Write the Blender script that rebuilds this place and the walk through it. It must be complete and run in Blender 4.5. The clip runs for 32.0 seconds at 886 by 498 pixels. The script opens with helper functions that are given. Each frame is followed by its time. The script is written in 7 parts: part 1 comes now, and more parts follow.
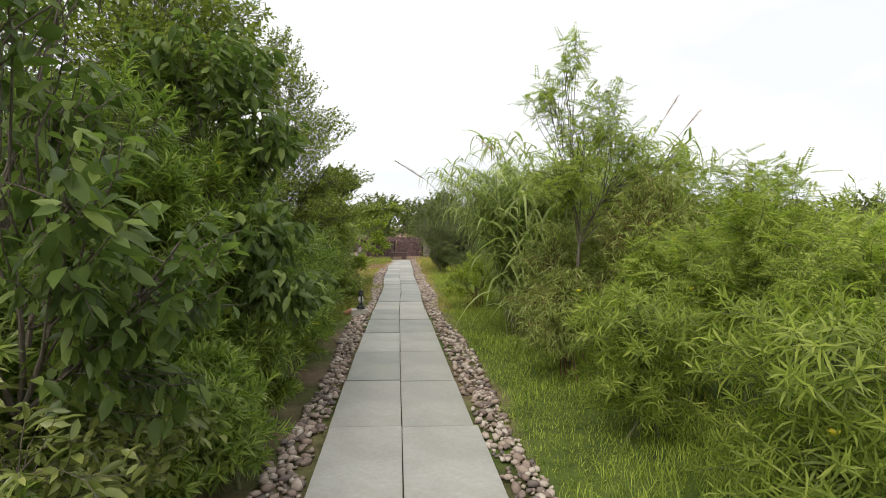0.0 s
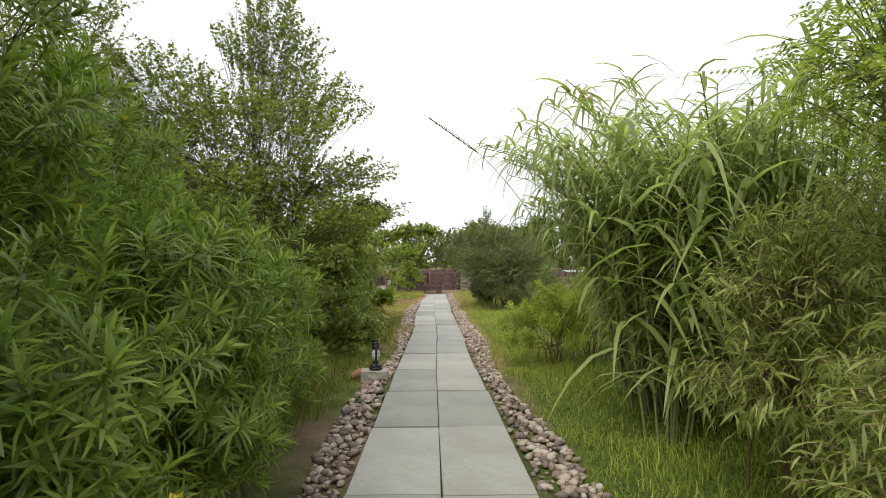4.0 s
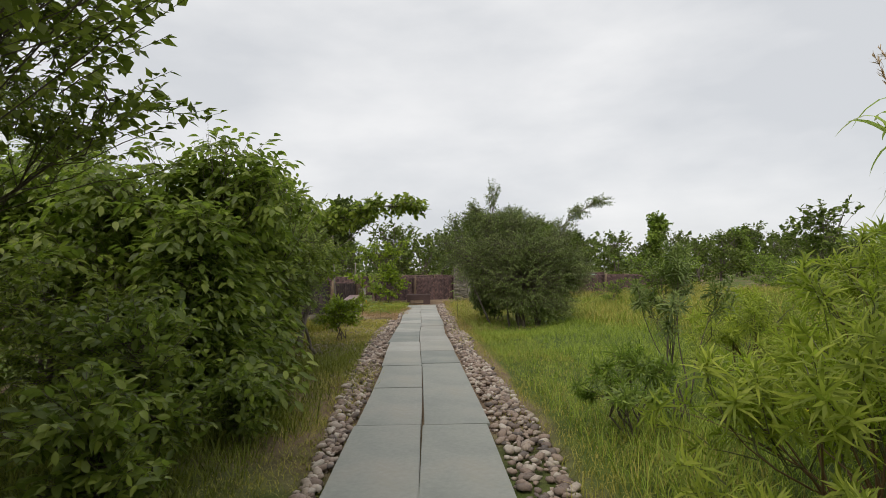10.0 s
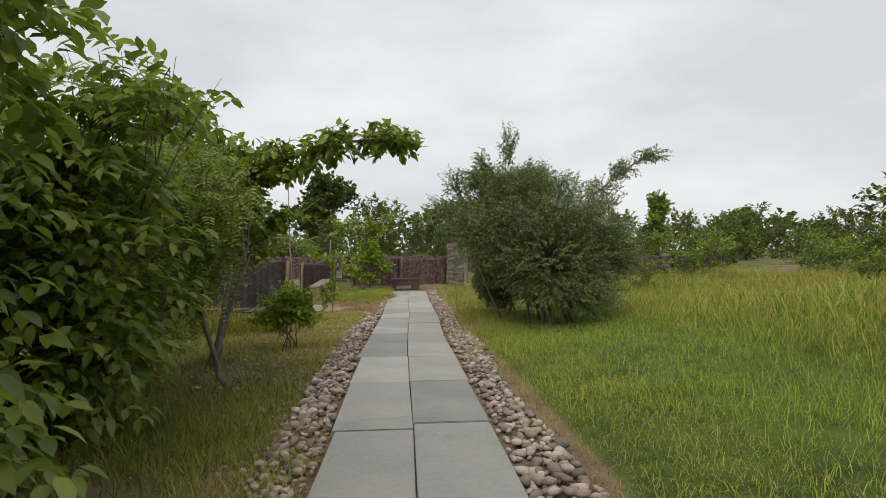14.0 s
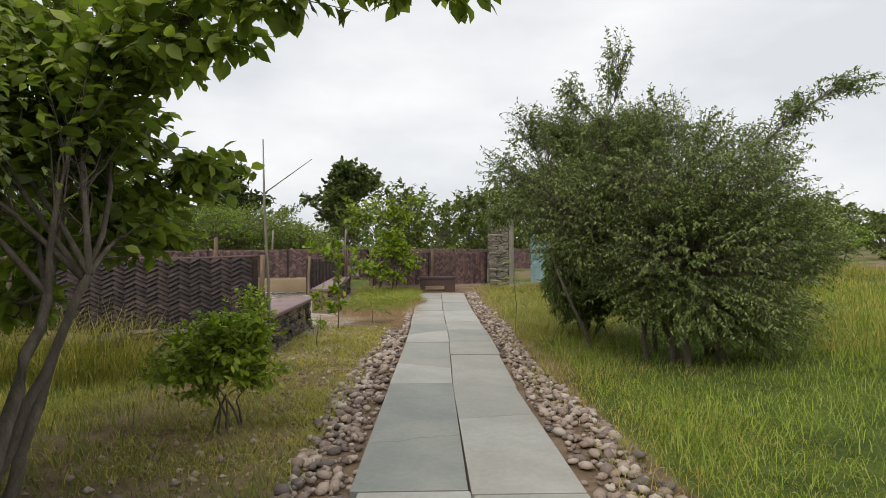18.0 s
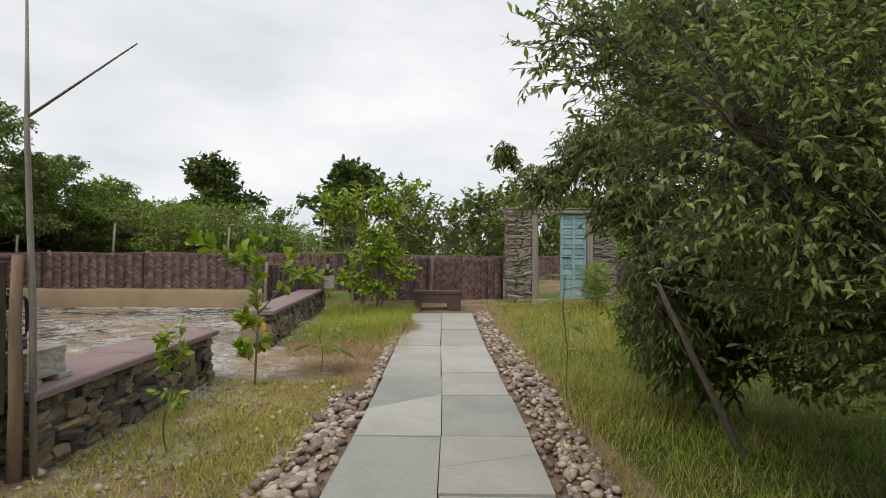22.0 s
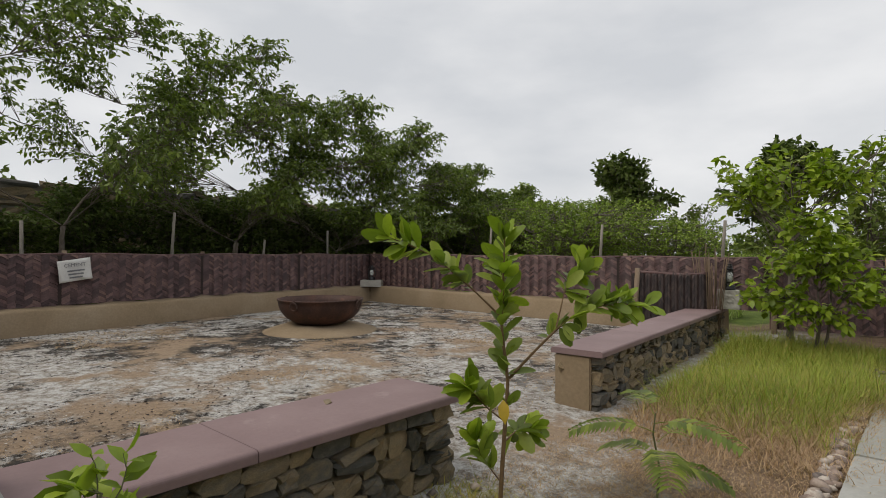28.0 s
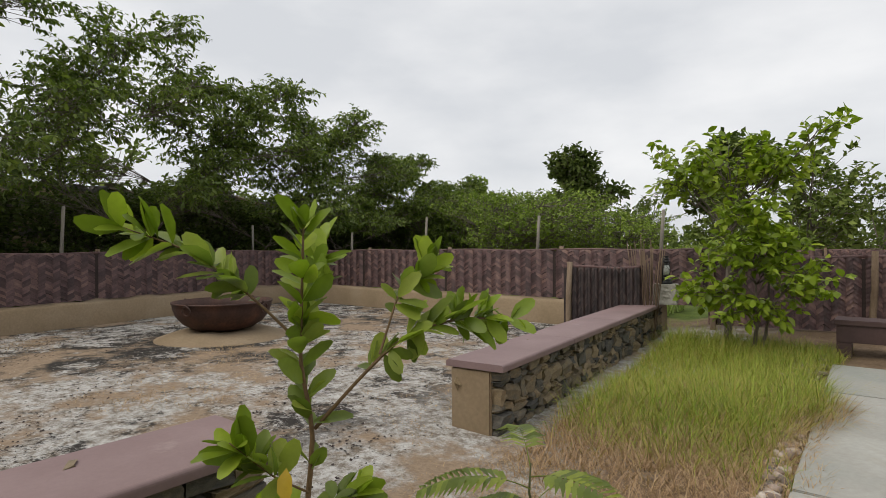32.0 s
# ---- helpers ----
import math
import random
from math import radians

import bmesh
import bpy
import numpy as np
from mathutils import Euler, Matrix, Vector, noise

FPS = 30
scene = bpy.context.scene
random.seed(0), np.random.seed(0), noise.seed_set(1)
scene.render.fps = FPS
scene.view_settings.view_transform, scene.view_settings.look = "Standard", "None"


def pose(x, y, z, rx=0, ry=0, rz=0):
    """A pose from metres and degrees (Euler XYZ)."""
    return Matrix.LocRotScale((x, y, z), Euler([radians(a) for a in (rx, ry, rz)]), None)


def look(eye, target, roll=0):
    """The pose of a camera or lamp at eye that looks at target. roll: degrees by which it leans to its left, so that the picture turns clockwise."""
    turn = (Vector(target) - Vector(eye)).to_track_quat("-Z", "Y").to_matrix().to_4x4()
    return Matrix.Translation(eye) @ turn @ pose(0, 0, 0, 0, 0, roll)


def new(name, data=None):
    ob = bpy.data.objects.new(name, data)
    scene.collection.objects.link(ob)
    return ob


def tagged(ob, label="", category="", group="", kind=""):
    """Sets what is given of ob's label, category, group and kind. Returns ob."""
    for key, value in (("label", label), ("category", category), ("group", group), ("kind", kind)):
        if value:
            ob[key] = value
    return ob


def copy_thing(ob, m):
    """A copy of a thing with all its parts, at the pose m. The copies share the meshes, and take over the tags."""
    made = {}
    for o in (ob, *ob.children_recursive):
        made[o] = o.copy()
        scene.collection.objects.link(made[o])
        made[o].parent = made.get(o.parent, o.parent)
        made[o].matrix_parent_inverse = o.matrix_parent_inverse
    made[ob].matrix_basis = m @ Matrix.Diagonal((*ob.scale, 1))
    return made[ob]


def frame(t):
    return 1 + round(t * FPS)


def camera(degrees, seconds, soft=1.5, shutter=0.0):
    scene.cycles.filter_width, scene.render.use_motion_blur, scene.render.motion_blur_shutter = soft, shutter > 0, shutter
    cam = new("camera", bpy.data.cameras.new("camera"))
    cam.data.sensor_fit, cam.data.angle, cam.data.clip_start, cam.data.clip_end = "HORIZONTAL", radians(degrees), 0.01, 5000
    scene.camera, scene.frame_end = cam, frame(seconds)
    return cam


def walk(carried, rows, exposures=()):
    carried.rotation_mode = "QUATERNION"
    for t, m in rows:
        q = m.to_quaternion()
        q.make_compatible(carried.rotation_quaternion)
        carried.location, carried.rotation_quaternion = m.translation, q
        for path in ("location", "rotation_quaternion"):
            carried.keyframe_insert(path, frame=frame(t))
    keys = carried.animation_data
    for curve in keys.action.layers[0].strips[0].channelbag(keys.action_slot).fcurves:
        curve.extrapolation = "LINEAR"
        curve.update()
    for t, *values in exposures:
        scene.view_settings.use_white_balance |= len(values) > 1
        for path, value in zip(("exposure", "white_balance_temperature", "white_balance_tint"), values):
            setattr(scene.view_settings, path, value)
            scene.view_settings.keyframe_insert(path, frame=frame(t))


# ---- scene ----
cam = camera(77.6, 32.0, 0.9)
PATH = [
    (0, (0.049, -0.057, 1.759), (0.19, 1.936, 1.674), 0.2),
    (0.5, (0.026, 0.498, 1.711), (0.125, 2.494, 1.655), 0.1),
    (1, (-0.002, 1.021, 1.666), (0.086, 3.019, 1.639), 0.1),
    (1.5, (-0.022, 1.575, 1.609), (0.04, 3.574, 1.625), -0.1),
    (2, (-0.034, 2.041, 1.587), (0.012, 4.04, 1.608), -0.0),
    (2.5, (-0.025, 2.564, 1.553), (0.006, 4.564, 1.583), -0.1),
    (3, (-0.035, 3.103, 1.525), (-0.013, 5.103, 1.556), -0.2),
    (3.5, (-0.027, 3.621, 1.491), (-0.006, 5.621, 1.528), -0.2),
    (5.5, (-0.067, 5.52, 1.401), (-0.047, 7.52, 1.459), -0.3),
    (6, (-0.124, 6.15, 1.38), (-0.105, 8.149, 1.454), -0.1),
    (6.5, (-0.136, 6.672, 1.347), (-0.118, 8.67, 1.436), -0.2),
    (7, (-0.188, 7.297, 1.305), (-0.17, 9.295, 1.402), -0.4),
    (7.5, (-0.184, 7.741, 1.283), (-0.164, 9.738, 1.382), -0.5),
    (8, (-0.177, 8.287, 1.263), (-0.158, 10.285, 1.354), -0.7),
    (8.5, (-0.14, 8.804, 1.227), (-0.113, 10.802, 1.316), -0.6),
    (9, (-0.118, 9.389, 1.207), (-0.078, 11.387, 1.289), -0.7),
    (9.5, (-0.089, 9.871, 1.184), (-0.042, 11.869, 1.265), -0.6),
    (10, (0.007, 10.398, 1.149), (0.072, 12.396, 1.222), -0.9),
    (10.5, (0.049, 10.88, 1.137), (0.125, 12.878, 1.193), -0.7),
    (11, (0.123, 11.434, 1.12), (0.227, 13.431, 1.169), -1.1),
    (11.5, (0.114, 11.919, 1.09), (0.218, 13.916, 1.135), -0.9),
    (12, (0.099, 12.436, 1.071), (0.22, 14.432, 1.104), -0.8),
    (12.5, (0.039, 12.891, 1.058), (0.162, 14.887, 1.087), -0.8),
    (13, (-0.024, 13.354, 1.051), (0.106, 15.35, 1.07), -0.6),
    (13.5, (-0.05, 13.811, 1.053), (0.078, 15.807, 1.064), -0.7),
    (14, (-0.061, 14.361, 1.04), (0.052, 16.358, 1.048), -0.6),
    (14.5, (-0.02, 14.826, 1.021), (0.084, 16.823, 1.031), -0.8),
    (16.5, (-0.168, 16.716, 1.025), (-0.131, 18.715, 1.009), -0.2),
    (17, (-0.217, 17.247, 1.014), (-0.196, 19.247, 0.997), 0.1),
    (17.5, (-0.276, 17.816, 0.999), (-0.259, 19.816, 0.982), -0.1),
    (18, (-0.278, 18.411, 0.996), (-0.26, 20.411, 0.981), -0.4),
    (18.5, (-0.284, 18.875, 0.983), (-0.267, 20.875, 0.969), -0.2),
    (19, (-0.253, 19.326, 0.992), (-0.213, 21.326, 0.976), 0.0),
    (19.5, (-0.231, 19.816, 0.984), (-0.193, 21.816, 0.97), 0.0),
    (20, (-0.153, 20.36, 0.953), (-0.117, 22.359, 0.947), -0.1),
    (20.5, (-0.13, 20.843, 0.935), (-0.102, 22.843, 0.936), -0.1),
    (21, (-0.112, 21.365, 0.917), (-0.088, 23.365, 0.925), -0.1),
    (21.5, (-0.091, 21.84, 0.913), (-0.079, 23.84, 0.926), 0.1),
    (22, (-0.087, 22.347, 0.904), (-0.104, 24.346, 0.917), 0.2),
    (22.5, (-0.05, 22.769, 0.897), (-0.077, 24.769, 0.912), 0.1),
    (23, (-0.075, 23.256, 0.898), (-0.135, 25.255, 0.909), 0.2),
    (23.5, (-0.034, 23.654, 0.896), (-0.118, 25.652, 0.908), 0.2),
    (24, (-0.054, 24.033, 0.895), (-0.226, 26.026, 0.906), 0.2),
    (24.5, (-0.113, 24.380, 0.884), (-0.376, 26.363, 0.892), 0.2),
    (26.5, (-0.23, 25.528, 0.941), (-1.053, 27.35, 0.945), -0.2),
    (27, (-0.277, 25.581, 0.927), (-1.332, 27.28, 0.942), 0.1),
    (27.5, (-0.318, 25.571, 0.921), (-1.525, 27.167, 0.937), 0.3),
    (28, (-0.351, 25.551, 0.915), (-1.7, 27.028, 0.93), 0.3),
    (28.5, (-0.368, 25.529, 0.916), (-1.847, 26.876, 0.925), 0.3),
    (29, (-0.371, 25.483, 0.919), (-1.983, 26.667, 0.924), 0.4),
    (29.5, (-0.364, 25.491, 0.92), (-2.071, 26.533, 0.921), 0.3),
    (30, (-0.361, 25.575, 0.916), (-2.099, 26.563, 0.913), 0.2),
    (30.5, (-0.446, 25.74, 0.92), (-2.174, 26.747, 0.91), 0.2),
    (31, (-0.527, 25.976, 0.919), (-2.14, 27.159, 0.908), -0.0),
    (31.5, (-0.494, 26.258, 0.923), (-1.914, 27.666, 0.919), -0.2),
    (32, (-0.423, 26.589, 0.919), (-1.663, 28.158, 0.913), -0.4),
]
walk(cam, [(t, look(eye, target, roll)) for t, eye, target, roll in PATH],
     exposures=[(0, 0.68), (3.5, 0.76), (6.0, 0.78), (7.2, 0.68), (8.5, 0.38), (10.0, 0.16), (14.0, 0.18), (17.0, 0.3), (20.0, 0.34), (24.0, 0.24), (27.0, 0.06), (28.0, 0.07), (29.0, 0.24), (30.0, 0.44), (31.0, 0.42), (32.0, 0.2)])


# ---- light ----
SUN_AZ, SUN_EL = 208.0, 54.0
world = bpy.data.worlds.new("overcast_sky")
scene.world = world
world.use_nodes = True
wn, wl = world.node_tree.nodes, world.node_tree.links
sky = wn.new("ShaderNodeTexSky")
sky.sky_type, sky.sun_disc = "NISHITA", False
sky.sun_elevation, sky.sun_rotation = radians(SUN_EL), radians(SUN_AZ)
w_co = wn.new("ShaderNodeTexCoord")
w_map = wn.new("ShaderNodeMapping")
w_map.inputs["Scale"].default_value = (1.0, 1.0, 2.6)
w_noise = wn.new("ShaderNodeTexNoise")
w_noise.inputs["Scale"].default_value, w_noise.inputs["Detail"].default_value = 2.2, 6.0
w_ramp = wn.new("ShaderNodeValToRGB")
w_ramp.color_ramp.elements[0].position, w_ramp.color_ramp.elements[0].color = 0.38, (0.615, 0.63, 0.655, 1)
w_ramp.color_ramp.elements[1].position, w_ramp.color_ramp.elements[1].color = 0.64, (0.805, 0.805, 0.81, 1)
w_scale = wn.new("ShaderNodeVectorMath")
w_scale.operation = "SCALE"
w_scale.inputs["Scale"].default_value = 10.0
w_mix = wn.new("ShaderNodeMix")
w_mix.data_type = "RGBA"
w_mix.inputs[0].default_value = 0.95
wl.new(w_co.outputs["Generated"], w_map.inputs["Vector"])
wl.new(w_map.outputs["Vector"], w_noise.inputs["Vector"])
wl.new(w_noise.outputs["Fac"], w_ramp.inputs["Fac"])
wl.new(w_ramp.outputs["Color"], w_scale.inputs[0])
wl.new(sky.outputs["Color"], w_mix.inputs[6])
wl.new(w_scale.outputs["Vector"], w_mix.inputs[7])
wl.new(w_mix.outputs[2], wn["Background"].inputs["Color"])
wn["Background"].inputs["Strength"].default_value = 0.1

sun = new("sun", bpy.data.lights.new("sun", "SUN"))
sun.data.energy, sun.data.angle, sun.data.color = 1.5, radians(40), (1.0, 0.93, 0.82)
sun.matrix_world = pose(0, 0, 30, 90 - SUN_EL, 0, 180 - SUN_AZ)


# ---- materials ----
def ramp_node(nt, stops):
    r = nt.nodes.new("ShaderNodeValToRGB")
    e = r.color_ramp.elements
    while len(e) < len(stops):
        e.new(0.5)
    for el, (p, c) in zip(e, stops):
        el.position, el.color = p, (*c, 1)
    return r


def noise_node(nt, scale, detail=4.0, vec=None, rough=0.55):
    n = nt.nodes.new("ShaderNodeTexNoise")
    n.inputs["Scale"].default_value, n.inputs["Detail"].default_value, n.inputs["Roughness"].default_value = scale, detail, rough
    if vec:
        nt.links.new(vec, n.inputs["Vector"])
    return n


def mix_node(nt, a, b, fac, mode="MIX"):
    m = nt.nodes.new("ShaderNodeMix")
    m.data_type, m.blend_type = "RGBA", mode
    for sock, v in ((m.inputs[0], fac), (m.inputs[6], a), (m.inputs[7], b)):
        if isinstance(v, (int, float)):
            sock.default_value = v
        elif isinstance(v, tuple):
            sock.default_value = (*v, 1)
        else:
            nt.links.new(v, sock)
    return m.outputs[2]


def start_mat(name):
    m = bpy.data.materials.new(name)
    m.use_nodes = True
    nt = m.node_tree
    return m, nt, nt.nodes["Principled BSDF"]


def surface(name, stops, scale=6.0, rough=0.8, fine=60.0, fine_amt=0.25, bump=0.3, bump_dist=0.01, rand=0.0, metal=0.0, spec=0.4, stretch=(1, 1, 1), stain=None, isl=0.0):
    """A solid surface: colours by a large noise, grain by a fine one, relief by both, and a shift of value from piece to piece."""
    m, nt, b = start_mat(name)
    co = nt.nodes.new("ShaderNodeTexCoord")
    mp = nt.nodes.new("ShaderNodeMapping")
    mp.inputs["Scale"].default_value = stretch
    nt.links.new(co.outputs["Object"], mp.inputs["Vector"])
    vec = mp.outputs["Vector"]
    n1, n2 = noise_node(nt, scale, 5, vec), noise_node(nt, fine, 6, vec, 0.65)
    fac = n1.outputs["Fac"]
    if rand or isl:
        src = nt.nodes.new("ShaderNodeObjectInfo").outputs["Random"] if rand else nt.nodes.new("ShaderNodeNewGeometry").outputs["Random Per Island"]
        mr = nt.nodes.new("ShaderNodeMapRange")
        amt = rand or isl
        mr.inputs["To Min"].default_value, mr.inputs["To Max"].default_value = -amt, amt
        nt.links.new(src, mr.inputs["Value"])
        add = nt.nodes.new("ShaderNodeMath")
        nt.links.new(fac, add.inputs[0])
        nt.links.new(mr.outputs["Result"], add.inputs[1])
        fac = add.outputs[0]
    r = ramp_node(nt, stops)
    nt.links.new(fac, r.inputs["Fac"])
    g = ramp_node(nt, [(0.3, (1 - fine_amt,) * 3), (0.7, (1 + 0.0,) * 3)])
    nt.links.new(n2.outputs["Fac"], g.inputs["Fac"])
    col = mix_node(nt, r.outputs["Color"], g.outputs["Color"], 1.0, "MULTIPLY")
    if stain:
        sc, colr, lo, hi = stain
        n3 = noise_node(nt, sc, 7, vec, 0.7)
        sr = ramp_node(nt, [(lo, (0, 0, 0)), (hi, (1, 1, 1))])
        nt.links.new(n3.outputs["Fac"], sr.inputs["Fac"])
        col = mix_node(nt, col, colr, sr.outputs["Color"])
    nt.links.new(col, b.inputs["Base Color"])
    b.inputs["Roughness"].default_value, b.inputs["Metallic"].default_value = rough, metal
    b.inputs["Specular IOR Level"].default_value = spec
    if bump:
        bp = nt.nodes.new("ShaderNodeBump")
        bp.inputs["Strength"].default_value, bp.inputs["Distance"].default_value = bump, bump_dist
        nt.links.new(n2.outputs["Fac"], bp.inputs["Height"])
        nt.links.new(bp.outputs["Normal"], b.inputs["Normal"])
    return m


def leaf_mat(name, stops, rough=0.45, through_amt=0.3, spec=0.35, patch=1.2):
    """Leaves: colour from leaf to leaf and by larger patches, with some light passing through."""
    m, nt, b = start_mat(name)
    geo = nt.nodes.new("ShaderNodeNewGeometry")
    co = nt.nodes.new("ShaderNodeTexCoord")
    n1 = noise_node(nt, patch, 3, co.outputs["Object"])
    add = nt.nodes.new("ShaderNodeMath")
    add.operation = "MULTIPLY_ADD"
    nt.links.new(geo.outputs["Random Per Island"], add.inputs[0])
    add.inputs[1].default_value = 0.55
    half = nt.nodes.new("ShaderNodeMath")
    half.operation = "MULTIPLY"
    half.inputs[1].default_value = 0.5
    nt.links.new(n1.outputs["Fac"], half.inputs[0])
    nt.links.new(half.outputs[0], add.inputs[2])
    spread_ = np.interp([p for p, c in stops], [0.1, 0.5, 1.0], [0.68, 1.0, 1.18])
    r = ramp_node(nt, [(p, tuple(v * k for v in c)) for (p, c), k in zip(stops, spread_)])
    nt.links.new(add.outputs[0], r.inputs["Fac"])
    n2 = noise_node(nt, 45, 3, co.outputs["Object"])
    g = ramp_node(nt, [(0.3, (0.88,) * 3), (0.7, (1.0,) * 3)])
    nt.links.new(n2.outputs["Fac"], g.inputs["Fac"])
    col = mix_node(nt, r.outputs["Color"], g.outputs["Color"], 1.0, "MULTIPLY")
    nt.links.new(col, b.inputs["Base Color"])
    b.inputs["Roughness"].default_value, b.inputs["Specular IOR Level"].default_value = rough, spec * 1.15
    tr = nt.nodes.new("ShaderNodeBsdfTranslucent")
    tcol = mix_node(nt, col, (1.1, 1.3, 0.8), 1.0, "MULTIPLY")
    nt.links.new(tcol, tr.inputs["Color"])
    ms = nt.nodes.new("ShaderNodeMixShader")
    ms.inputs[0].default_value = through_amt
    out = nt.nodes["Material Output"]
    nt.links.new(b.outputs[0], ms.inputs[1])
    nt.links.new(tr.outputs[0], ms.inputs[2])
    nt.links.new(ms.outputs[0], out.inputs["Surface"])
    return m


M = {}
M["slab"] = surface("grey_green_slate", [(0.15, (0.235, 0.25, 0.23)), (0.4, (0.31, 0.32, 0.29)), (0.6, (0.355, 0.345, 0.31)), (0.85, (0.43, 0.43, 0.40))], 1.6, 0.62, 26, 0.14, 0.25, 0.004, rand=0.3, spec=0.3,
                    stain=(1.1, (0.33, 0.31, 0.25), 0.56, 0.8))
M["pebble"] = surface("river_pebble", [(0.0, (0.155, 0.13, 0.118)), (0.3, (0.275, 0.205, 0.168)), (0.5, (0.37, 0.28, 0.225)), (0.75, (0.46, 0.375, 0.31)), (1.0, (0.58, 0.51, 0.44))], 5, 0.75, 70, 0.3, 0.4, 0.004, rand=0.5)
M["pebbles"] = surface("river_pebbles", [(0.0, (0.155, 0.13, 0.118)), (0.3, (0.275, 0.205, 0.168)), (0.5, (0.37, 0.28, 0.225)), (0.75, (0.46, 0.375, 0.31)), (1.0, (0.58, 0.51, 0.44))], 5, 0.75, 70, 0.3, 0.4, 0.004, isl=0.5)
M["wallstone"] = surface("rubble_stone", [(0.0, (0.095, 0.092, 0.082)), (0.35, (0.165, 0.150, 0.122)), (0.6, (0.265, 0.210, 0.138)), (1.0, (0.370, 0.280, 0.165))], 4, 0.85, 30, 0.45, 0.6, 0.012, rand=0.5,
                         stain=(3.0, (0.3, 0.15, 0.06), 0.62, 0.8))
M["gatestone"] = surface("gate_stone", [(0.0, (0.156, 0.148, 0.133)), (0.4, (0.250, 0.226, 0.185)), (0.7, (0.328, 0.289, 0.222)), (1.0, (0.390, 0.351, 0.282))], 4, 0.85, 30, 0.4, 0.6, 0.012, rand=0.35)
M["mortar"] = surface("grey_mortar", [(0.2, (0.13, 0.12, 0.105)), (0.8, (0.23, 0.21, 0.18))], 8, 0.95, 60, 0.3, 0.5, 0.01)
M["cap"] = surface("maroon_sandstone", [(0.2, (0.196, 0.133, 0.132)), (0.5, (0.238, 0.163, 0.161)), (0.8, (0.284, 0.202, 0.197))], 2.2, 0.6, 55, 0.1, 0.12, 0.003, rand=0.12, spec=0.35,
                   stain=(2.4, (0.36, 0.28, 0.26), 0.62, 0.8))
M["maroon"] = surface("dark_maroon_stone", [(0.2, (0.06, 0.035, 0.033)), (0.8, (0.11, 0.065, 0.06))], 3, 0.6, 40, 0.2, 0.2, 0.004)
M["plaster"] = surface("mud_plaster", [(0.2, (0.218, 0.158, 0.092)), (0.5, (0.284, 0.211, 0.132)), (0.8, (0.330, 0.257, 0.172))], 1.5, 0.95, 30, 0.2, 0.4, 0.008, stain=(2.0, (0.17, 0.12, 0.08), 0.66, 0.78))
M["weave"] = surface("woven_palm_strips", [(0.0, (0.051, 0.028, 0.029)), (0.4, (0.110, 0.062, 0.060)), (0.7, (0.171, 0.098, 0.092)), (1.0, (0.271, 0.161, 0.130))], 3, 0.6, 40, 0.4, 0.3, 0.006, isl=0.38, spec=0.4)
M["weave_dark"] = surface("dark_palm_strips", [(0.0, (0.02, 0.014, 0.014)), (0.4, (0.045, 0.03, 0.029)), (0.7, (0.075, 0.05, 0.046)), (1.0, (0.125, 0.085, 0.07))], 3, 0.6, 40, 0.4, 0.3, 0.006, isl=0.3, spec=0.4)
# Near-black for the sheet that paints shade into weave gaps; also for charred flakes.
M["gap_shade_char"] = surface("weave_gap_shade_and_char", [(0.2, (0.03, 0.022, 0.02)), (0.8, (0.06, 0.04, 0.035))], 5, 0.9, 40, 0.3, 0.3, 0.006)
M["wood"] = surface("weathered_post_wood", [(0.2, (0.15, 0.1, 0.065)), (0.5, (0.24, 0.17, 0.11)), (0.8, (0.33, 0.25, 0.18))], 3, 0.85, 40, 0.35, 0.6, 0.01, rand=0.2, stretch=(6, 6, 1))
M["greywood"] = surface("silvered_wood", [(0.2, (0.18, 0.16, 0.13)), (0.5, (0.28, 0.25, 0.21)), (0.8, (0.38, 0.34, 0.29))], 3, 0.85, 40, 0.35, 0.5, 0.008, stretch=(6, 6, 1))
M["bluepaint"] = surface("worn_turquoise_paint", [(0.2, (0.16, 0.27, 0.3)), (0.5, (0.24, 0.38, 0.41)), (0.8, (0.36, 0.5, 0.52))], 3, 0.7, 35, 0.3, 0.35, 0.004, rand=0.12, stain=(5, (0.3, 0.27, 0.22), 0.6, 0.75))
M["blackpaint"] = surface("black_enamel", [(0.2, (0.008, 0.008, 0.009)), (0.8, (0.02, 0.02, 0.021))], 6, 0.42, 60, 0.2, 0.08, 0.002, spec=0.5)
M["glass"] = surface("milky_lamp_glass", [(0.2, (0.52, 0.55, 0.52)), (0.8, (0.66, 0.68, 0.65))], 4, 0.25, 20, 0.08, 0.0, spec=0.5)
M["blockstone"] = surface("pale_sandstone_block", [(0.2, (0.32, 0.30, 0.26)), (0.5, (0.42, 0.4, 0.35)), (0.8, (0.5, 0.48, 0.43))], 4, 0.85, 30, 0.3, 0.5, 0.008, rand=0.15)
M["greenpaint"] = surface("pale_green_sheet", [(0.2, (0.22, 0.34, 0.28)), (0.8, (0.32, 0.44, 0.37))], 2, 0.6, 30, 0.2, 0.1, 0.004)
M["rust"] = surface("rusty_iron", [(0.2, (0.05, 0.03, 0.025)), (0.5, (0.09, 0.05, 0.04)), (0.8, (0.16, 0.075, 0.05))], 3, 0.6, 30, 0.4, 0.3, 0.004, metal=0.35, stain=(2.5, (0.2, 0.09, 0.06), 0.6, 0.8))
M["bark"] = surface("grey_brown_bark", [(0.2, (0.1, 0.08, 0.06)), (0.5, (0.17, 0.14, 0.11)), (0.8, (0.27, 0.23, 0.19))], 6, 0.9, 40, 0.4, 0.7, 0.01, stretch=(3, 3, 1))
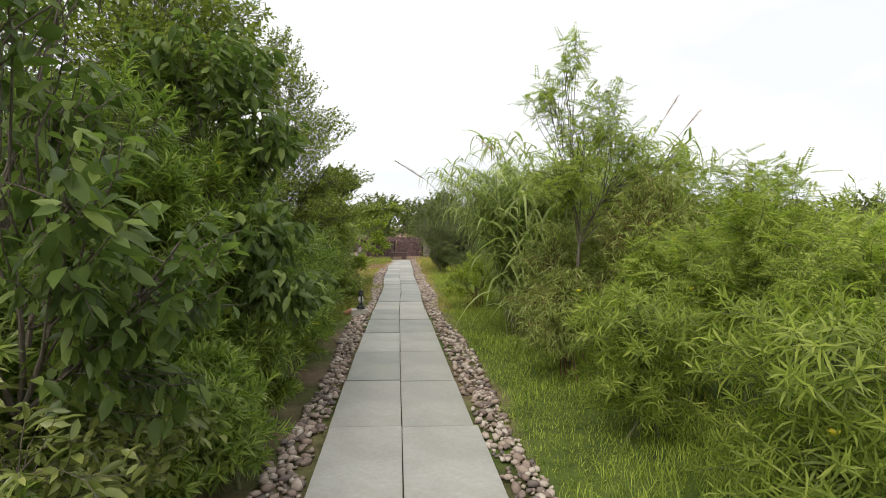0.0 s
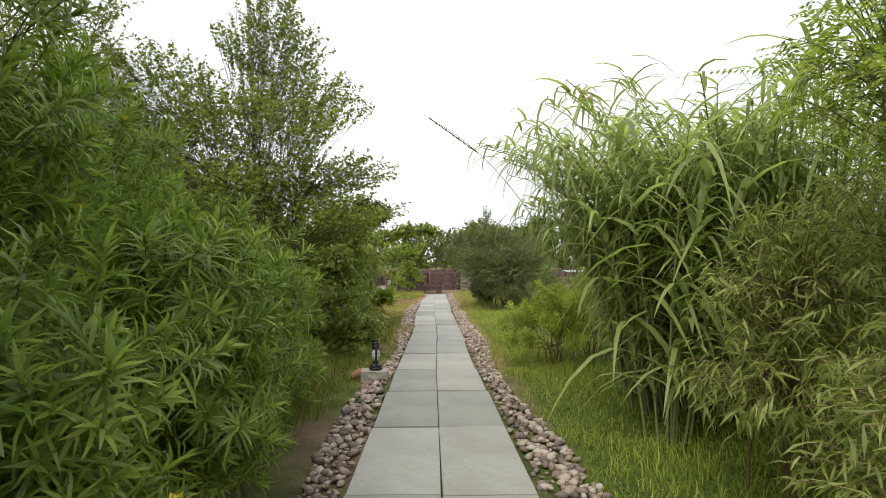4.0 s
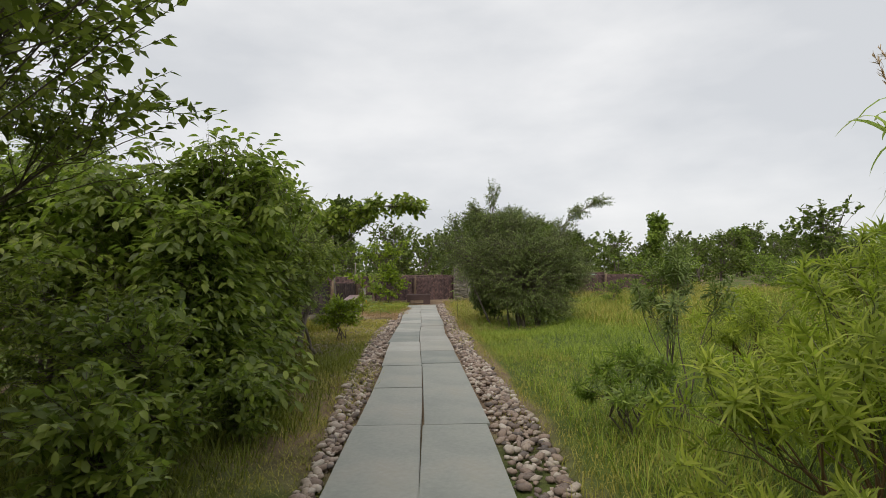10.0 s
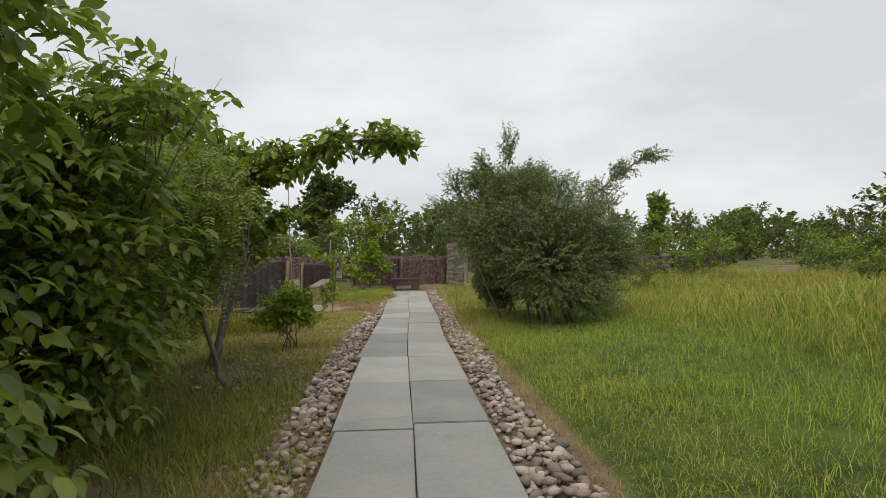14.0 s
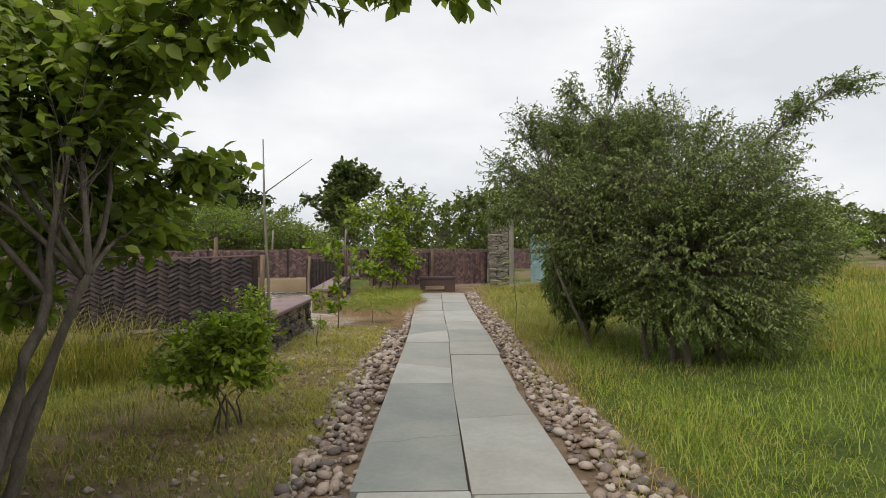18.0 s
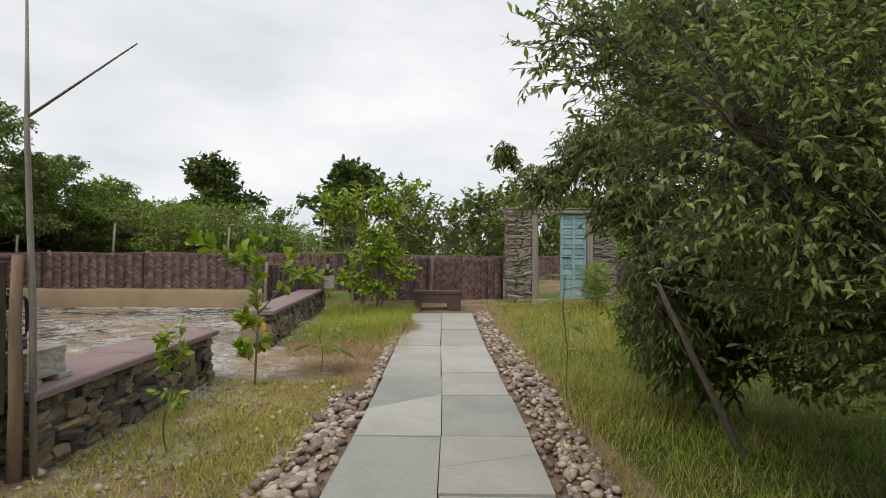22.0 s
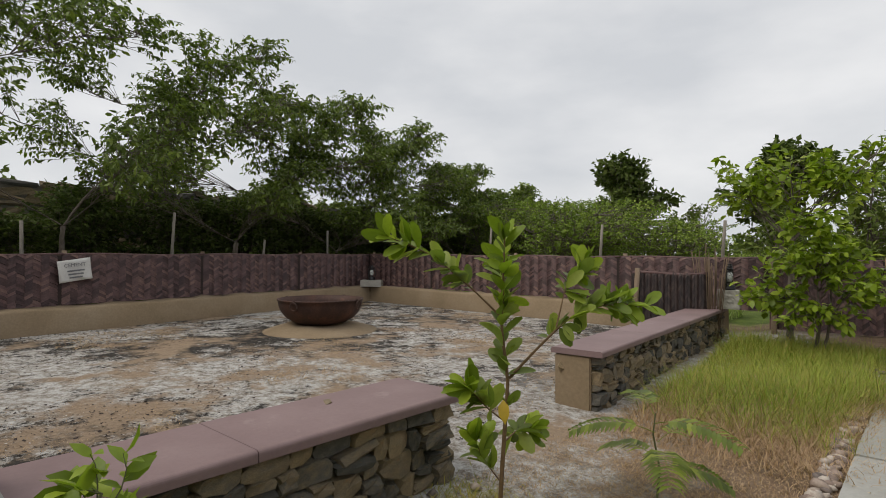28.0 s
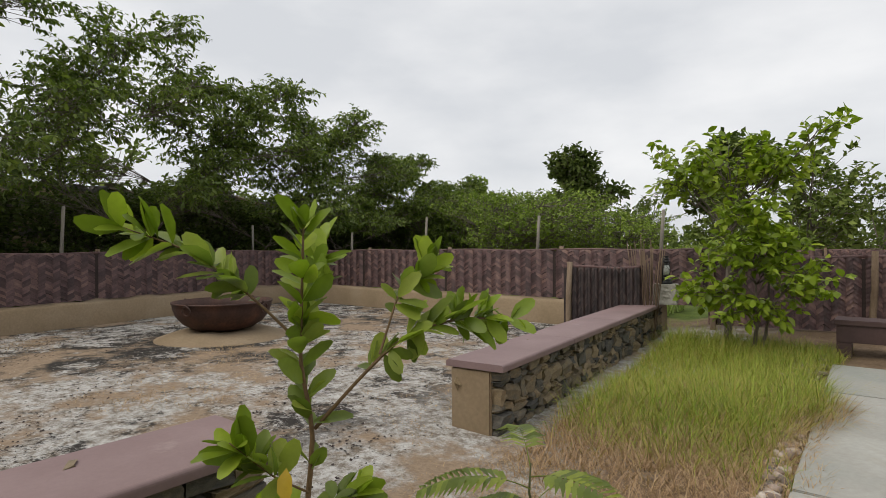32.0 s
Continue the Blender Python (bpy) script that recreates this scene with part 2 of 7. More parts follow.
M["redstem"] = surface("red_brown_stem", [(0.2, (0.14, 0.085, 0.04)), (0.8, (0.24, 0.15, 0.07))], 6, 0.7, 40, 0.3, 0.2, 0.004)
M["stem"] = surface("green_stem", [(0.2, (0.12, 0.13, 0.05)), (0.8, (0.2, 0.2, 0.09))], 6, 0.7, 40, 0.3, 0.2, 0.004)
M["cane"] = surface("reed_cane", [(0.2, (0.19, 0.21, 0.08)), (0.5, (0.28, 0.28, 0.12)), (0.8, (0.38, 0.34, 0.18))], 5, 0.6, 30, 0.25, 0.2, 0.004)
M["white"] = surface("white_sack", [(0.2, (0.6, 0.58, 0.55)), (0.8, (0.76, 0.75, 0.72))], 5, 0.8, 30, 0.12, 0.3, 0.006)
M["limecrust"] = surface("lime_crust", [(0.2, (0.40, 0.37, 0.33)), (0.8, (0.6, 0.58, 0.54))], 5, 0.95, 30, 0.2, 0.2, 0.006)
M["ink"] = surface("printed_grey", [(0.2, (0.16, 0.16, 0.17)), (0.8, (0.26, 0.26, 0.27))], 9, 0.8, 40, 0.2, 0.0)
M["terracotta"] = surface("terracotta", [(0.2, (0.3, 0.14, 0.08)), (0.8, (0.4, 0.2, 0.12))], 5, 0.8, 30, 0.2, 0.2, 0.004)

M["l_dark"] = leaf_mat("leaf_dark_broad", [(0.1, (0.062, 0.102, 0.026)), (0.5, (0.125, 0.180, 0.044)), (0.9, (0.230, 0.290, 0.072))], 0.42, 0.42, 0.28)
M["l_ole"] = leaf_mat("leaf_oleander", [(0.1, (0.120, 0.180, 0.034)), (0.5, (0.225, 0.305, 0.060)), (0.9, (0.400, 0.465, 0.095))], 0.4, 0.46, 0.4)
M["l_oley"] = leaf_mat("leaf_oleander_yellowish", [(0.1, (0.170, 0.225, 0.040)), (0.5, (0.300, 0.360, 0.072)), (0.9, (0.480, 0.510, 0.115))], 0.45, 0.55, 0.3)
M["l_fine"] = leaf_mat("leaf_small_dull", [(0.1, (0.110, 0.140, 0.026)), (0.5, (0.205, 0.250, 0.046)), (0.9, (0.340, 0.370, 0.075))], 0.5, 0.4, 0.3)
M["l_bright"] = leaf_mat("leaf_bright_pinnate", [(0.1, (0.110, 0.155, 0.024)), (0.5, (0.205, 0.265, 0.042)), (0.9, (0.370, 0.410, 0.068))], 0.42, 0.42, 0.35)
M["l_lime"] = leaf_mat("leaf_lime_green", [(0.1, (0.130, 0.190, 0.012)), (0.5, (0.225, 0.310, 0.022)), (0.9, (0.370, 0.440, 0.040))], 0.42, 0.35, 0.35)
M["l_bush"] = leaf_mat("leaf_grey_green", [(0.1, (0.110, 0.150, 0.045)), (0.5, (0.190, 0.245, 0.076)), (0.9, (0.300, 0.350, 0.115))], 0.5, 0.3, 0.25)
# Brighter copy of the yellowish oleander leaf, sunlight put into its colour.
M["l_oleb"] = leaf_mat("leaf_oleander_sun_in_colour", [(0.1, (0.200, 0.260, 0.034)), (0.5, (0.345, 0.400, 0.060)), (0.9, (0.500, 0.520, 0.095))], 0.5, 0.5, 0.25)
M["l_reed"] = leaf_mat("leaf_reed", [(0.1, (0.180, 0.225, 0.070)), (0.5, (0.320, 0.375, 0.130)), (0.85, (0.470, 0.520, 0.200)), (1.0, (0.640, 0.530, 0.220))], 0.45, 0.5, 0.35)
M["l_far"] = leaf_mat("leaf_far_trees", [(0.1, (0.050, 0.072, 0.020)), (0.5, (0.092, 0.126, 0.034)), (0.9, (0.155, 0.190, 0.050))], 0.7, 0.2, 0.12, 0.35)
M["l_hedge"] = leaf_mat("leaf_thicket", [(0.1, (0.080, 0.118, 0.028)), (0.5, (0.140, 0.185, 0.044)), (0.9, (0.220, 0.265, 0.064))], 0.7, 0.2, 0.12, 0.4)
M["l_acacia"] = leaf_mat("leaf_acacia_thicket", [(0.1, (0.11, 0.17, 0.025)), (0.5, (0.20, 0.28, 0.045)), (0.9, (0.31, 0.39, 0.065))], 0.6, 0.25, 0.2, 0.4)
M["l_yard"] = leaf_mat("leaf_yard_trees", [(0.1, (0.068, 0.104, 0.020)), (0.5, (0.132, 0.182, 0.034)), (0.9, (0.232, 0.285, 0.052))], 0.5, 0.3, 0.3, 0.5)
M["l_willow"] = leaf_mat("leaf_dark_willow", [(0.1, (0.075, 0.105, 0.030)), (0.5, (0.135, 0.180, 0.050)), (0.9, (0.240, 0.285, 0.082))], 0.5, 0.28, 0.22)
M["l_bamboo"] = leaf_mat("leaf_drooping_narrow", [(0.1, (0.190, 0.235, 0.060)), (0.5, (0.320, 0.365, 0.105)), (0.9, (0.460, 0.470, 0.165))], 0.5, 0.5, 0.3)
M["l_leather"] = leaf_mat("leaf_leathery_olive", [(0.1, (0.110, 0.145, 0.035)), (0.5, (0.200, 0.235, 0.060)), (0.9, (0.340, 0.350, 0.100))], 0.4, 0.25, 0.45)
M["l_pinnate"] = leaf_mat("leaf_olive_pinnate", [(0.1, (0.110, 0.150, 0.030)), (0.5, (0.205, 0.258, 0.052)), (0.9, (0.345, 0.385, 0.082))], 0.42, 0.45, 0.35)
M["l_yellow"] = leaf_mat("leaf_yellowed", [(0.1, (0.5, 0.32, 0.02)), (0.9, (0.6, 0.42, 0.05))], 0.45, 0.3)
M["flower"] = leaf_mat("yellow_flower", [(0.1, (0.65, 0.52, 0.03)), (0.9, (0.75, 0.65, 0.06))], 0.5, 0.3)
M["grass"] = leaf_mat("grass_green", [(0.1, (0.165, 0.230, 0.030)), (0.5, (0.270, 0.355, 0.050)), (0.9, (0.430, 0.465, 0.085))], 0.55, 0.3, 0.2, 0.5)
# Darker copy of the grass greens, with the shade put into the colour.
M["grass_dark"] = leaf_mat("grass_shade_in_colour", [(0.1, (0.105, 0.135, 0.021)), (0.5, (0.180, 0.203, 0.032)), (0.9, (0.24, 0.25, 0.045))], 0.6, 0.25, 0.2, 0.7)
M["grass_dry"] = leaf_mat("grass_dry", [(0.1, (0.295, 0.185, 0.100)), (0.5, (0.460, 0.305, 0.185)), (0.9, (0.585, 0.430, 0.275))], 0.7, 0.25, 0.15, 0.7)
M["grass_mix"] = leaf_mat("grass_half_dry", [(0.1, (0.205, 0.225, 0.040)), (0.5, (0.335, 0.325, 0.070)), (0.9, (0.540, 0.420, 0.130))], 0.65, 0.25, 0.15, 0.6)


def ground_material():
    """Soil, litter and thin turf over all; in the yard a crust of lime with black patches and dry turf."""
    m, nt, b = start_mat("ground_soil")
    co = nt.nodes.new("ShaderNodeTexCoord").outputs["Object"]
    big, mid, fine = noise_node(nt, 0.35, 5, co), noise_node(nt, 2.2, 6, co, 0.65), noise_node(nt, 28, 5, co, 0.7)
    soil = ramp_node(nt, [(0.3, (0.16, 0.11, 0.07)), (0.5, (0.27, 0.19, 0.125)), (0.7, (0.36, 0.27, 0.19))])
    nt.links.new(mid.outputs["Fac"], soil.inputs["Fac"])
    turf = ramp_node(nt, [(0.35, (0.07, 0.1, 0.025)), (0.6, (0.14, 0.19, 0.04))])
    nt.links.new(mid.outputs["Fac"], turf.inputs["Fac"])
    tmask = ramp_node(nt, [(0.40, (0, 0, 0)), (0.56, (1, 1, 1))])
    sep = nt.nodes.new("ShaderNodeSeparateXYZ")
    nt.links.new(co, sep.inputs[0])

    def step(sock, lo, hi):
        r = nt.nodes.new("ShaderNodeMapRange")
        r.interpolation_type = "SMOOTHSTEP"
        r.inputs["From Min"].default_value, r.inputs["From Max"].default_value = lo, hi
        nt.links.new(sock, r.inputs["Value"])
        return r.outputs["Result"]

    def mul(a, c, op="MULTIPLY"):
        n = nt.nodes.new("ShaderNodeMath")
        n.operation = op
        for s, v in ((n.inputs[0], a), (n.inputs[1], c)):
            if isinstance(v, (int, float)):
                s.default_value = v
            else:
                nt.links.new(v, s)
        return n.outputs[0]

    right = mul(step(sep.outputs["X"], 0.9, 1.5), step(sep.outputs["Y"], 35.6, 34.4))
    near = mul(mul(step(sep.outputs["X"], 1.15, 0.9), step(mul(sep.outputs["X"], -1.0), 3.2, 1.9)), step(sep.outputs["Y"], 15.5, 18.0))
    tm = mul(mul(big.outputs["Fac"], mul(right, 0.4), "ADD"), mul(near, 0.3), "SUBTRACT")
    nt.links.new(tm, tmask.inputs["Fac"])
    col = mix_node(nt, soil.outputs["Color"], turf.outputs["Color"], tmask.outputs["Color"])
    wob = mul(mul(mid.outputs["Fac"], 0.5, "SUBTRACT"), 2.4)
    xw, yw = mul(sep.outputs["X"], wob, "ADD"), mul(sep.outputs["Y"], wob, "ADD")
    yard = mul(mul(step(xw, -1.35, -2.1), step(mul(yw, mul(sep.outputs["X"], -0.3), "ADD"), 25.95, 26.65)), step(sep.outputs["Y"], 36.0, 35.0))
    yard = mul(yard, step(sep.outputs["X"], -14.0, -12.5))
    lime_n, dark_n, dry_n = noise_node(nt, 8.0, 10, co, 0.88), noise_node(nt, 3.2, 10, co, 0.85), noise_node(nt, 0.9, 9, co, 0.74)
    patch_n = noise_node(nt, 0.45, 3, co)
    lime = ramp_node(nt, [(0.40, (0.2, 0.16, 0.12)), (0.475, (0.40, 0.365, 0.32)), (0.55, (0.66, 0.645, 0.62))])
    nt.links.new(lime_n.outputs["Fac"], lime.inputs["Fac"])
    dk = ramp_node(nt, [(0.50, (0, 0, 0)), (0.55, (1, 1, 1))])
    nt.links.new(mul(mul(dark_n.outputs["Fac"], mul(patch_n.outputs["Fac"], 0.55), "ADD"), -0.26, "ADD"), dk.inputs["Fac"])
    yc = mix_node(nt, lime.outputs["Color"], (0.055, 0.05, 0.045), mul(dk.outputs["Color"], step(sep.outputs["X"], -2.9, -3.9)))
    dr = ramp_node(nt, [(0.505, (0, 0, 0)), (0.6, (1, 1, 1))])
    nt.links.new(dry_n.outputs["Fac"], dr.inputs["Fac"])
    yc = mix_node(nt, yc, mix_node(nt, (0.29, 0.20, 0.125), (0.46, 0.36, 0.265), lime_n.outputs["Fac"]), dr.outputs["Color"])
    col = mix_node(nt, col, yc, yard)
    g = ramp_node(nt, [(0.3, (0.66,) * 3), (0.7, (1.0,) * 3)])
    nt.links.new(fine.outputs["Fac"], g.inputs["Fac"])
    col = mix_node(nt, col, g.outputs["Color"], 1.0, "MULTIPLY")
    nt.links.new(col, b.inputs["Base Color"])
    b.inputs["Roughness"].default_value, b.inputs["Specular IOR Level"].default_value = 0.95, 0.15
    bp = nt.nodes.new("ShaderNodeBump")
    bp.inputs["Strength"].default_value, bp.inputs["Distance"].default_value = 0.7, 0.03
    nt.links.new(mul(fine.outputs["Fac"], lime_n.outputs["Fac"], "ADD"), bp.inputs["Height"])
    nt.links.new(bp.outputs["Normal"], b.inputs["Normal"])
    return m


M["ground"] = ground_material()


# ---- mesh helpers ----
def mesh_np(name, V, faces, smooth=False):
    """A mesh from arrays: V (n, 3), faces a list of (m, k) index arrays."""
    me = bpy.data.meshes.new(name)
    faces = [np.asarray(f, np.int32) for f in faces if len(f)]
    V = np.asarray(V, np.float32)
    me.vertices.add(len(V))
    me.vertices.foreach_set("co", V.ravel())
    loops = np.concatenate([f.ravel() for f in faces])
    starts, at = [], 0
    for f in faces:
        starts.append(at + np.arange(len(f), dtype=np.int32) * f.shape[1])
        at += f.size
    starts = np.concatenate(starts)
    me.loops.add(len(loops))
    me.loops.foreach_set("vertex_index", loops)
    me.polygons.add(len(starts))
    me.polygons.foreach_set("loop_start", starts)
    if smooth:
        me.polygons.foreach_set("use_smooth", np.ones(len(starts), bool))
    me.update(calc_edges=True)
    return me


def bm_mesh(name, bm, smooth=False):
    me = bpy.data.meshes.new(name)
    bm.to_mesh(me)
    bm.free()
    if smooth:
        me.polygons.foreach_set("use_smooth", np.ones(len(me.polygons), bool))
    return me


def part(name, data, material, parent=None, label="", at=None, smooth=False, kind=""):
    """Links a bmesh or mesh as one object under a thing or a part."""
    if isinstance(data, bmesh.types.BMesh):
        data = bm_mesh(name, data, smooth)
    if material and not data.materials:
        data.materials.append(material)
    ob = new(name, data)
    if parent:
        ob.parent = parent
    if at is not None:
        ob.matrix_basis = at
    return tagged(ob, label, kind=kind)


def thing(name, m, label, category, group="", kind=""):
    ob = new(name)
    ob.empty_display_size = 0.1
    ob.matrix_basis = m
    return tagged(ob, label, category, group, kind)


class Acc:
    """Gathers arrays of vertices and faces."""

    def __init__(self):
        self.V, self.F, self.n = [], {}, 0

    def add(self, V, *faces):
        V = np.asarray(V, float).reshape(-1, 3)
        for f in faces:
            f = np.asarray(f)
            if len(f):
                self.F.setdefault(f.shape[1], []).append(f + self.n)
        self.V.append(V)
        self.n += len(V)

    def mesh(self, name, smooth=False):
        return mesh_np(name, np.concatenate(self.V), [np.concatenate(f) for f in self.F.values()], smooth)


def tubes(P, R, sides=5):
    """Tubes along T polylines at once: P (T, K, 3), R (T, K)."""
    P, R = np.asarray(P, float), np.asarray(R, float)
    T, K, _ = P.shape
    d = np.gradient(P, axis=1)
    d /= np.linalg.norm(d, axis=2, keepdims=True) + 1e-9
    ref = np.where(np.abs(d[..., 2:3]) > 0.9, np.array([1.0, 0, 0]), np.array([0, 0, 1.0]))
    u = np.cross(d, ref)
    u /= np.linalg.norm(u, axis=2, keepdims=True) + 1e-9
    v = np.cross(d, u)
    a = np.arange(sides) * 2 * np.pi / sides
    V = P[:, :, None] + R[:, :, None, None] * (np.cos(a)[:, None] * u[:, :, None] + np.sin(a)[:, None] * v[:, :, None])
    i = np.arange(T)[:, None, None] * K * sides + np.arange(K - 1)[None, :, None] * sides
    j = np.arange(sides)
    jn = (j + 1) % sides
    q = np.stack(np.broadcast_arrays(i + j, i + jn, i + sides + jn, i + sides + j), -1).reshape(-1, 4)
    cap = (np.arange(T)[:, None] * K * sides + (K - 1) * sides + j[None]).reshape(T, sides)
    return V.reshape(-1, 3), q, cap


def strap(rows, bend, fold=0.0):
    """A narrow leaf: rows of (s, half width), bent down by bend."""
    V, F = [], []
    for s, w in rows:
        y, z = s * (1 - 0.35 * bend * s * s), -bend * s * s * 0.6
        V += [(-w, y, z + fold * w), (w, y, z + fold * w)]
    for k in range(len(rows) - 1):
        F.append((2 * k, 2 * k + 1, 2 * k + 3, 2 * k + 2))
    return np.array(V), [np.array(F)]


BROAD = (np.array([(0, 0, 0), (-0.4, 0.28, 0.07), (0.4, 0.28, 0.07), (-0.42, 0.62, 0.03), (0.42, 0.62, 0.03), (0, 1, -0.14), (0, 0.28, 0), (0, 0.65, -0.04)], float),
         [np.array([(0, 6, 1), (0, 2, 6), (3, 7, 5), (7, 4, 5)]), np.array([(1, 6, 7, 3), (6, 2, 4, 7)])])
OVAL = (np.array([(0, 0, 0), (-0.24, 0.16, 0.04), (0.24, 0.16, 0.04), (-0.46, 0.45, 0.06), (0.46, 0.45, 0.06), (-0.4, 0.78, 0.02), (0.4, 0.78, 0.02), (-0.14, 0.97, -0.05), (0.14, 0.97, -0.05), (0, 0.16, 0), (0, 0.45, -0.01), (0, 0.78, -0.04)], float),
        [np.array([(0, 9, 1), (0, 2, 9)]), np.array([(1, 9, 10, 3), (9, 2, 4, 10), (3, 10, 11, 5), (10, 4, 6, 11), (5, 11, 8, 7), (11, 6, 8, 8)])[:5], np.array([(11, 6, 8)])])
KITE = (np.array([(0, 0, 0), (0.5, 0.42, 0.08), (0, 1, -0.1), (-0.5, 0.42, 0.08)], float), [np.array([(0, 1, 2), (0, 2, 3)])])
NARROW = strap([(0, 0.3), (0.5, 0.5), (1, 0.04)], 0.35, 0.25)
STIFF = strap([(0, 0.3), (0.3, 0.5), (0.65, 0.45), (1, 0.04)], 0.1, 0.3)
WILLOW = strap([(0, 0.15), (0.45, 0.5), (1, 0.03)], 0.3, 0.2)
LONGBLADE = [strap([(0, 0.32), (0.15, 0.5), (0.35, 0.5), (0.55, 0.45), (0.75, 0.33), (0.9, 0.18), (1, 0.02)], b, 0.15) for b in (0.7, 1.3, 1.9)]
GRASSBLADE = [(np.array([(-0.5, 0, 0), (0.5, 0, 0), (-0.38, 0.5, -0.12 * b), (0.38, 0.5, -0.12 * b), (0, 1 - 0.3 * b, -0.55 * b)]), [np.array([(0, 1, 3, 2)]), np.array([(2, 3, 4)])]) for b in (0.25, 0.7, 1.1)]


def unit(a):
    return a / (np.linalg.norm(a, axis=-1, keepdims=True) + 1e-9)


def leaves(acc, tpl, pos, axis, nrm, ln, wd):
    tv, tf = tpl
    N, k = len(pos), len(tv)
    if N == 0:
        return
    a = unit(axis)
    n = unit(nrm - a * (nrm * a).sum(-1, keepdims=True))
    b = np.cross(a, n)
    ln, wd = np.broadcast_to(ln, N)[:, None, None], np.broadcast_to(wd, N)[:, None, None]
    V = pos[:, None] + tv[None, :, 0:1] * wd * b[:, None] + tv[None, :, 1:2] * ln * a[:, None] + tv[None, :, 2:3] * ln * n[:, None]
    off = np.arange(N)[:, None, None] * k
    acc.add(V.reshape(-1, 3), *[(f[None] + off).reshape(-1, f.shape[1]) for f in tf])


def in_blobs(rng, blobs, n, shell=0.5):
    """Points in a set of ellipsoids (x, y, z, rx, ry, rz), shared by volume, more of them near the skin."""
    B = np.array([b if len(b) == 6 else (*b, b[3], b[3]) for b in blobs], float)
    w = (B[:, 3] * B[:, 4] * B[:, 5]) ** 0.75
    k = rng.choice(len(B), n, p=w / w.sum())
    d = unit(rng.normal(size=(n, 3)))
    r = rng.random(n) ** (1 / 3)
    r = r * (1 - shell) + shell * (0.55 + 0.45 * rng.random(n))
    return B[k, :3] + d * r[:, None] * B[k, 3:], k, d, B


def bezier(a, b, c, s):
    s = s[None, :, None] if s.ndim == 1 else s[..., None]
    return (1 - s) ** 2 * a[:, None] + 2 * s * (1 - s) * b[:, None] + s**2 * c[:, None]


# ---- plants ----
def plant(name, base, blobs, label, category, seed, leaf, n_twigs=200, per_twig=12, l_len=0.1, l_wid=0.04, tpl=BROAD, stems=1, stem_r=0.05, stem_spread=0.15, fork=0.4,
          droop=0.2, twig_r=0.006, twig_len=0.6, twig_rise=0.1, bark="bark", style="alt", shell=0.5, group="", flowers=0, limb_k=7, par=(), limb_r=0.5, pairs=9):
    """A tree or shrub: stems from the ground, one limb into every clump of the crown, twigs through the clumps and leaves along the twigs."""
    rng = np.random.default_rng(seed)
    root = thing(name, Matrix.Translation(base), label, category, group)
    blobs = [b if len(b) == 6 else (*b, b[3], b[3]) for b in blobs]
    B = np.array(blobs, float)
    sbase = np.zeros((stems, 3))
    sbase[:, :2] = rng.normal(0, stem_spread, (stems, 2))
    sbase[:, 2] = -0.06
    top = B[:, :3].mean(0)
    forks = np.zeros((stems, 3))
    for i in range(stems):
        goal = B[i % len(B), :3] * 0.4 + top * 0.6
        forks[i] = sbase[i] + (goal - sbase[i]) * fork
        forks[i, :2] += rng.normal(0, 0.05, 2)
    s6 = np.linspace(0, 1, 8)
    midp = (sbase + forks) / 2 + rng.normal(0, 0.04, (stems, 3))
    sp = bezier(sbase, midp, forks, s6)
    rad = stem_r * (0.8 + 0.4 * rng.random(stems))[:, None] * np.linspace(1.25, 0.72, 8)[None]
    sp[:, 1:-1] += rng.normal(0, stem_r * 0.25, (stems, 6, 3))
    for i in range(stems):
        V, q, cap = tubes(sp[i:i + 1], rad[i:i + 1], 7)
        part("trunk" if stems == 1 else "stem", mesh_np("trunk", V, [q, cap], True), M[bark], root)
    # limbs
    lb = np.array([forks[i % stems] for i in range(len(B))])
    for child, parent in par:
        lb[child] = B[parent, :3]
    lc = B[:, :3] + (B[:, :3] - lb) * 0.02
    lm = (lb + lc) / 2 + rng.normal(0, 0.12, (len(B), 3)) * np.linalg.norm(lc - lb, axis=1)[:, None]
    lm[:, 2] += 0.06
    limb = bezier(lb, lm, lc, np.linspace(0, 1, limb_k))
    lr = stem_r * limb_r * np.linspace(1, 0.18, limb_k)[None] * np.ones((len(B), 1))
    for i in range(len(B)):
        V, q, cap = tubes(limb[i:i + 1], lr[i:i + 1], 5)
        part("limb", mesh_np("limb", V, [q, cap], True), M[bark], root)
    # twigs
    E, k, d, _ = in_blobs(rng, blobs, n_twigs, shell)
    li = limb[k, np.clip((limb_k * (0.25 + 0.75 * rng.random(n_twigs))).astype(int), 1, limb_k - 1)]
    S = E + (li - E) * np.minimum(1.0, twig_len / (np.linalg.norm(li - E, axis=1) + 1e-6))[:, None]
    Mi = (S + E) / 2 + rng.normal(0, 0.12, (n_twigs, 3)) * twig_len
    Mi[:, 2] += twig_rise * twig_len
    tw = bezier(S, Mi, E, np.linspace(0, 1, 4))
    tacc = Acc()
    V, q, cap = tubes(tw, twig_r * np.linspace(1, 0.35, 4)[None] * np.ones((n_twigs, 1)), 3)
    tacc.add(V, q)
    # longer twigs join the rest to the limbs
    lk = np.stack([li, (li + S) / 2 + rng.normal(0, 0.03, S.shape), S], 1)[:: 2]
    V, q, cap = tubes(lk, twig_r * np.array([1.3, 1.15, 1.0])[None] * np.ones((len(lk), 1)), 3)
    tacc.add(V, q)
    part("branchwork", tacc.mesh("branchwork", True), M[bark if style != "whorl" else "stem"], root, kind="stuff")
    acc = Acc()
    tdir = unit(E - Mi)
    up = np.array([0, 0, 1.0])
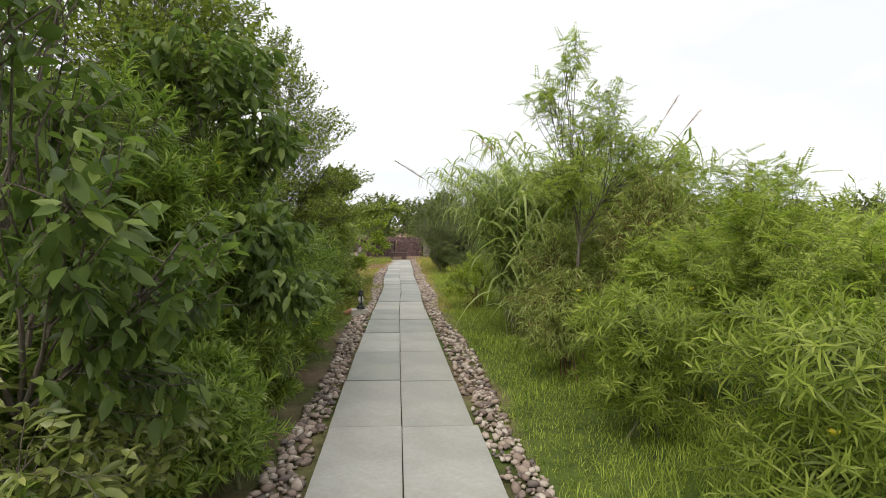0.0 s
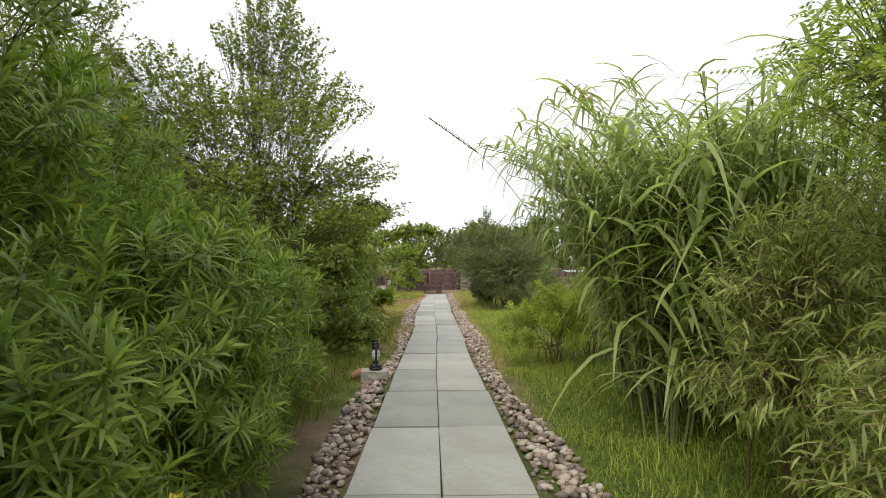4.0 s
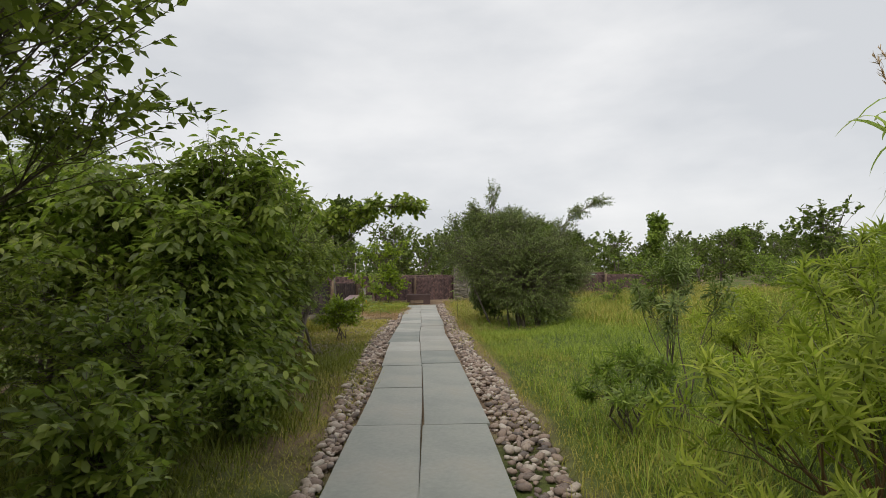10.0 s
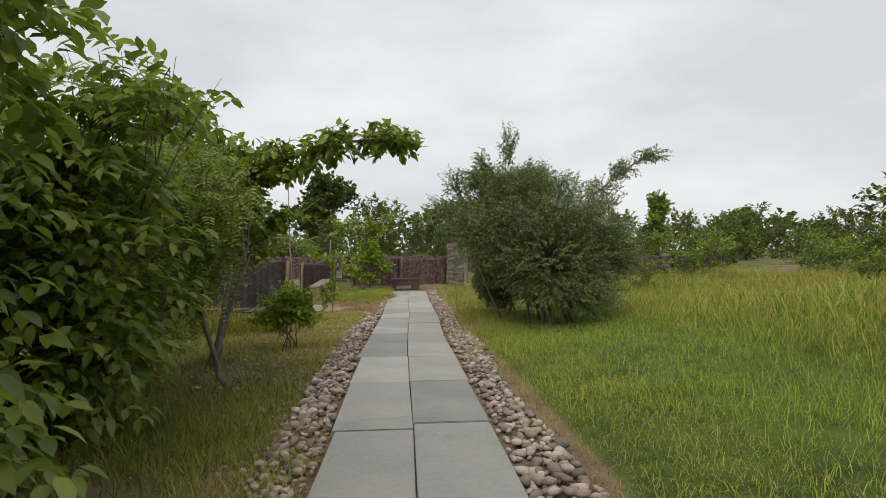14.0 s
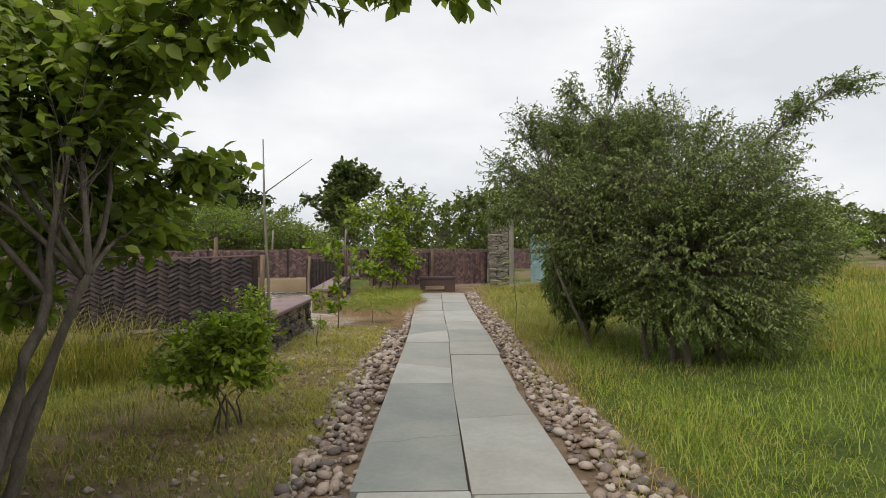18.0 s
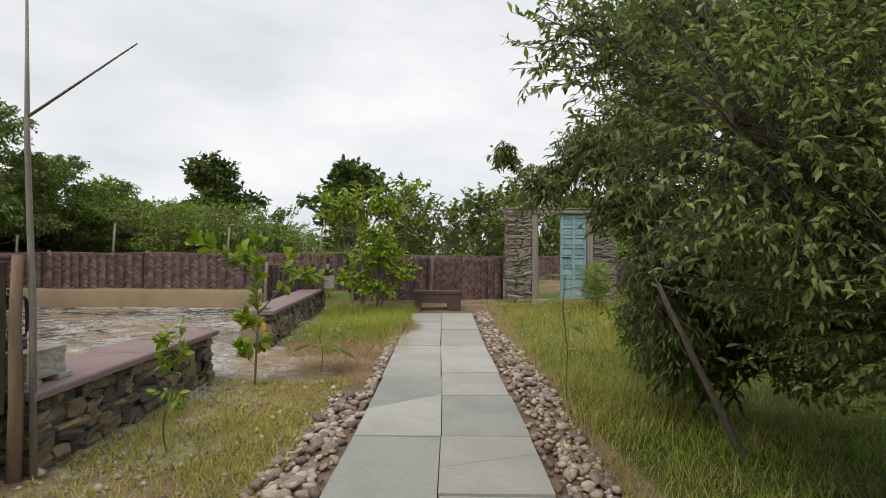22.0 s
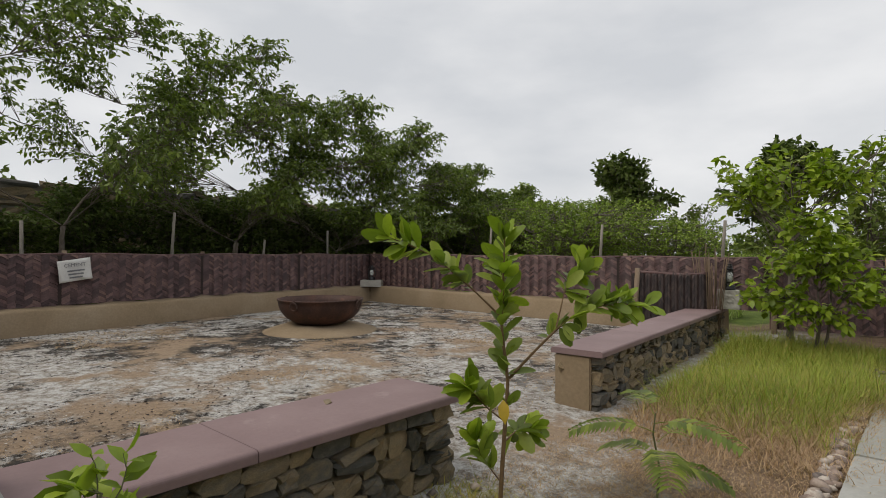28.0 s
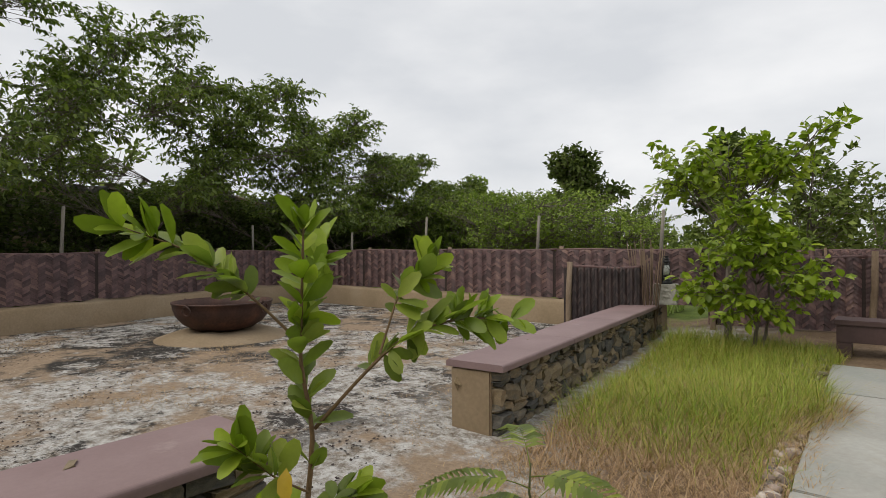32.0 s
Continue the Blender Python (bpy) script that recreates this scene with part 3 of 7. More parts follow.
    if style == "alt":
        s = 0.2 + 0.8 * (np.arange(per_twig)[None] + rng.random((n_twigs, per_twig))) / per_twig
        pos = bezier(S, Mi, E, s).reshape(-1, 3)
        N = len(pos)
        dirs = np.repeat(tdir, per_twig, 0)
        out = unit(rng.normal(size=(N, 3)))
        out[:, 2] *= 0.6
        ax = unit(dirs * 0.55 + unit(out) * 0.85 - up * droop)
        nr = up + 0.55 * rng.normal(size=(N, 3))
        ln = l_len * (0.6 + 0.55 * rng.random(N))
        leaves(acc, tpl, pos, ax, nr, ln, l_wid * ln / l_len * (0.85 + 0.3 * rng.random(N)))
    elif style == "whorl":
        s = np.linspace(0.0, 1.0, per_twig)[None] * np.ones((n_twigs, 1))
        pos = bezier(S, Mi, E, 0.35 + 0.65 * s).reshape(-1, 3)
        N = len(pos)
        dirs = np.repeat(unit(tdir + up * 0.5), per_twig, 0)
        sv = s.ravel()
        ref = np.repeat(unit(np.cross(unit(tdir + up * 0.5), rng.normal(size=(n_twigs, 3)))), per_twig, 0)
        oth = np.cross(dirs, ref)
        ang = np.tile(np.arange(per_twig) * 2.4, n_twigs) + rng.normal(0, 0.25, N)
        radial = ref * np.cos(ang)[:, None] + oth * np.sin(ang)[:, None]
        th = np.radians(88 - 62 * sv**1.5 + rng.normal(0, 8, N))[:, None]
        ax = dirs * np.cos(th) + radial * np.sin(th) - up * droop * (1 - sv)[:, None]
        ln = l_len * (1.0 - 0.4 * sv**3) * (0.8 + 0.4 * rng.random(N))
        leaves(acc, tpl, pos, ax, dirs + 0.2 * rng.normal(size=(N, 3)), ln, l_wid * (0.8 + 0.4 * rng.random(N)))
    elif style == "pinnate":
        # per_twig fronds a twig, each with a row of leaflet pairs
        s = 0.15 + 0.85 * (np.arange(per_twig)[None] + rng.random((n_twigs, per_twig))) / per_twig
        pos = bezier(S, Mi, E, s).reshape(-1, 3)
        N = len(pos)
        out = unit(rng.normal(size=(N, 3)) * np.array([1, 1, 0.5]))
        ax = unit(np.repeat(tdir, per_twig, 0) * 0.4 + out - up * droop)
        fl = l_len * (0.7 + 0.5 * rng.random(N))
        side = unit(np.cross(ax, up + 0.3 * rng.normal(size=(N, 3))))
        for p in range(pairs):
            f = (p + 0.8) / pairs
            c = pos + ax * (fl * f)[:, None] - up * (0.35 * droop * fl * f * f)[:, None]
            for sg in (-1, 1):
                if tpl is BROAD:
                    leaves(acc, BROAD, c, unit(side * sg + ax * 0.6 - up * (0.1 + 0.3 * rng.random((N, 1)))), np.cross(side, ax) * sg * 0 + up + 0.3 * rng.normal(size=(N, 3)), l_wid * (0.8 + 0.35 * rng.random(N)), l_wid * 0.5)
                    continue
                leaves(acc, KITE, c, unit(side * sg + ax * 0.45 - up * 0.15), np.cross(side, ax) + 0.2 * rng.normal(size=(N, 3)), l_wid * (1.15 - 0.5 * f) * np.ones(N), l_wid * 0.36)
        if tpl is BROAD:
            leaves(acc, BROAD, pos + ax * fl[:, None], ax - up * 0.3, up + 0.3 * rng.normal(size=(N, 3)), l_wid * 1.15, l_wid * 0.55)
    if style == "pinnate" or tpl is not None:
        part("foliage", acc.mesh("foliage"), M[leaf], root, kind="stuff")
    if flowers:
        fa = Acc()
        pk = rng.choice(n_twigs, flowers, replace=False)
        for q_ in range(5):
            ang = q_ * 1.257
            ax = np.stack([np.full(flowers, np.cos(ang)), np.full(flowers, np.sin(ang)), np.full(flowers, 1.1)], 1)
            leaves(fa, BROAD, E[pk] + up * 0.02, ax, np.tile(up, (flowers, 1)), 0.045, 0.03)
        part("blossom", fa.mesh("blossom"), M["flower"], root, "yellow trumpet flowers", kind="stuff")
    return root


def reed_clump(base, radius, n, height, seed, label, lean=(0, 0), blade=0.6, arch=0.0, plumes=3):
    rng = np.random.default_rng(seed)
    root = thing("reed_clump", Matrix.Translation(base), label, "reeds")
    r = radius * np.sqrt(rng.random(n))
    a = rng.random(n) * 2 * np.pi
    b = np.stack([r * np.cos(a), r * np.sin(a), np.full(n, -0.05)], 1)
    h = height * (0.6 + 0.45 * rng.random(n))
    outw = np.stack([np.cos(a), np.sin(a), 0 * a], 1) * (r / radius)[:, None] + 0.25 * rng.normal(size=(n, 3)) * np.array([1, 1, 0])
    tip = b + outw * (h * 0.28)[:, None] + np.array([lean[0], lean[1], 0]) * h[:, None]
    tip[:, 2] = h * (1 - 0.3 * arch)
    mid = (b + tip) / 2 - outw * (h * 0.08)[:, None]
    mid[:, :2] = b[:, :2] + 0.28 * (tip - b)[:, :2]
    mid[:, 2] = h * (0.62 + 0.38 * arch)
    K = 9
    P = bezier(b, mid, tip, np.linspace(0, 1, K))
    V, q, cap = tubes(P, 0.011 * np.linspace(1.0, 0.3, K)[None] * np.ones((n, 1)), 5)
    part("cane_growth", mesh_np("cane_growth", V, [q], True), M["cane"], root, kind="stuff")
    acc = Acc()
    per = 26
    s = (0.16 + 0.84 * np.linspace(0, 1, per))[None] + rng.normal(0, 0.015, (n, per))
    pos = bezier(b, mid, tip, np.clip(s, 0, 1)).reshape(-1, 3)
    N = len(pos)
    cd = np.repeat(unit(tip - mid), per, 0)
    an = np.repeat(rng.random(n) * 6.28, per) + np.tile(np.arange(per) * np.pi, n) + rng.normal(0, 0.5, N)
    rad_ = np.stack([np.cos(an), np.sin(an), 0 * an], 1) + np.array([lean[0], lean[1], 0]) * 1.2
    ax = unit(cd * 0.3 + rad_ * 0.75 + np.array([0, 0, 0.55]))
    ln = blade * (0.65 + 0.6 * rng.random(N))
    pick = rng.integers(0, 3, N)
    for t in range(3):
        k = pick == t
        leaves(acc, LONGBLADE[t], pos[k], ax[k], unit(np.array([0, 0, 1.0]) - rad_[k] * 0.4 + 0.15 * rng.normal(size=(k.sum(), 3))), ln[k], ln[k] * 0.072)
    part("foliage", acc.mesh("foliage"), M["l_reed"], root, kind="stuff")
    if not plumes:
        return root
    pa = Acc()
    for i in rng.choice(n, plumes, replace=False):
        d = unit(tip[i] - mid[i])
        st = tip[i][None] + d[None] * np.linspace(0, 0.75, 4)[:, None]
        V, q, cap = tubes(st[None], np.array([[0.006, 0.005, 0.004, 0.002]]), 4)
        pa.add(V, q)
        c = tip[i] + d * (0.35 + 0.4 * rng.random((60, 1)))
        leaves(pa, WILLOW, c, d + 0.35 * rng.normal(size=(60, 3)), rng.normal(size=(60, 3)), 0.07, 0.008)
    part("seed_plumage", pa.mesh("seed_plumage"), M["grass_dry"], root, "straw-coloured seed plumes", kind="stuff")
    return root


def cx(y):
    """The centre line of the path."""
    return np.interp(y, [-20, 3, 6, 9, 12, 16.5, 18.2, 20, 23, 27, 30, 34], [0.06, 0.05, 0.01, -0.02, -0.05, -0.04, -0.065, -0.1, -0.145, -0.13, -0.18, -0.2])


def half_left(y):
    """Width of the left row of slabs."""
    return np.interp(y, [3, 6, 9, 12, 16, 18.2, 20, 24, 27], [0.605, 0.6, 0.58, 0.555, 0.55, 0.54, 0.58, 0.605, 0.62])


def half_right(y):
    """Width of the right row of slabs."""
    return np.interp(y, [3, 6, 9, 12, 13.4, 16.6, 19.6, 24, 27], [0.64, 0.595, 0.575, 0.565, 0.525, 0.54, 0.56, 0.605, 0.62])


def path_z(y):
    return np.interp(y, [-400, -20, 2, 6, 9, 13.4, 16.6, 18.1, 21.1, 24, 26, 29.4, 33.5, 36, 60], [0.13, 0.13, 0.13, 0.06, 0.0, -0.095, -0.16, -0.19, -0.25, -0.355, -0.375, -0.395, -0.35, -0.2, -0.25])


def ground_z(x, y):
    """Height of the soil; the slabs stand 5 cm proud of it."""
    x, y = np.asarray(x, float), np.asarray(y, float)
    z = path_z(y) - 0.05
    yard = np.clip((-2.0 - x) / 0.8, 0, 1) * np.clip((y - 24) / 3, 0, 1)
    z = z * (1 - yard) + yard * -0.385
    mound = 0.95 * np.exp(-(((x - 7.5) / 3.0) ** 2) - ((y - 19.5) / 5.5) ** 2) + 0.5 * np.exp(-(((x - 12) / 5) ** 2) - ((y - 31) / 8) ** 2)
    z = z + mound
    off = np.clip((np.abs(x - cx(y)) - 1.1) / 1.5, 0, 1) * (1 - yard)
    z = z + off * 0.05 * np.sin(x * 1.7 + 0.6 * y) * np.cos(y * 1.1 - 0.4 * x)
    return z


def gz(x, y):
    return float(ground_z(x, y))


def grass(name, n, box, height, mat, seed, label, keep=None, wid=0.007, lean=0.35, clump=0.0):
    rng = np.random.default_rng(seed)
    x0, y0, x1, y1 = box
    p = np.stack([x0 + (x1 - x0) * rng.random(n), y0 + (y1 - y0) * rng.random(n)], 1)
    if clump:
        c = np.stack([x0 + (x1 - x0) * rng.random(n // 40 + 1), y0 + (y1 - y0) * rng.random(n // 40 + 1)], 1)
        k = rng.integers(0, len(c), n)
        near = rng.random(n) < clump
        p[near] = c[k[near]] + rng.normal(0, 0.09, (near.sum(), 2))
    if keep is not None:
        p = p[keep(p[:, 0], p[:, 1], rng)]
    n = len(p)
    z = ground_z(p[:, 0], p[:, 1])
    pos = np.stack([p[:, 0], p[:, 1], z - 0.01], 1)
    a = rng.random(n) * 6.283
    ax = np.stack([np.cos(a) * lean, np.sin(a) * lean, np.ones(n)], 1) + rng.normal(0, 0.12, (n, 3))
    nr = np.stack([-np.cos(a), -np.sin(a), np.full(n, 0.4)], 1)
    patchy = 0.75 + 0.5 * np.sin(p[:, 0] * 1.3 + 2 * np.sin(p[:, 1] * 0.7)) * np.cos(p[:, 1] * 0.9)
    ln = height * (0.45 + 0.7 * rng.random(n)) * np.clip(patchy, 0.5, 1.2)
    acc = Acc()
    pick = rng.integers(0, 3, n)
    for t in range(3):
        k = pick == t
        leaves(acc, GRASSBLADE[t], pos[k], ax[k], nr[k], ln[k], wid * (0.7 + 0.6 * rng.random(k.sum())))
    return tagged(part(name, acc.mesh(name), M[mat]), label, "grass", kind="stuff")


# ---- ground ----
def ground_sheet():
    xs = np.concatenate([[-900, -400, -180, -90, -55, -38], np.arange(-30, 30.1, 0.5), [38, 55, 90, 180, 400, 900]])
    ys = np.concatenate([[-900, -400, -150, -60, -30], np.arange(-16, 64.1, 0.5), [72, 90, 130, 220, 400, 900]])
    X, Y = np.meshgrid(xs, ys)
    Z = ground_z(X, Y)
    V = np.stack([X, Y, Z], -1).reshape(-1, 3)
    w = len(xs)
    i = (np.arange(len(ys) - 1)[:, None] * w + np.arange(w - 1)[None]).ravel()
    q = np.stack([i, i + 1, i + w + 1, i + w], 1)
    return tagged(part("ground", mesh_np("ground", V, [q], True), M["ground"]), "brown soil with thin turf and a lime-crusted yard", "ground", kind="structure")


ground_sheet()


def box_bm(x0, y0, z0, x1, y1, z1, bevel=0.0, jitter=0.0, seed=0):
    bm = bmesh.new()
    bmesh.ops.create_cube(bm, size=1)
    for v in bm.verts:
        v.co = Vector(((x0 + x1) / 2 + v.co.x * (x1 - x0), (y0 + y1) / 2 + v.co.y * (y1 - y0), (z0 + z1) / 2 + v.co.z * (z1 - z0)))
    if bevel:
        bmesh.ops.bevel(bm, geom=bm.edges[:], offset=bevel, segments=2, affect="EDGES")
    if jitter:
        rng = random.Random(seed)
        for v in bm.verts:
            v.co += Vector((rng.uniform(-1, 1), rng.uniform(-1, 1), rng.uniform(-1, 1))) * jitter
    return bm


def lathe(profile, n=24):
    """A turned shape from (radius, z) pairs."""
    pr = np.array(profile, float)
    a = np.arange(n) * 2 * np.pi / n
    V = np.stack([pr[:, None, 0] * np.cos(a), pr[:, None, 0] * np.sin(a), np.broadcast_to(pr[:, None, 1], (len(pr), n))], -1).reshape(-1, 3)
    i = (np.arange(len(pr) - 1)[:, None] * n + np.arange(n)[None]).ravel()
    j = (np.arange(len(pr) - 1)[:, None] * n + (np.arange(n)[None] + 1) % n).ravel()
    q = np.stack([i, j, j + n, i + n], 1)
    caps = [np.arange(n)[None, ::-1], (np.arange(n) + (len(pr) - 1) * n)[None]]
    return mesh_np("turned", V, [q, caps[0], caps[1]], True)


def tube_mesh(points, radius, sides=6, name="tube"):
    P = np.array(points, float)[None]
    R = np.broadcast_to(np.asarray(radius, float), (1, P.shape[1]))
    V, q, cap = tubes(P, R, sides)
    first = np.arange(sides)[None, ::-1]
    return mesh_np(name, V, [q, cap, first], True)


# ---- woven fences ----
def weave_mesh(length, height, seed, col=0.105, pitch=0.055):
    """Palm strips plaited in a herringbone: columns of slanting strips, each arched out where it passes over."""
    rng = np.random.default_rng(seed)
    nc, nr = int(length / col), int(height / pitch) + 2
    acc = Acc()
    for c in range(nc):
        sg = 1 if c % 2 else -1
        z = (np.arange(nr) - 1.2) * pitch + rng.normal(0, 0.004, nr)
        x0, x1 = c * col - 0.012, (c + 1) * col + 0.012
        slant = 0.075 * sg
        for side in (-1, 1):
            V = []
            for s in (0.0, 0.3, 0.7, 1.0):
                out = (0.008 + 0.02 * math.sin(math.pi * s)) * side
                for e in (0, 1):
                    x = np.full(nr, x0 + (x1 - x0) * s)
                    zz = z + slant * (s - 0.5) * side + e * pitch * 1.08
                    y = np.full(nr, out) + (-0.009 if e else 0.011) * side + rng.normal(0, 0.002, nr)
                    V.append(np.stack([x, y, np.clip(zz, 0, height + 0.01)], 1))
            V = np.stack(V, 1)
            f = np.array([(0, 2, 3, 1), (2, 4, 5, 3), (4, 6, 7, 5)])
            if side < 0:
                f = f[:, ::-1]
            F = (f[None] + np.arange(nr)[:, None, None] * 8).reshape(-1, 4)
            acc.add(V.reshape(-1, 3), F)
    return acc.mesh("weave")


WEAVES = [weave_mesh(2.4, 0.86, 5), weave_mesh(2.4, 0.86, 6)]
for w_ in WEAVES:
    w_.materials.append(M["weave"])
# Added sheet inside the plait: blocks light and paints its gaps as shade.
GAP_SHEET = bm_mesh("backing", box_bm(0, -0.006, 0.01, 2.38, 0.006, 0.84))
GAP_SHEET.materials.append(M["gap_shade_char"])
TOPROPE = tube_mesh([(x, 0, 0.86 + 0.012 * math.sin(x * 3)) for x in np.linspace(0, 2.4, 13)], 0.022, 6, "top_binding")
TOPROPE.materials.append(M["weave"])
POST = tube_mesh([(0, 0, -0.5), (0.008, 0.004, 0.1), (-0.006, 0.0, 0.5), (0.004, 0, 0.93)], [0.045, 0.043, 0.04, 0.038], 8, "post")
POST.materials.append(M["wood"])


def fence_run(a, b, z, label, group, height=0.86, post_side=0.06, posts=True, strips="weave"):
    """Panels of woven fence between two points, each a thing with its weave, added dark gap sheet, binding and post."""
    a, b = Vector((*a, 0)), Vector((*b, 0))
    L = (b - a).length
    n = max(1, round(L / 2.4))
    ang = math.degrees(math.atan2(b.y - a.y, b.x - a.x))
    for i in range(n):
        p = a + (b - a) * (i / n)
        sx = L / n / 2.4
        root = thing("fence_panel", pose(p.x, p.y, z, 0, 0, ang), label, "fence", group)
        scl = Matrix.Diagonal((sx * 1.006, 1, height / 0.86, 1))
        wv = WEAVES[i % 2]
        if strips != "weave":
            wv = wv.copy()
            wv.materials[0] = M[strips]
        part("weave", wv, None, root, at=scl, kind="stuff")
        part("backing", GAP_SHEET, None, root, at=scl)
        part("top_binding", TOPROPE, None, root, at=scl)
        if posts:
            part("post", POST, None, root, "rough round wooden post", at=pose(0.05, post_side, 0, random.uniform(-2, 2), random.uniform(-2, 2), random.uniform(0, 360)) @ Matrix.Diagonal((1, 1, height / 0.86, 1)))


DARKW = "dark purple-brown woven palm-strip fence panel, herringbone plait"
fence_run((-10.4, 23.0), (-12.3, 35.6), 0.02, DARKW + ", on a mud plinth", "yard fence", 0.84, 0.07)
fence_run((-12.3, 35.6), (-2.4, 35.4), 0.02, DARKW + ", on a mud plinth", "yard fence", 0.84, 0.07)
fence_run((-10.3, 23.1), (-2.56, 25.42), -0.02, "nearly black woven palm-strip fence panel on rough stone footing", "near fence", 0.88, -0.07, strips="weave_dark")
fence_run((-2.4, 35.45), (1.3, 36.1), -0.25, DARKW + " beside the gate", "gate fence", 1.0, -0.08)
fence_run((4.0, 36.1), (13.0, 36.8), -0.2, DARKW + " beside the gate", "gate fence", 0.95, -0.08)
fence_run((-4.0, 47.0), (12.0, 47.0), -0.25, DARKW + ", far behind the gate", "far fence", 1.0, -0.08)


def plinth(name, a, b, w, z0, z1, seed):
    """A low mud-plastered kerb with a worn top."""
    a, b = np.array(a, float), np.array(b, float)
    d = (b - a) / np.linalg.norm(b - a)
    nrm = np.array([-d[1], d[0]])
    n = int(np.linalg.norm(b - a) / 0.25) + 1
    rng = np.random.default_rng(seed)
    rows = []
    for s in np.linspace(0, 1, n):
        p = a + (b - a) * s
        j = rng.normal(0, 0.012, 6)
        r = [(-w / 2 + j[0], z0), (-w / 2 + 0.03 + j[1], z1 - 0.04), (-w / 2 + 0.07, z1 + j[2]), (w / 2 - 0.07, z1 + j[3]), (w / 2 - 0.03, z1 - 0.04), (w / 2, z0)]
        rows.append([(*(p + nrm * o), z) for o, z in r])
    V = np.array(rows).reshape(-1, 3)
    i = (np.arange(n - 1)[:, None] * 6 + np.arange(5)[None]).ravel()
    q = np.stack([i, i + 6, i + 7, i + 1], 1)
    ends = np.array([np.arange(6)[::-1], np.arange(6) + (n - 1) * 6])
    return tagged(part(name, mesh_np(name, V, [q, ends], True), M["plaster"]), "low ochre mud-plastered plinth under the woven fence", "plinth", kind="structure")


plinth("plinth_west", (-10.2, 23.1), (-12.15, 35.75), 0.5, -0.5, 0.015, 1)
plinth("plinth_north", (-12.5, 35.45), (-3.0, 35.2), 0.5, -0.5, 0.015, 2)


# ---- rubble masonry ----
def stone_mesh(seed):
    """A rough stone of unit size, worn at the edges."""
    rng = random.Random(seed)
    bm = bmesh.new()
    bmesh.ops.create_cube(bm, size=1)
    bmesh.ops.subdivide_edges(bm, edges=bm.edges[:], cuts=1, use_grid_fill=True)
    for v in bm.verts:
        k = sum(abs(c) > 0.4 for c in v.co)
        v.co *= {1: 1.03, 2: 0.96, 3: 0.86}.get(k, 1.0) + rng.uniform(-0.09, 0.09)
        v.co += Vector((rng.uniform(-1, 1), rng.uniform(-1, 1), rng.uniform(-1, 1))) * 0.1
    return bm_mesh("stone", bm)


STONES = {m: [stone_mesh(20 + i) for i in range(9)] for m in ("wallstone", "gatestone")}
for k_, ms_ in STONES.items():
    for m_ in ms_:
        m_.materials.append(M[k_])


def lay_stones(parent, origin, along, normal, length, z0, z1, seed, mat="wallstone", h=(0.05, 0.17), w=(0.09, 0.26), depth=0.16, proud=0.03, top_var=0.0):
    """Courses of stones over one face of a wall, each a part of its own. origin, along, normal: in the wall's own axes."""
    rng = random.Random(seed)
    al, nm = Vector(along).normalized(), Vector(normal).normalized()
    turn = Matrix((al, nm, Vector((0, 0, 1)))).transposed().to_4x4()
    z = z0
    while z < z1 - 0.02:
        hh = min(rng.uniform(*h), z1 - z)
        if z1 - z - hh < 0.05:
            hh = z1 - z
        x = 0.0
        while x < length - 0.01:
            ww = min(rng.uniform(*w) * (0.7 + hh * 3), length - x)
            if length - x - ww < 0.07:
                ww = length - x
            layers = ((0.0, 0.55), (0.55, 0.45)) if hh > 0.1 and rng.random() < 0.35 else ((0.0, 1.0),)
            for lo, part_h in layers:
                p = Vector(origin) + al * (x + ww / 2) + Vector((0, 0, z + hh * (lo + part_h / 2))) - nm * (depth / 2 - proud + rng.uniform(0, 0.04))
                dz = rng.uniform(-0.012, 0.012)
                m = Matrix.Translation(p + Vector((0, 0, dz))) @ turn @ pose(0, 0, 0, rng.uniform(-5, 5), rng.uniform(-13, 13), rng.uniform(-6, 6)) @ Matrix.Diagonal((ww * 1.0, depth, hh * part_h * 1.02, 1))
                part("stone", rng.choice(STONES[mat]), None, parent, at=m)
            x += ww
        z += hh


def seat_bm(x0, x1, y0, y1, z0, z1, r=0.02):
    """A slab with rounded long edges and square-cut ends."""
    prof = [(y0, z0)]
    for c, a0 in (((y0 + r, z1 - r), 180), ((y1 - r, z1 - r), 90)):
        prof += [(c[0] + r * math.cos(radians(a0 - 22.5 * k)), c[1] + r * math.sin(radians(a0 - 22.5 * k))) for k in range(5)]
    prof.append((y1, z0))
    bm = bmesh.new()
    ra, rb_ = [[bm.verts.new((x, y, z)) for y, z in prof] for x in (x0, x1)]
    bm.faces.new(ra)
    bm.faces.new(rb_[::-1])
    for k in range(len(prof)):
        j = (k + 1) % len(prof)
        bm.faces.new((ra[k], rb_[k], rb_[j], ra[j]))
    bmesh.ops.recalc_face_normals(bm, faces=bm.faces)
    return bm


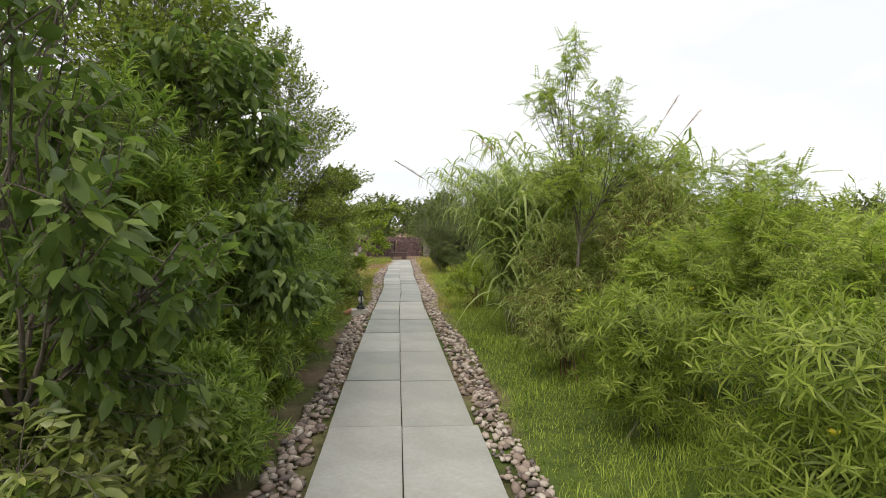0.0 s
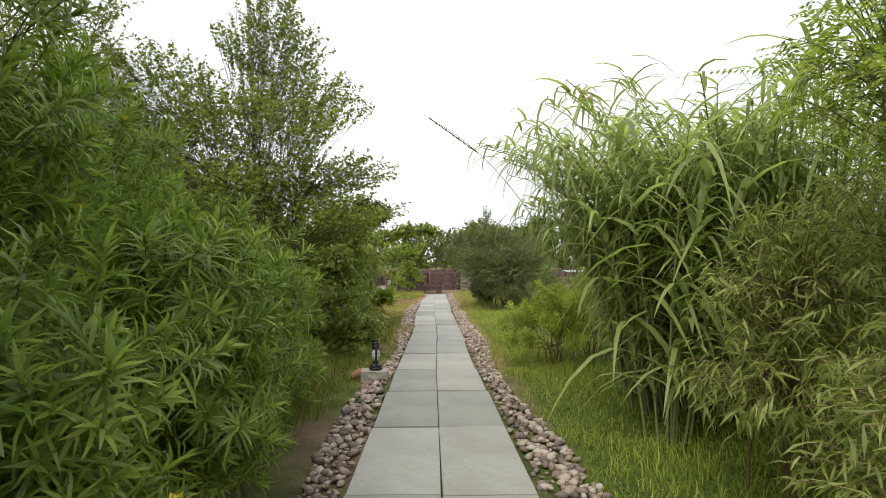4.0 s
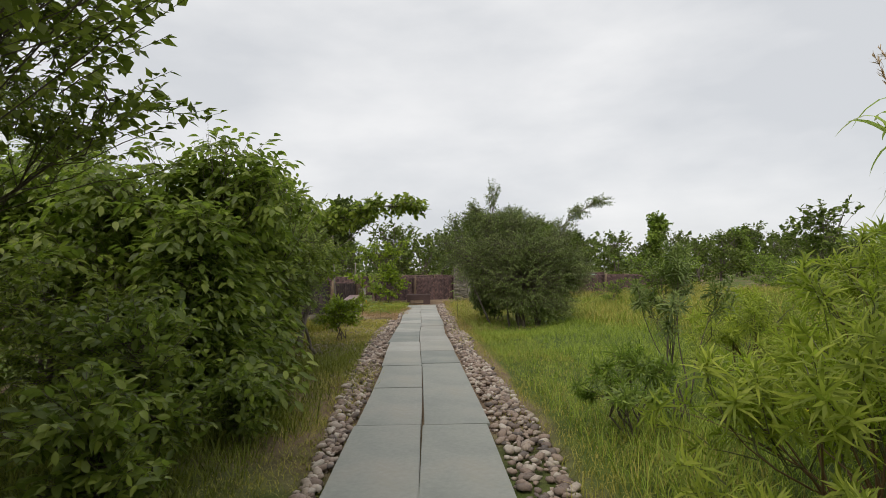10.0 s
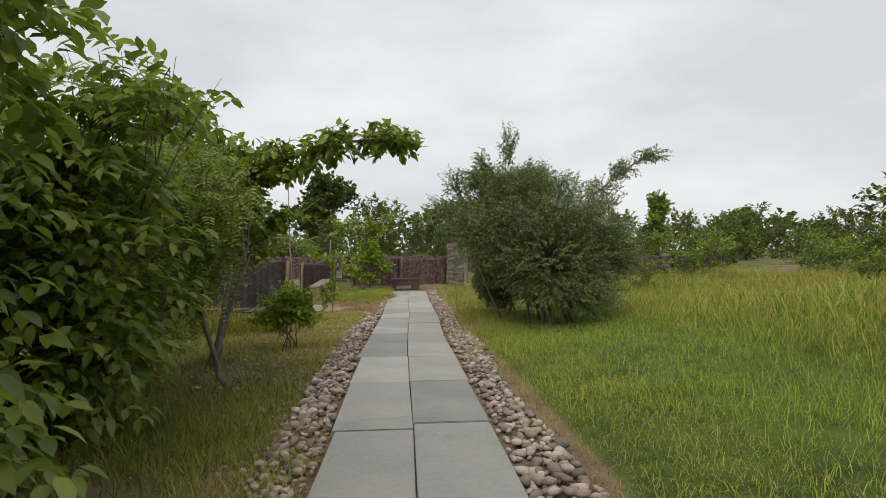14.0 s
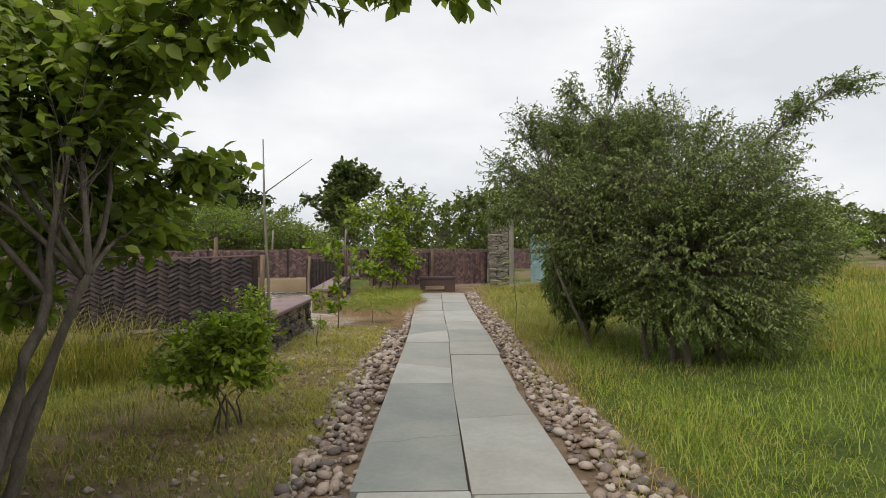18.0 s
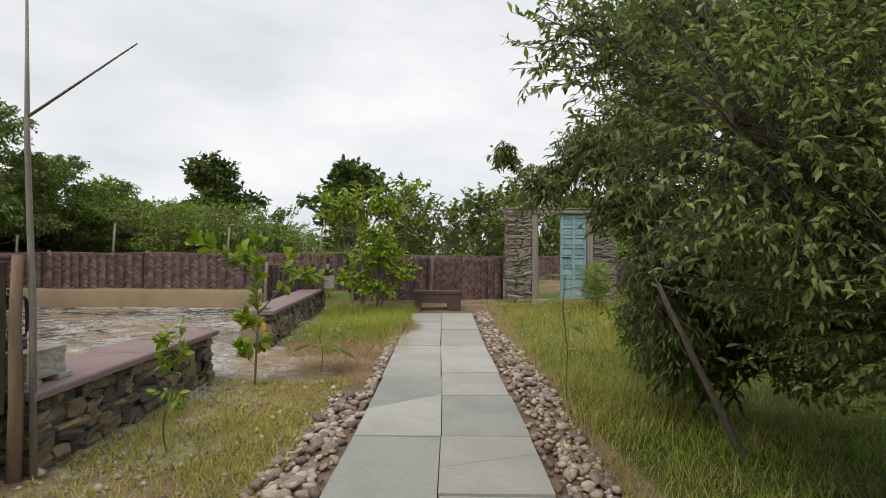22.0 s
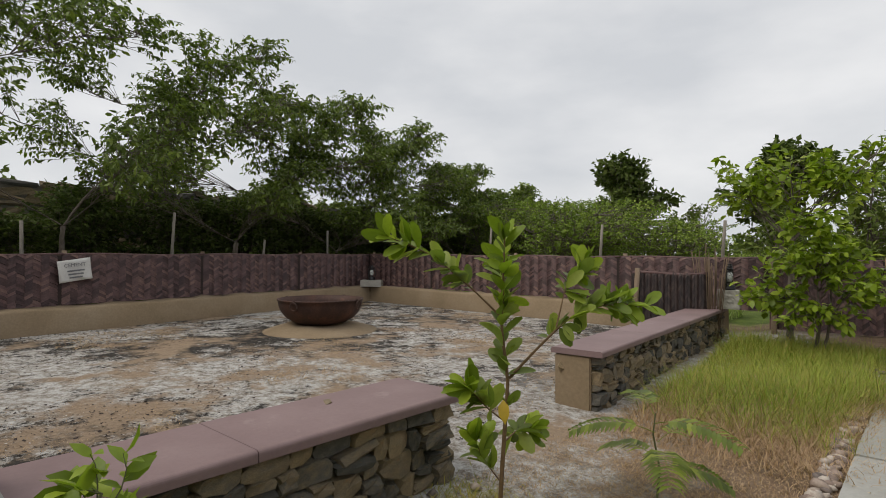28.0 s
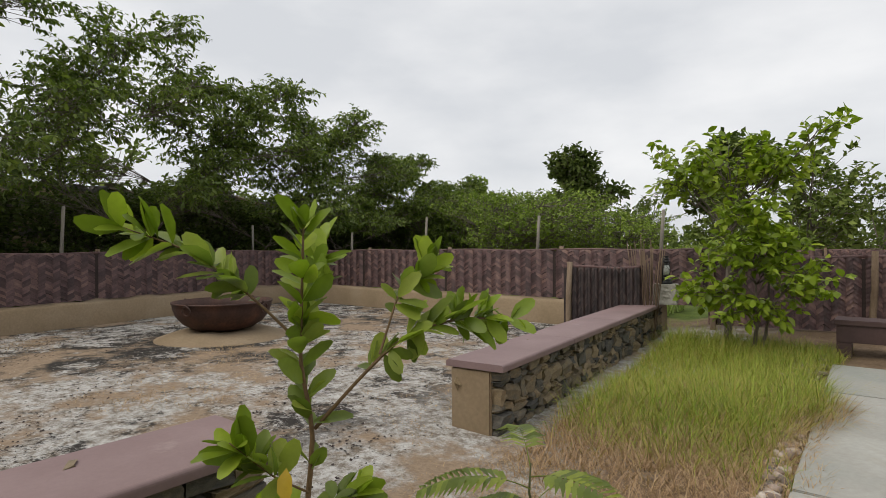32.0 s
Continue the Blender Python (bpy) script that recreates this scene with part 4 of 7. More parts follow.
def bench_wall(a, b, width, top, seed, label, near_plaster):
    """A low rubble wall with a sandstone seat on it. a, b: ends of the face to the path; the wall lies to the left of it."""
    a, b = Vector((*a, 0)), Vector((*b, 0))
    L = (b - a).length
    ang = math.degrees(math.atan2(b.y - a.y, b.x - a.x))
    root = thing("bench_wall", pose(a.x, a.y, -0.4, 0, 0, ang), label, "wall")
    tz = top + 0.4
    part("core", box_bm(0.05, 0.05, -0.1, L - 0.05, width - 0.05, tz - 0.045), M["mortar"], root)
    lay_stones(root, (0, 0, 0), (1, 0, 0), (0, -1, 0), L, -0.06, tz - 0.05, seed, h=(0.04, 0.15), w=(0.07, 0.24))
    lay_stones(root, (0, width, 0), (1, 0, 0), (0, 1, 0), L, -0.06, tz - 0.05, seed + 1, w=(0.25, 0.5), h=(0.15, 0.25))
    if near_plaster:
        part("end_render", box_bm(-0.025, 0.06, -0.1, 0.06, width + 0.02, tz - 0.052, 0.012, 0.003, seed), M["plaster"], root, "ochre mud-plastered end face")
    else:
        lay_stones(root, (0, 0, 0), (0, 1, 0), (-1, 0, 0), width, -0.06, tz - 0.05, seed + 2)
    lay_stones(root, (L, 0, 0), (0, 1, 0), (1, 0, 0), width, -0.06, tz - 0.05, seed + 3)
    x, k = -0.04, 0
    rng = random.Random(seed)
    while x < L + 0.03:
        e = min(x + rng.uniform(1.15, 1.6), L + 0.05)
        if L + 0.05 - e < 0.3:
            e = L + 0.05
        bm = seat_bm(x, e - 0.004, -0.05, width + 0.05, tz - 0.05, tz)
        part("seat_slab", bm, M["cap"], root, "smooth maroon sandstone slab with rounded edge", smooth=False)
        x = e
    return root


bench_wall((-2.47, 25.5), (-2.5, 27.98), 0.46, 0.1, 51, "low rubble bench wall with maroon sandstone seat", False)
bench_wall((-2.505, 29.85), (-2.905, 34.85), 0.37, 0.1, 61, "low rubble bench wall with maroon seat and plastered end", True)

# footing of the near fence
footing = thing("stone_footing", pose(-10.25, 22.9, -0.4, 0, 0, 16.7), "dry-stone footing of brown rocks under the dark fence", "wall")
part("core", box_bm(0, 0.06, -0.1, 8.0, 0.42, 0.37), M["mortar"], footing)
lay_stones(footing, (0, 0, 0), (1, 0, 0), (0, -1, 0), 8.0, -0.05, 0.4, 71, w=(0.22, 0.5), h=(0.09, 0.22), depth=0.3, proud=0.05)

# high stone wall behind the trees of the yard
backwall = thing("stone_boundary_wall", pose(-17.6, 20.0, -0.4, 0, 0, 90), "high grey dry-stone boundary wall behind the trees", "wall")
part("core", box_bm(0, 0.0, -0.2, 24, 0.5, 3.0, 0.0), M["mortar"], backwall)
lay_stones(backwall, (1.0, 0, 0), (1, 0, 0), (0, -1, 0), 17.0, 1.0, 3.1, 73, w=(0.3, 0.75), h=(0.14, 0.32), depth=0.3, proud=0.06)


# ---- gate ----
def gate():
    gy, g0 = 35.55, -0.22
    root = thing("stone_gate", pose(0, gy, g0), "weathered stone gateway with timber frame and one blue door leaf", "gate")
    for x0, x1, s in ((1.33, 1.92, 1), (3.4, 3.94, 2)):
        pil = part("pillar", box_bm(x0 + 0.05, 0.05, -0.2, x1 - 0.05, 0.45, 2.12), M["mortar"], root)
        lay_stones(pil, (x0, 0, 0), (1, 0, 0), (0, -1, 0), x1 - x0, -0.05, 2.16, 80 + s, "gatestone", h=(0.035, 0.12), w=(0.12, 0.36), depth=0.2)
        lay_stones(pil, (x0, 0, 0), (0, 1, 0), (-1, 0, 0), 0.5, -0.05, 2.16, 90 + s, "gatestone", h=(0.04, 0.12), w=(0.12, 0.36), depth=0.2)
        lay_stones(pil, (x1, 0, 0), (0, 1, 0), (1, 0, 0), 0.5, -0.05, 2.16, 95 + s, "gatestone", h=(0.08, 0.18), w=(0.2, 0.4), depth=0.2)
        part("coping", box_bm(x0 - 0.02, -0.02, 2.165, x1 + 0.02, 0.5, 2.205, 0.01, 0.004, s), M["gatestone"], root)
    for x in (1.93, 3.255):
        part("door_post", box_bm(x, 0.0, -0.05, x + 0.14, 0.2, 2.06, 0.01), M["greywood"], root, "weathered grey timber post")
    part("lintel", box_bm(1.86, -0.03, 2.065, 3.95, 0.24, 2.165, 0.012), M["greywood"], root, "weathered timber lintel")
    part("lintel_moulding", box_bm(1.84, -0.05, 2.169, 3.97, 0.2, 2.2, 0.008), M["greywood"], root)
    part("threshold", box_bm(1.92, -0.05, -0.1, 3.4, 0.35, 0.0, 0.015, 0.004, 4), M["gatestone"], root, "stone threshold")
    leaf = part("door_leaf", box_bm(2.62, 0.08, 0.02, 3.25, 0.115, 2.06, 0.004), M["bluepaint"], root, "turquoise painted panelled door leaf, closed")
    for k in range(9):
        z = 0.05 + k * 0.243
        part("rail", box_bm(2.63, 0.055, z - 0.03, 3.24, 0.079, z + 0.03, 0.004), M["bluepaint"], leaf)
        if k < 8:
            for x in (2.69, 2.965):
                part("door_panel", box_bm(x, 0.06, z + 0.05, x + 0.2, 0.0795, z + 0.19, 0.018), M["bluepaint"], leaf)
    for x in (2.625, 2.91, 3.19):
        part("stile", box_bm(x, 0.05, 0.025, x + 0.055, 0.0785, 2.05, 0.004), M["bluepaint"], leaf)
    part("bolt", tube_mesh([(2.66, 0.045, 1.02), (2.85, 0.045, 1.02)], 0.012), M["rust"], leaf, "rusty sliding bolt")
    other = part("door_leaf", box_bm(2.075, 0.16, 0.02, 2.11, 0.78, 2.05, 0.004), M["bluepaint"], root, "turquoise door leaf swung open")
    for k in range(8):
        part("door_panel", box_bm(2.111, 0.3, 0.1 + k * 0.243, 2.125, 0.65, 0.24 + k * 0.243, 0.006), M["bluepaint"], other)


gate()

# low shelter far beyond the gate
hut = thing("field_shelter", pose(10.2, 45.2, -0.25, 0, 0, 12), "low field shelter with a pale green sheet roof", "shelter")
part("roof", box_bm(-0.8, -0.6, 0.84, 0.8, 0.6, 0.89, 0.01), M["greenpaint"], hut, "pale green sheet roof", at=pose(0, 0, 0, 6, 0, 0))
for x_ in (-0.7, 0.7):
    for y_ in (-0.5, 0.5):
        part("post", tube_mesh([(x_, y_, -0.1), (x_, y_, 0.8)], 0.04, 6), M["greywood"], hut)

# bench at the end of the path
eb = thing("stone_bench", pose(-0.3, 34.2, path_z(34.2) - 0.04), "dark maroon stone bench across the end of the path", "bench")
part("seat", box_bm(-0.52, 0.0, 0.36, 0.52, 0.42, 0.42, 0.008), M["maroon"], eb)
part("front_panel", box_bm(-0.5, 0.02, 0.17, 0.5, 0.09, 0.358, 0.004), M["maroon"], eb)
part("leg", box_bm(0.2, 0.02, -0.05, 0.5, 0.4, 0.168, 0.004), M["maroon"], eb)
part("leg", box_bm(-0.5, 0.02, -0.05, -0.36, 0.4, 0.168, 0.004), M["maroon"], eb)


# ---- lanterns on stone blocks ----
def lantern(m, label):
    root = thing("hurricane_lantern", m, label, "lantern", "lanterns")
    part("fuel_tank", lathe([(0.0, 0), (0.082, 0.0), (0.088, 0.012), (0.085, 0.03), (0.08, 0.034), (0.082, 0.05), (0.078, 0.068), (0.06, 0.078), (0.04, 0.085), (0.034, 0.105), (0.042, 0.115), (0.042, 0.122), (0.0, 0.122)], 28), M["blackpaint"], root)
    part("globe", lathe([(0.034, 0.123), (0.046, 0.145), (0.056, 0.18), (0.057, 0.2), (0.05, 0.235), (0.04, 0.262), (0.036, 0.27)], 28), M["glass"], root, "milky white glass globe")
    part("cap", lathe([(0.0, 0.268), (0.048, 0.268), (0.052, 0.276), (0.04, 0.285), (0.042, 0.3), (0.056, 0.31), (0.058, 0.318), (0.046, 0.325), (0.044, 0.345), (0.05, 0.352), (0.048, 0.36), (0.036, 0.366), (0.034, 0.378), (0.046, 0.388), (0.044, 0.393), (0.0, 0.393)], 28), M["blackpaint"], root)
    for sg in (-1, 1):
        pts = [(sg * 0.05, 0, 0.33), (sg * 0.078, 0, 0.334), (sg * 0.094, 0, 0.318), (sg * 0.1, 0, 0.26), (sg * 0.104, 0, 0.18), (sg * 0.102, 0, 0.11), (sg * 0.09, 0, 0.082), (sg * 0.06, 0, 0.072)]
        part("side_tube", tube_mesh(pts, 0.013, 8), M["blackpaint"], root)
        part("wire_guard", tube_mesh([(sg * 0.09, -0.005, 0.14), (0.0, -0.064, 0.2), (-sg * 0.09, -0.005, 0.235)], 0.0022, 4), M["rust"], root)
        part("wire_guard", tube_mesh([(sg * 0.09, 0.005, 0.14), (0.0, 0.064, 0.2), (-sg * 0.09, 0.005, 0.235)], 0.0022, 4), M["rust"], root)
    part("bail", tube_mesh([(-0.098, 0, 0.325), (-0.1, -0.05, 0.27), (-0.06, -0.085, 0.2), (0.06, -0.085, 0.2), (0.1, -0.05, 0.27), (0.098, 0, 0.325)], 0.003, 5), M["blackpaint"], root, "thin wire carrying handle")
    return root


def stone_block(m, sx, sy, sz, seed, label):
    bm = box_bm(-sx / 2, -sy / 2, 0, sx / 2, sy / 2, sz)
    bmesh.ops.subdivide_edges(bm, edges=bm.edges[:], cuts=9, use_grid_fill=True)
    for v in bm.verts:
        top = v.co.z > sz - 1e-4
        n = noise.noise(v.co * 22 + Vector((seed, 0, 0))) + 0.6 * noise.noise(v.co * 50)
        if not top and v.co.z > 1e-4:
            d = Vector((v.co.x / sx, v.co.y / sy, 0)).normalized()
            v.co += d * n * 0.012
        elif top:
            v.co.z += n * 0.002
    root = thing("stone_block", m, label, "stone block")
    part("block", bm, M["blockstone"], root)
    return root


z1_ = gz(-0.86, 11.35)
stone_block(pose(-0.86, 11.35, z1_ - 0.02, 0, 0, 4), 0.34, 0.26, 0.15, 1, "pale sandstone block on the pebbles")
lantern(pose(-0.84, 11.35, z1_ + 0.13, 0, 0, 99), "black hurricane lantern with white globe on a stone block")
spot = thing("garden_spotlight", pose(-1.1, 11.42, z1_ + 0.06, 0, 72, 30), "small terracotta spotlight lying by the stone block", "spotlight")
part("housing", lathe([(0.03, -0.09), (0.045, -0.07), (0.055, 0.03), (0.06, 0.07), (0.052, 0.071), (0.05, 0.05), (0.0, 0.045)], 18), M["terracotta"], spot)
b2 = stone_block(pose(-2.69, 25.71, 0.135, 0, 0, 90), 0.33, 0.3, 0.17, 2, "rough-faced pale sandstone block on slate shims")
for y_ in (-0.13, 0.14):
    part("shim", box_bm(y_ - 0.06, -0.17, -0.034, y_ + 0.06, 0.0, -0.001, 0.003), M["slab"], b2, "grey slate shim")
lantern(pose(-2.73, 25.68, 0.306, 0, 0, 75) @ Matrix.Diagonal((0.84, 0.84, 0.93, 1)), "black hurricane lantern with white globe on a stone block")
stone_block(pose(-11.75, 35.2, 0.012, 0, 0, 40), 0.55, 0.4, 0.17, 3, "pale stone block on the plinth's corner")
lantern(pose(-11.75, 35.2, 0.184, 0, 0, 20), "black hurricane lantern with white globe on the plinth's corner block")
stone_block(pose(-2.78, 34.64, 0.101, 0, 0, 10), 0.3, 0.3, 0.28, 4, "pale stone block at the end of the bench wall")
lantern(pose(-2.78, 34.64, 0.382, 0, 0, 80), "black hurricane lantern with white globe at the wall's end")


# ---- fire bowl ----
def fire_bowl():
    bx, by = -8.1, 31.0
    mound = lathe([(0.0, 0.12), (0.55, 0.12), (0.75, 0.08), (0.92, 0.02), (1.0, -0.06)], 32)
    for v in mound.vertices:
        v.co.z += 0.025 * noise.noise(v.co * 3.0)
    tagged(part("bowl_mound", mound, M["plaster"], at=pose(bx, by, -0.39)), "low trodden earth mound under the fire bowl", "mound")
    root = thing("fire_bowl", pose(bx, by, -0.285) @ Matrix.Scale(0.87, 4), "wide rusty iron cauldron standing in the yard", "fire bowl")
    outer = [(0.0, 0.0), (0.25, 0.0), (0.48, 0.045), (0.64, 0.14), (0.74, 0.26), (0.785, 0.38), (0.80, 0.47), (0.815, 0.475), (0.815, 0.5), (0.79, 0.5), (0.775, 0.38), (0.73, 0.27), (0.62, 0.15), (0.46, 0.06), (0.0, 0.02)]
    part("bowl", lathe(outer, 48), M["rust"], root)
    for a in (20, 110, 200, 290):
        c, s = math.cos(radians(a)), math.sin(radians(a))
        part("lug", box_bm(-0.025, -0.01, -0.03, 0.025, 0.012, 0.055, 0.006), M["rust"], root, at=pose(0.808 * c, 0.808 * s, 0.46, 0, 0, a + 90))
        ring = [(0.075 * math.cos(t), 0.0, 0.075 * math.sin(t)) for t in np.linspace(0, 2 * math.pi, 17)]
        part("ring_handle", tube_mesh(ring, 0.011, 6), M["rust"], root, "iron ring handle", at=pose(0.835 * c, 0.835 * s, 0.4, 8, 0, a + 90))


fire_bowl()

# sack notice on the fence
sign = thing("notice_sheet", pose(-11.08, 28.2, 0.6, 90, -6, 98), "crumpled white printed sheet hung on the fence", "sign")
V_, n_ = [], 9
for i in range(n_):
    for j in range(n_):
        x, y = i / (n_ - 1) - 0.5, j / (n_ - 1) - 0.5
        V_.append((x * 0.5, y * 0.36 + 0.02 * x, 0.012 * math.sin(x * 9 + y * 4)))
i_ = (np.arange(n_ - 1)[:, None] * n_ + np.arange(n_ - 1)).ravel()
bm = bmesh.new()
me_ = mesh_np("sheet", np.array(V_), [np.stack([i_, i_ + n_, i_ + n_ + 1, i_ + 1], 1)])
bm.from_mesh(me_)
bmesh.ops.solidify(bm, geom=bm.faces[:], thickness=-0.006)
part("sheet", bm, M["white"], sign)


def words(text, size, m, parent, name="lettering"):
    cu = bpy.data.curves.new("text", "FONT")
    cu.body, cu.size, cu.extrude, cu.align_x = text, size, 0.001, "CENTER"
    ob = new("tmp", cu)
    dg = bpy.context.evaluated_depsgraph_get()
    me = bpy.data.meshes.new_from_object(ob.evaluated_get(dg))
    bpy.data.objects.remove(ob)
    me.materials.clear()
    return part(name, me, M["ink"], parent, at=m)


words("CEMENT", 0.085, pose(0, 0.06, 0.022), sign)
for k in range(3):
    part("print_bar", box_bm(-0.12 + 0.01 * k, -0.02 - 0.055 * k, 0.018, 0.14 - 0.02 * k, 0.005 - 0.055 * k, 0.02), M["ink"], sign)


# ---- brushwood screen and stakes ----
fence_run((-3.98, 33.9), (-2.98, 34.3), -0.36, "short screen of nearly black woven mat by the bench wall", "mat screen", 0.98, -0.05, strips="weave_dark")


def brush_tuft(x, y, z, n, h, label, seed):
    """Loose dry sticks standing at the mat's end."""
    rng = np.random.default_rng(seed)
    root = thing("stick_bundle", pose(x, y, z), label, "sticks")
    b0 = np.stack([rng.normal(0, 0.05, n), rng.normal(0, 0.05, n), np.zeros(n)], 1)
    tp = b0 * 2.2 + np.array([0, 0, 1.0]) * (h * (0.75 + 0.3 * rng.random(n)))[:, None] + rng.normal(0, 0.04, (n, 3))
    V, q, cap = tubes(bezier(b0, (b0 + tp) / 2 + rng.normal(0, 0.02, (n, 3)), tp, np.linspace(0, 1, 4)), np.full((n, 4), 0.007), 4)
    part("brushwood", mesh_np("brushwood", V, [q, cap], True), M["wood"], root, kind="stuff")


brush_tuft(-2.95, 34.36, -0.38, 26, 1.35, "bundle of dry brown sticks at the mat screen's end", 6)


def pole(x, y, h, r, lean, label, fork=None, mat="greywood"):
    z = gz(x, y)
    root = thing("wooden_stake", pose(x, y, z), label, "stake")
    part("shaft", tube_mesh([(0, 0, -0.2), (lean[0] * 0.35 + 0.01, lean[1] * 0.35, h * 0.35), (lean[0] * 0.7 - 0.01, lean[1] * 0.7, h * 0.7), (lean[0], lean[1], h)], [r, r * 0.92, r * 0.75, r * (0.35 if fork else 0.7)], 7), M[mat], root)
    if fork:
        part("prong", tube_mesh([(lean[0] * 0.75, lean[1] * 0.75, h * 0.75), fork], [r * 0.42, r * 0.2], 6), M[mat], root)
    return root


pole(-2.44, 25.47, 2.75, 0.021, (-0.06, 0.0), "tall thin grey stake tied to the fence's end", (0.55, 0.05, 2.5))
pole(-3.07, 25.28, 1.5, 0.034, (0.03, 0.02), "thick rough wooden fence post", mat="wood")
pole(-2.52, 25.42, 1.27, 0.043, (0.02, 0.0), "stout sawn-off wooden post at the fence's end", mat="wood")
for x_, y_, h_ in ((-12.1, 30.1, 2.1), (-12.6, 32.4, 1.6), (-12.9, 34.6, 1.9), (-11.6, 27.6, 1.8), (-8.6, 36.2, 2.0), (-5.6, 36.0, 1.9), (-3.3, 36.0, 1.9), (-11.0, 36.2, 1.7)):
    pole(x_, y_, h_, 0.04, (random.uniform(-0.1, 0.1), random.uniform(-0.1, 0.1)), "bare pale stake standing behind the fence")

# ---- path of slabs ----
JL = [-3.9, -2.5, -1.1, 0.3, 1.7, 3.1, 4.5, 5.95, 7.47, 8.93, 10.4, 11.82, 13.32, 15.0, 16.6, 18.2, 19.71, 21.2, 23.75, 26.21, 28.12, 30.05, 32.45, 33.7]
JR = [-3.9, -2.5, -1.1, 0.3, 1.68, 3.08, 4.47, 5.9, 7.45, 8.95, 10.4, 11.82, 13.36, 15.0, 18.33, 19.73, 21.15, 23.6, 25.25, 26.2, 27.34, 28.3, 30.0, 31.5, 32.62, 33.7]
path = thing("path", pose(0, 0, 0), "straight garden path of two rows of grey-green slate slabs", "path", kind="structure")
rs = random.Random(4)
CRACKS = {(-1, 26.21): (0.35, 0.62), (-1, 23.75): (0.42, 0.3), (-1, 28.12): (0.55, 0.7), (1, 21.15): (0.55, 0.6), (-1, 21.2): (0.3, 0.36), (1, 25.25): (0.4, 0.62), (-1, 18.2): (0.12, 0.2)}


def broken(W, L, f1, f2):
    """The two pieces of a slab cracked across, from f1 on its one edge to f2 on the other."""
    rc = random.Random(int(f1 * 1000))
    line = [(-W / 2 + W * k / 9, -L / 2 + L * (f1 + (f2 - f1) * k / 9) + (rc.uniform(-0.022, 0.022) if 0 < k < 9 else 0)) for k in range(10)]
    out = []
    for ends, sg in (([(W / 2, -L / 2), (-W / 2, -L / 2)], -1), ([(W / 2, L / 2), (-W / 2, L / 2)], 1)):
        ring = [(x_, y_ + sg * 0.0022) for x_, y_ in line] + ends
        if sg < 0:
            ring = ring[::-1]
        bm = bmesh.new()
        top = [bm.verts.new((x_, y_, 0)) for x_, y_ in ring]
        low = [bm.verts.new((x_, y_, -0.06)) for x_, y_ in ring]
        bm.faces.new(top)
        for k in range(len(ring)):
            q = (k + 1) % len(ring)
            bm.faces.new((top[k], low[k], low[q], top[q]))
        bmesh.ops.recalc_face_normals(bm, faces=bm.faces)
        out.append(bm)
    return out


for joints, s in ((JL, -1), (JR, 1)):
    for a, b in zip(joints, joints[1:]):
        ym = (a + b) / 2
        L, W = b - a - 0.012, float(half_left(ym) if s < 0 else half_right(ym)) + rs.uniform(-0.01, 0.008)
        crack = CRACKS.get((s, a))
        tilt = math.degrees(math.atan2(path_z(b) - path_z(a), b - a))
        x = cx(ym) + s * (W / 2 + 0.004)
        sk = -math.degrees(math.atan2(cx(b) - cx(a), b - a))
        m = pose(x, ym, path_z(ym) + rs.uniform(-0.004, 0.005), tilt + rs.uniform(-0.15, 0.15), rs.uniform(-0.3, 0.3), sk + rs.uniform(-0.35, 0.35))
        for bm in broken(W, L, *crack) if crack else (box_bm(-W / 2, -L / 2, -0.06, W / 2, L / 2, 0.0, 0.006),):
            part("slab", bm, M["slab"], path, at=m)


# ---- pebbles beside the path ----
def pebble_mesh(seed, fine=0):
    rng = random.Random(seed)
    bm = bmesh.new()
    bmesh.ops.create_icosphere(bm, subdivisions=1 + fine, radius=0.5)
    for v in bm.verts:
        v.co *= 1 + 0.38 * noise.noise(v.co * 2.2 + Vector((seed * 3.1, 0, 0)))
        v.co.x *= 1.0
        v.co.y *= rng.uniform(0.72, 0.74)
        v.co.z *= 0.52
    return bm_mesh("pebble", bm, True)


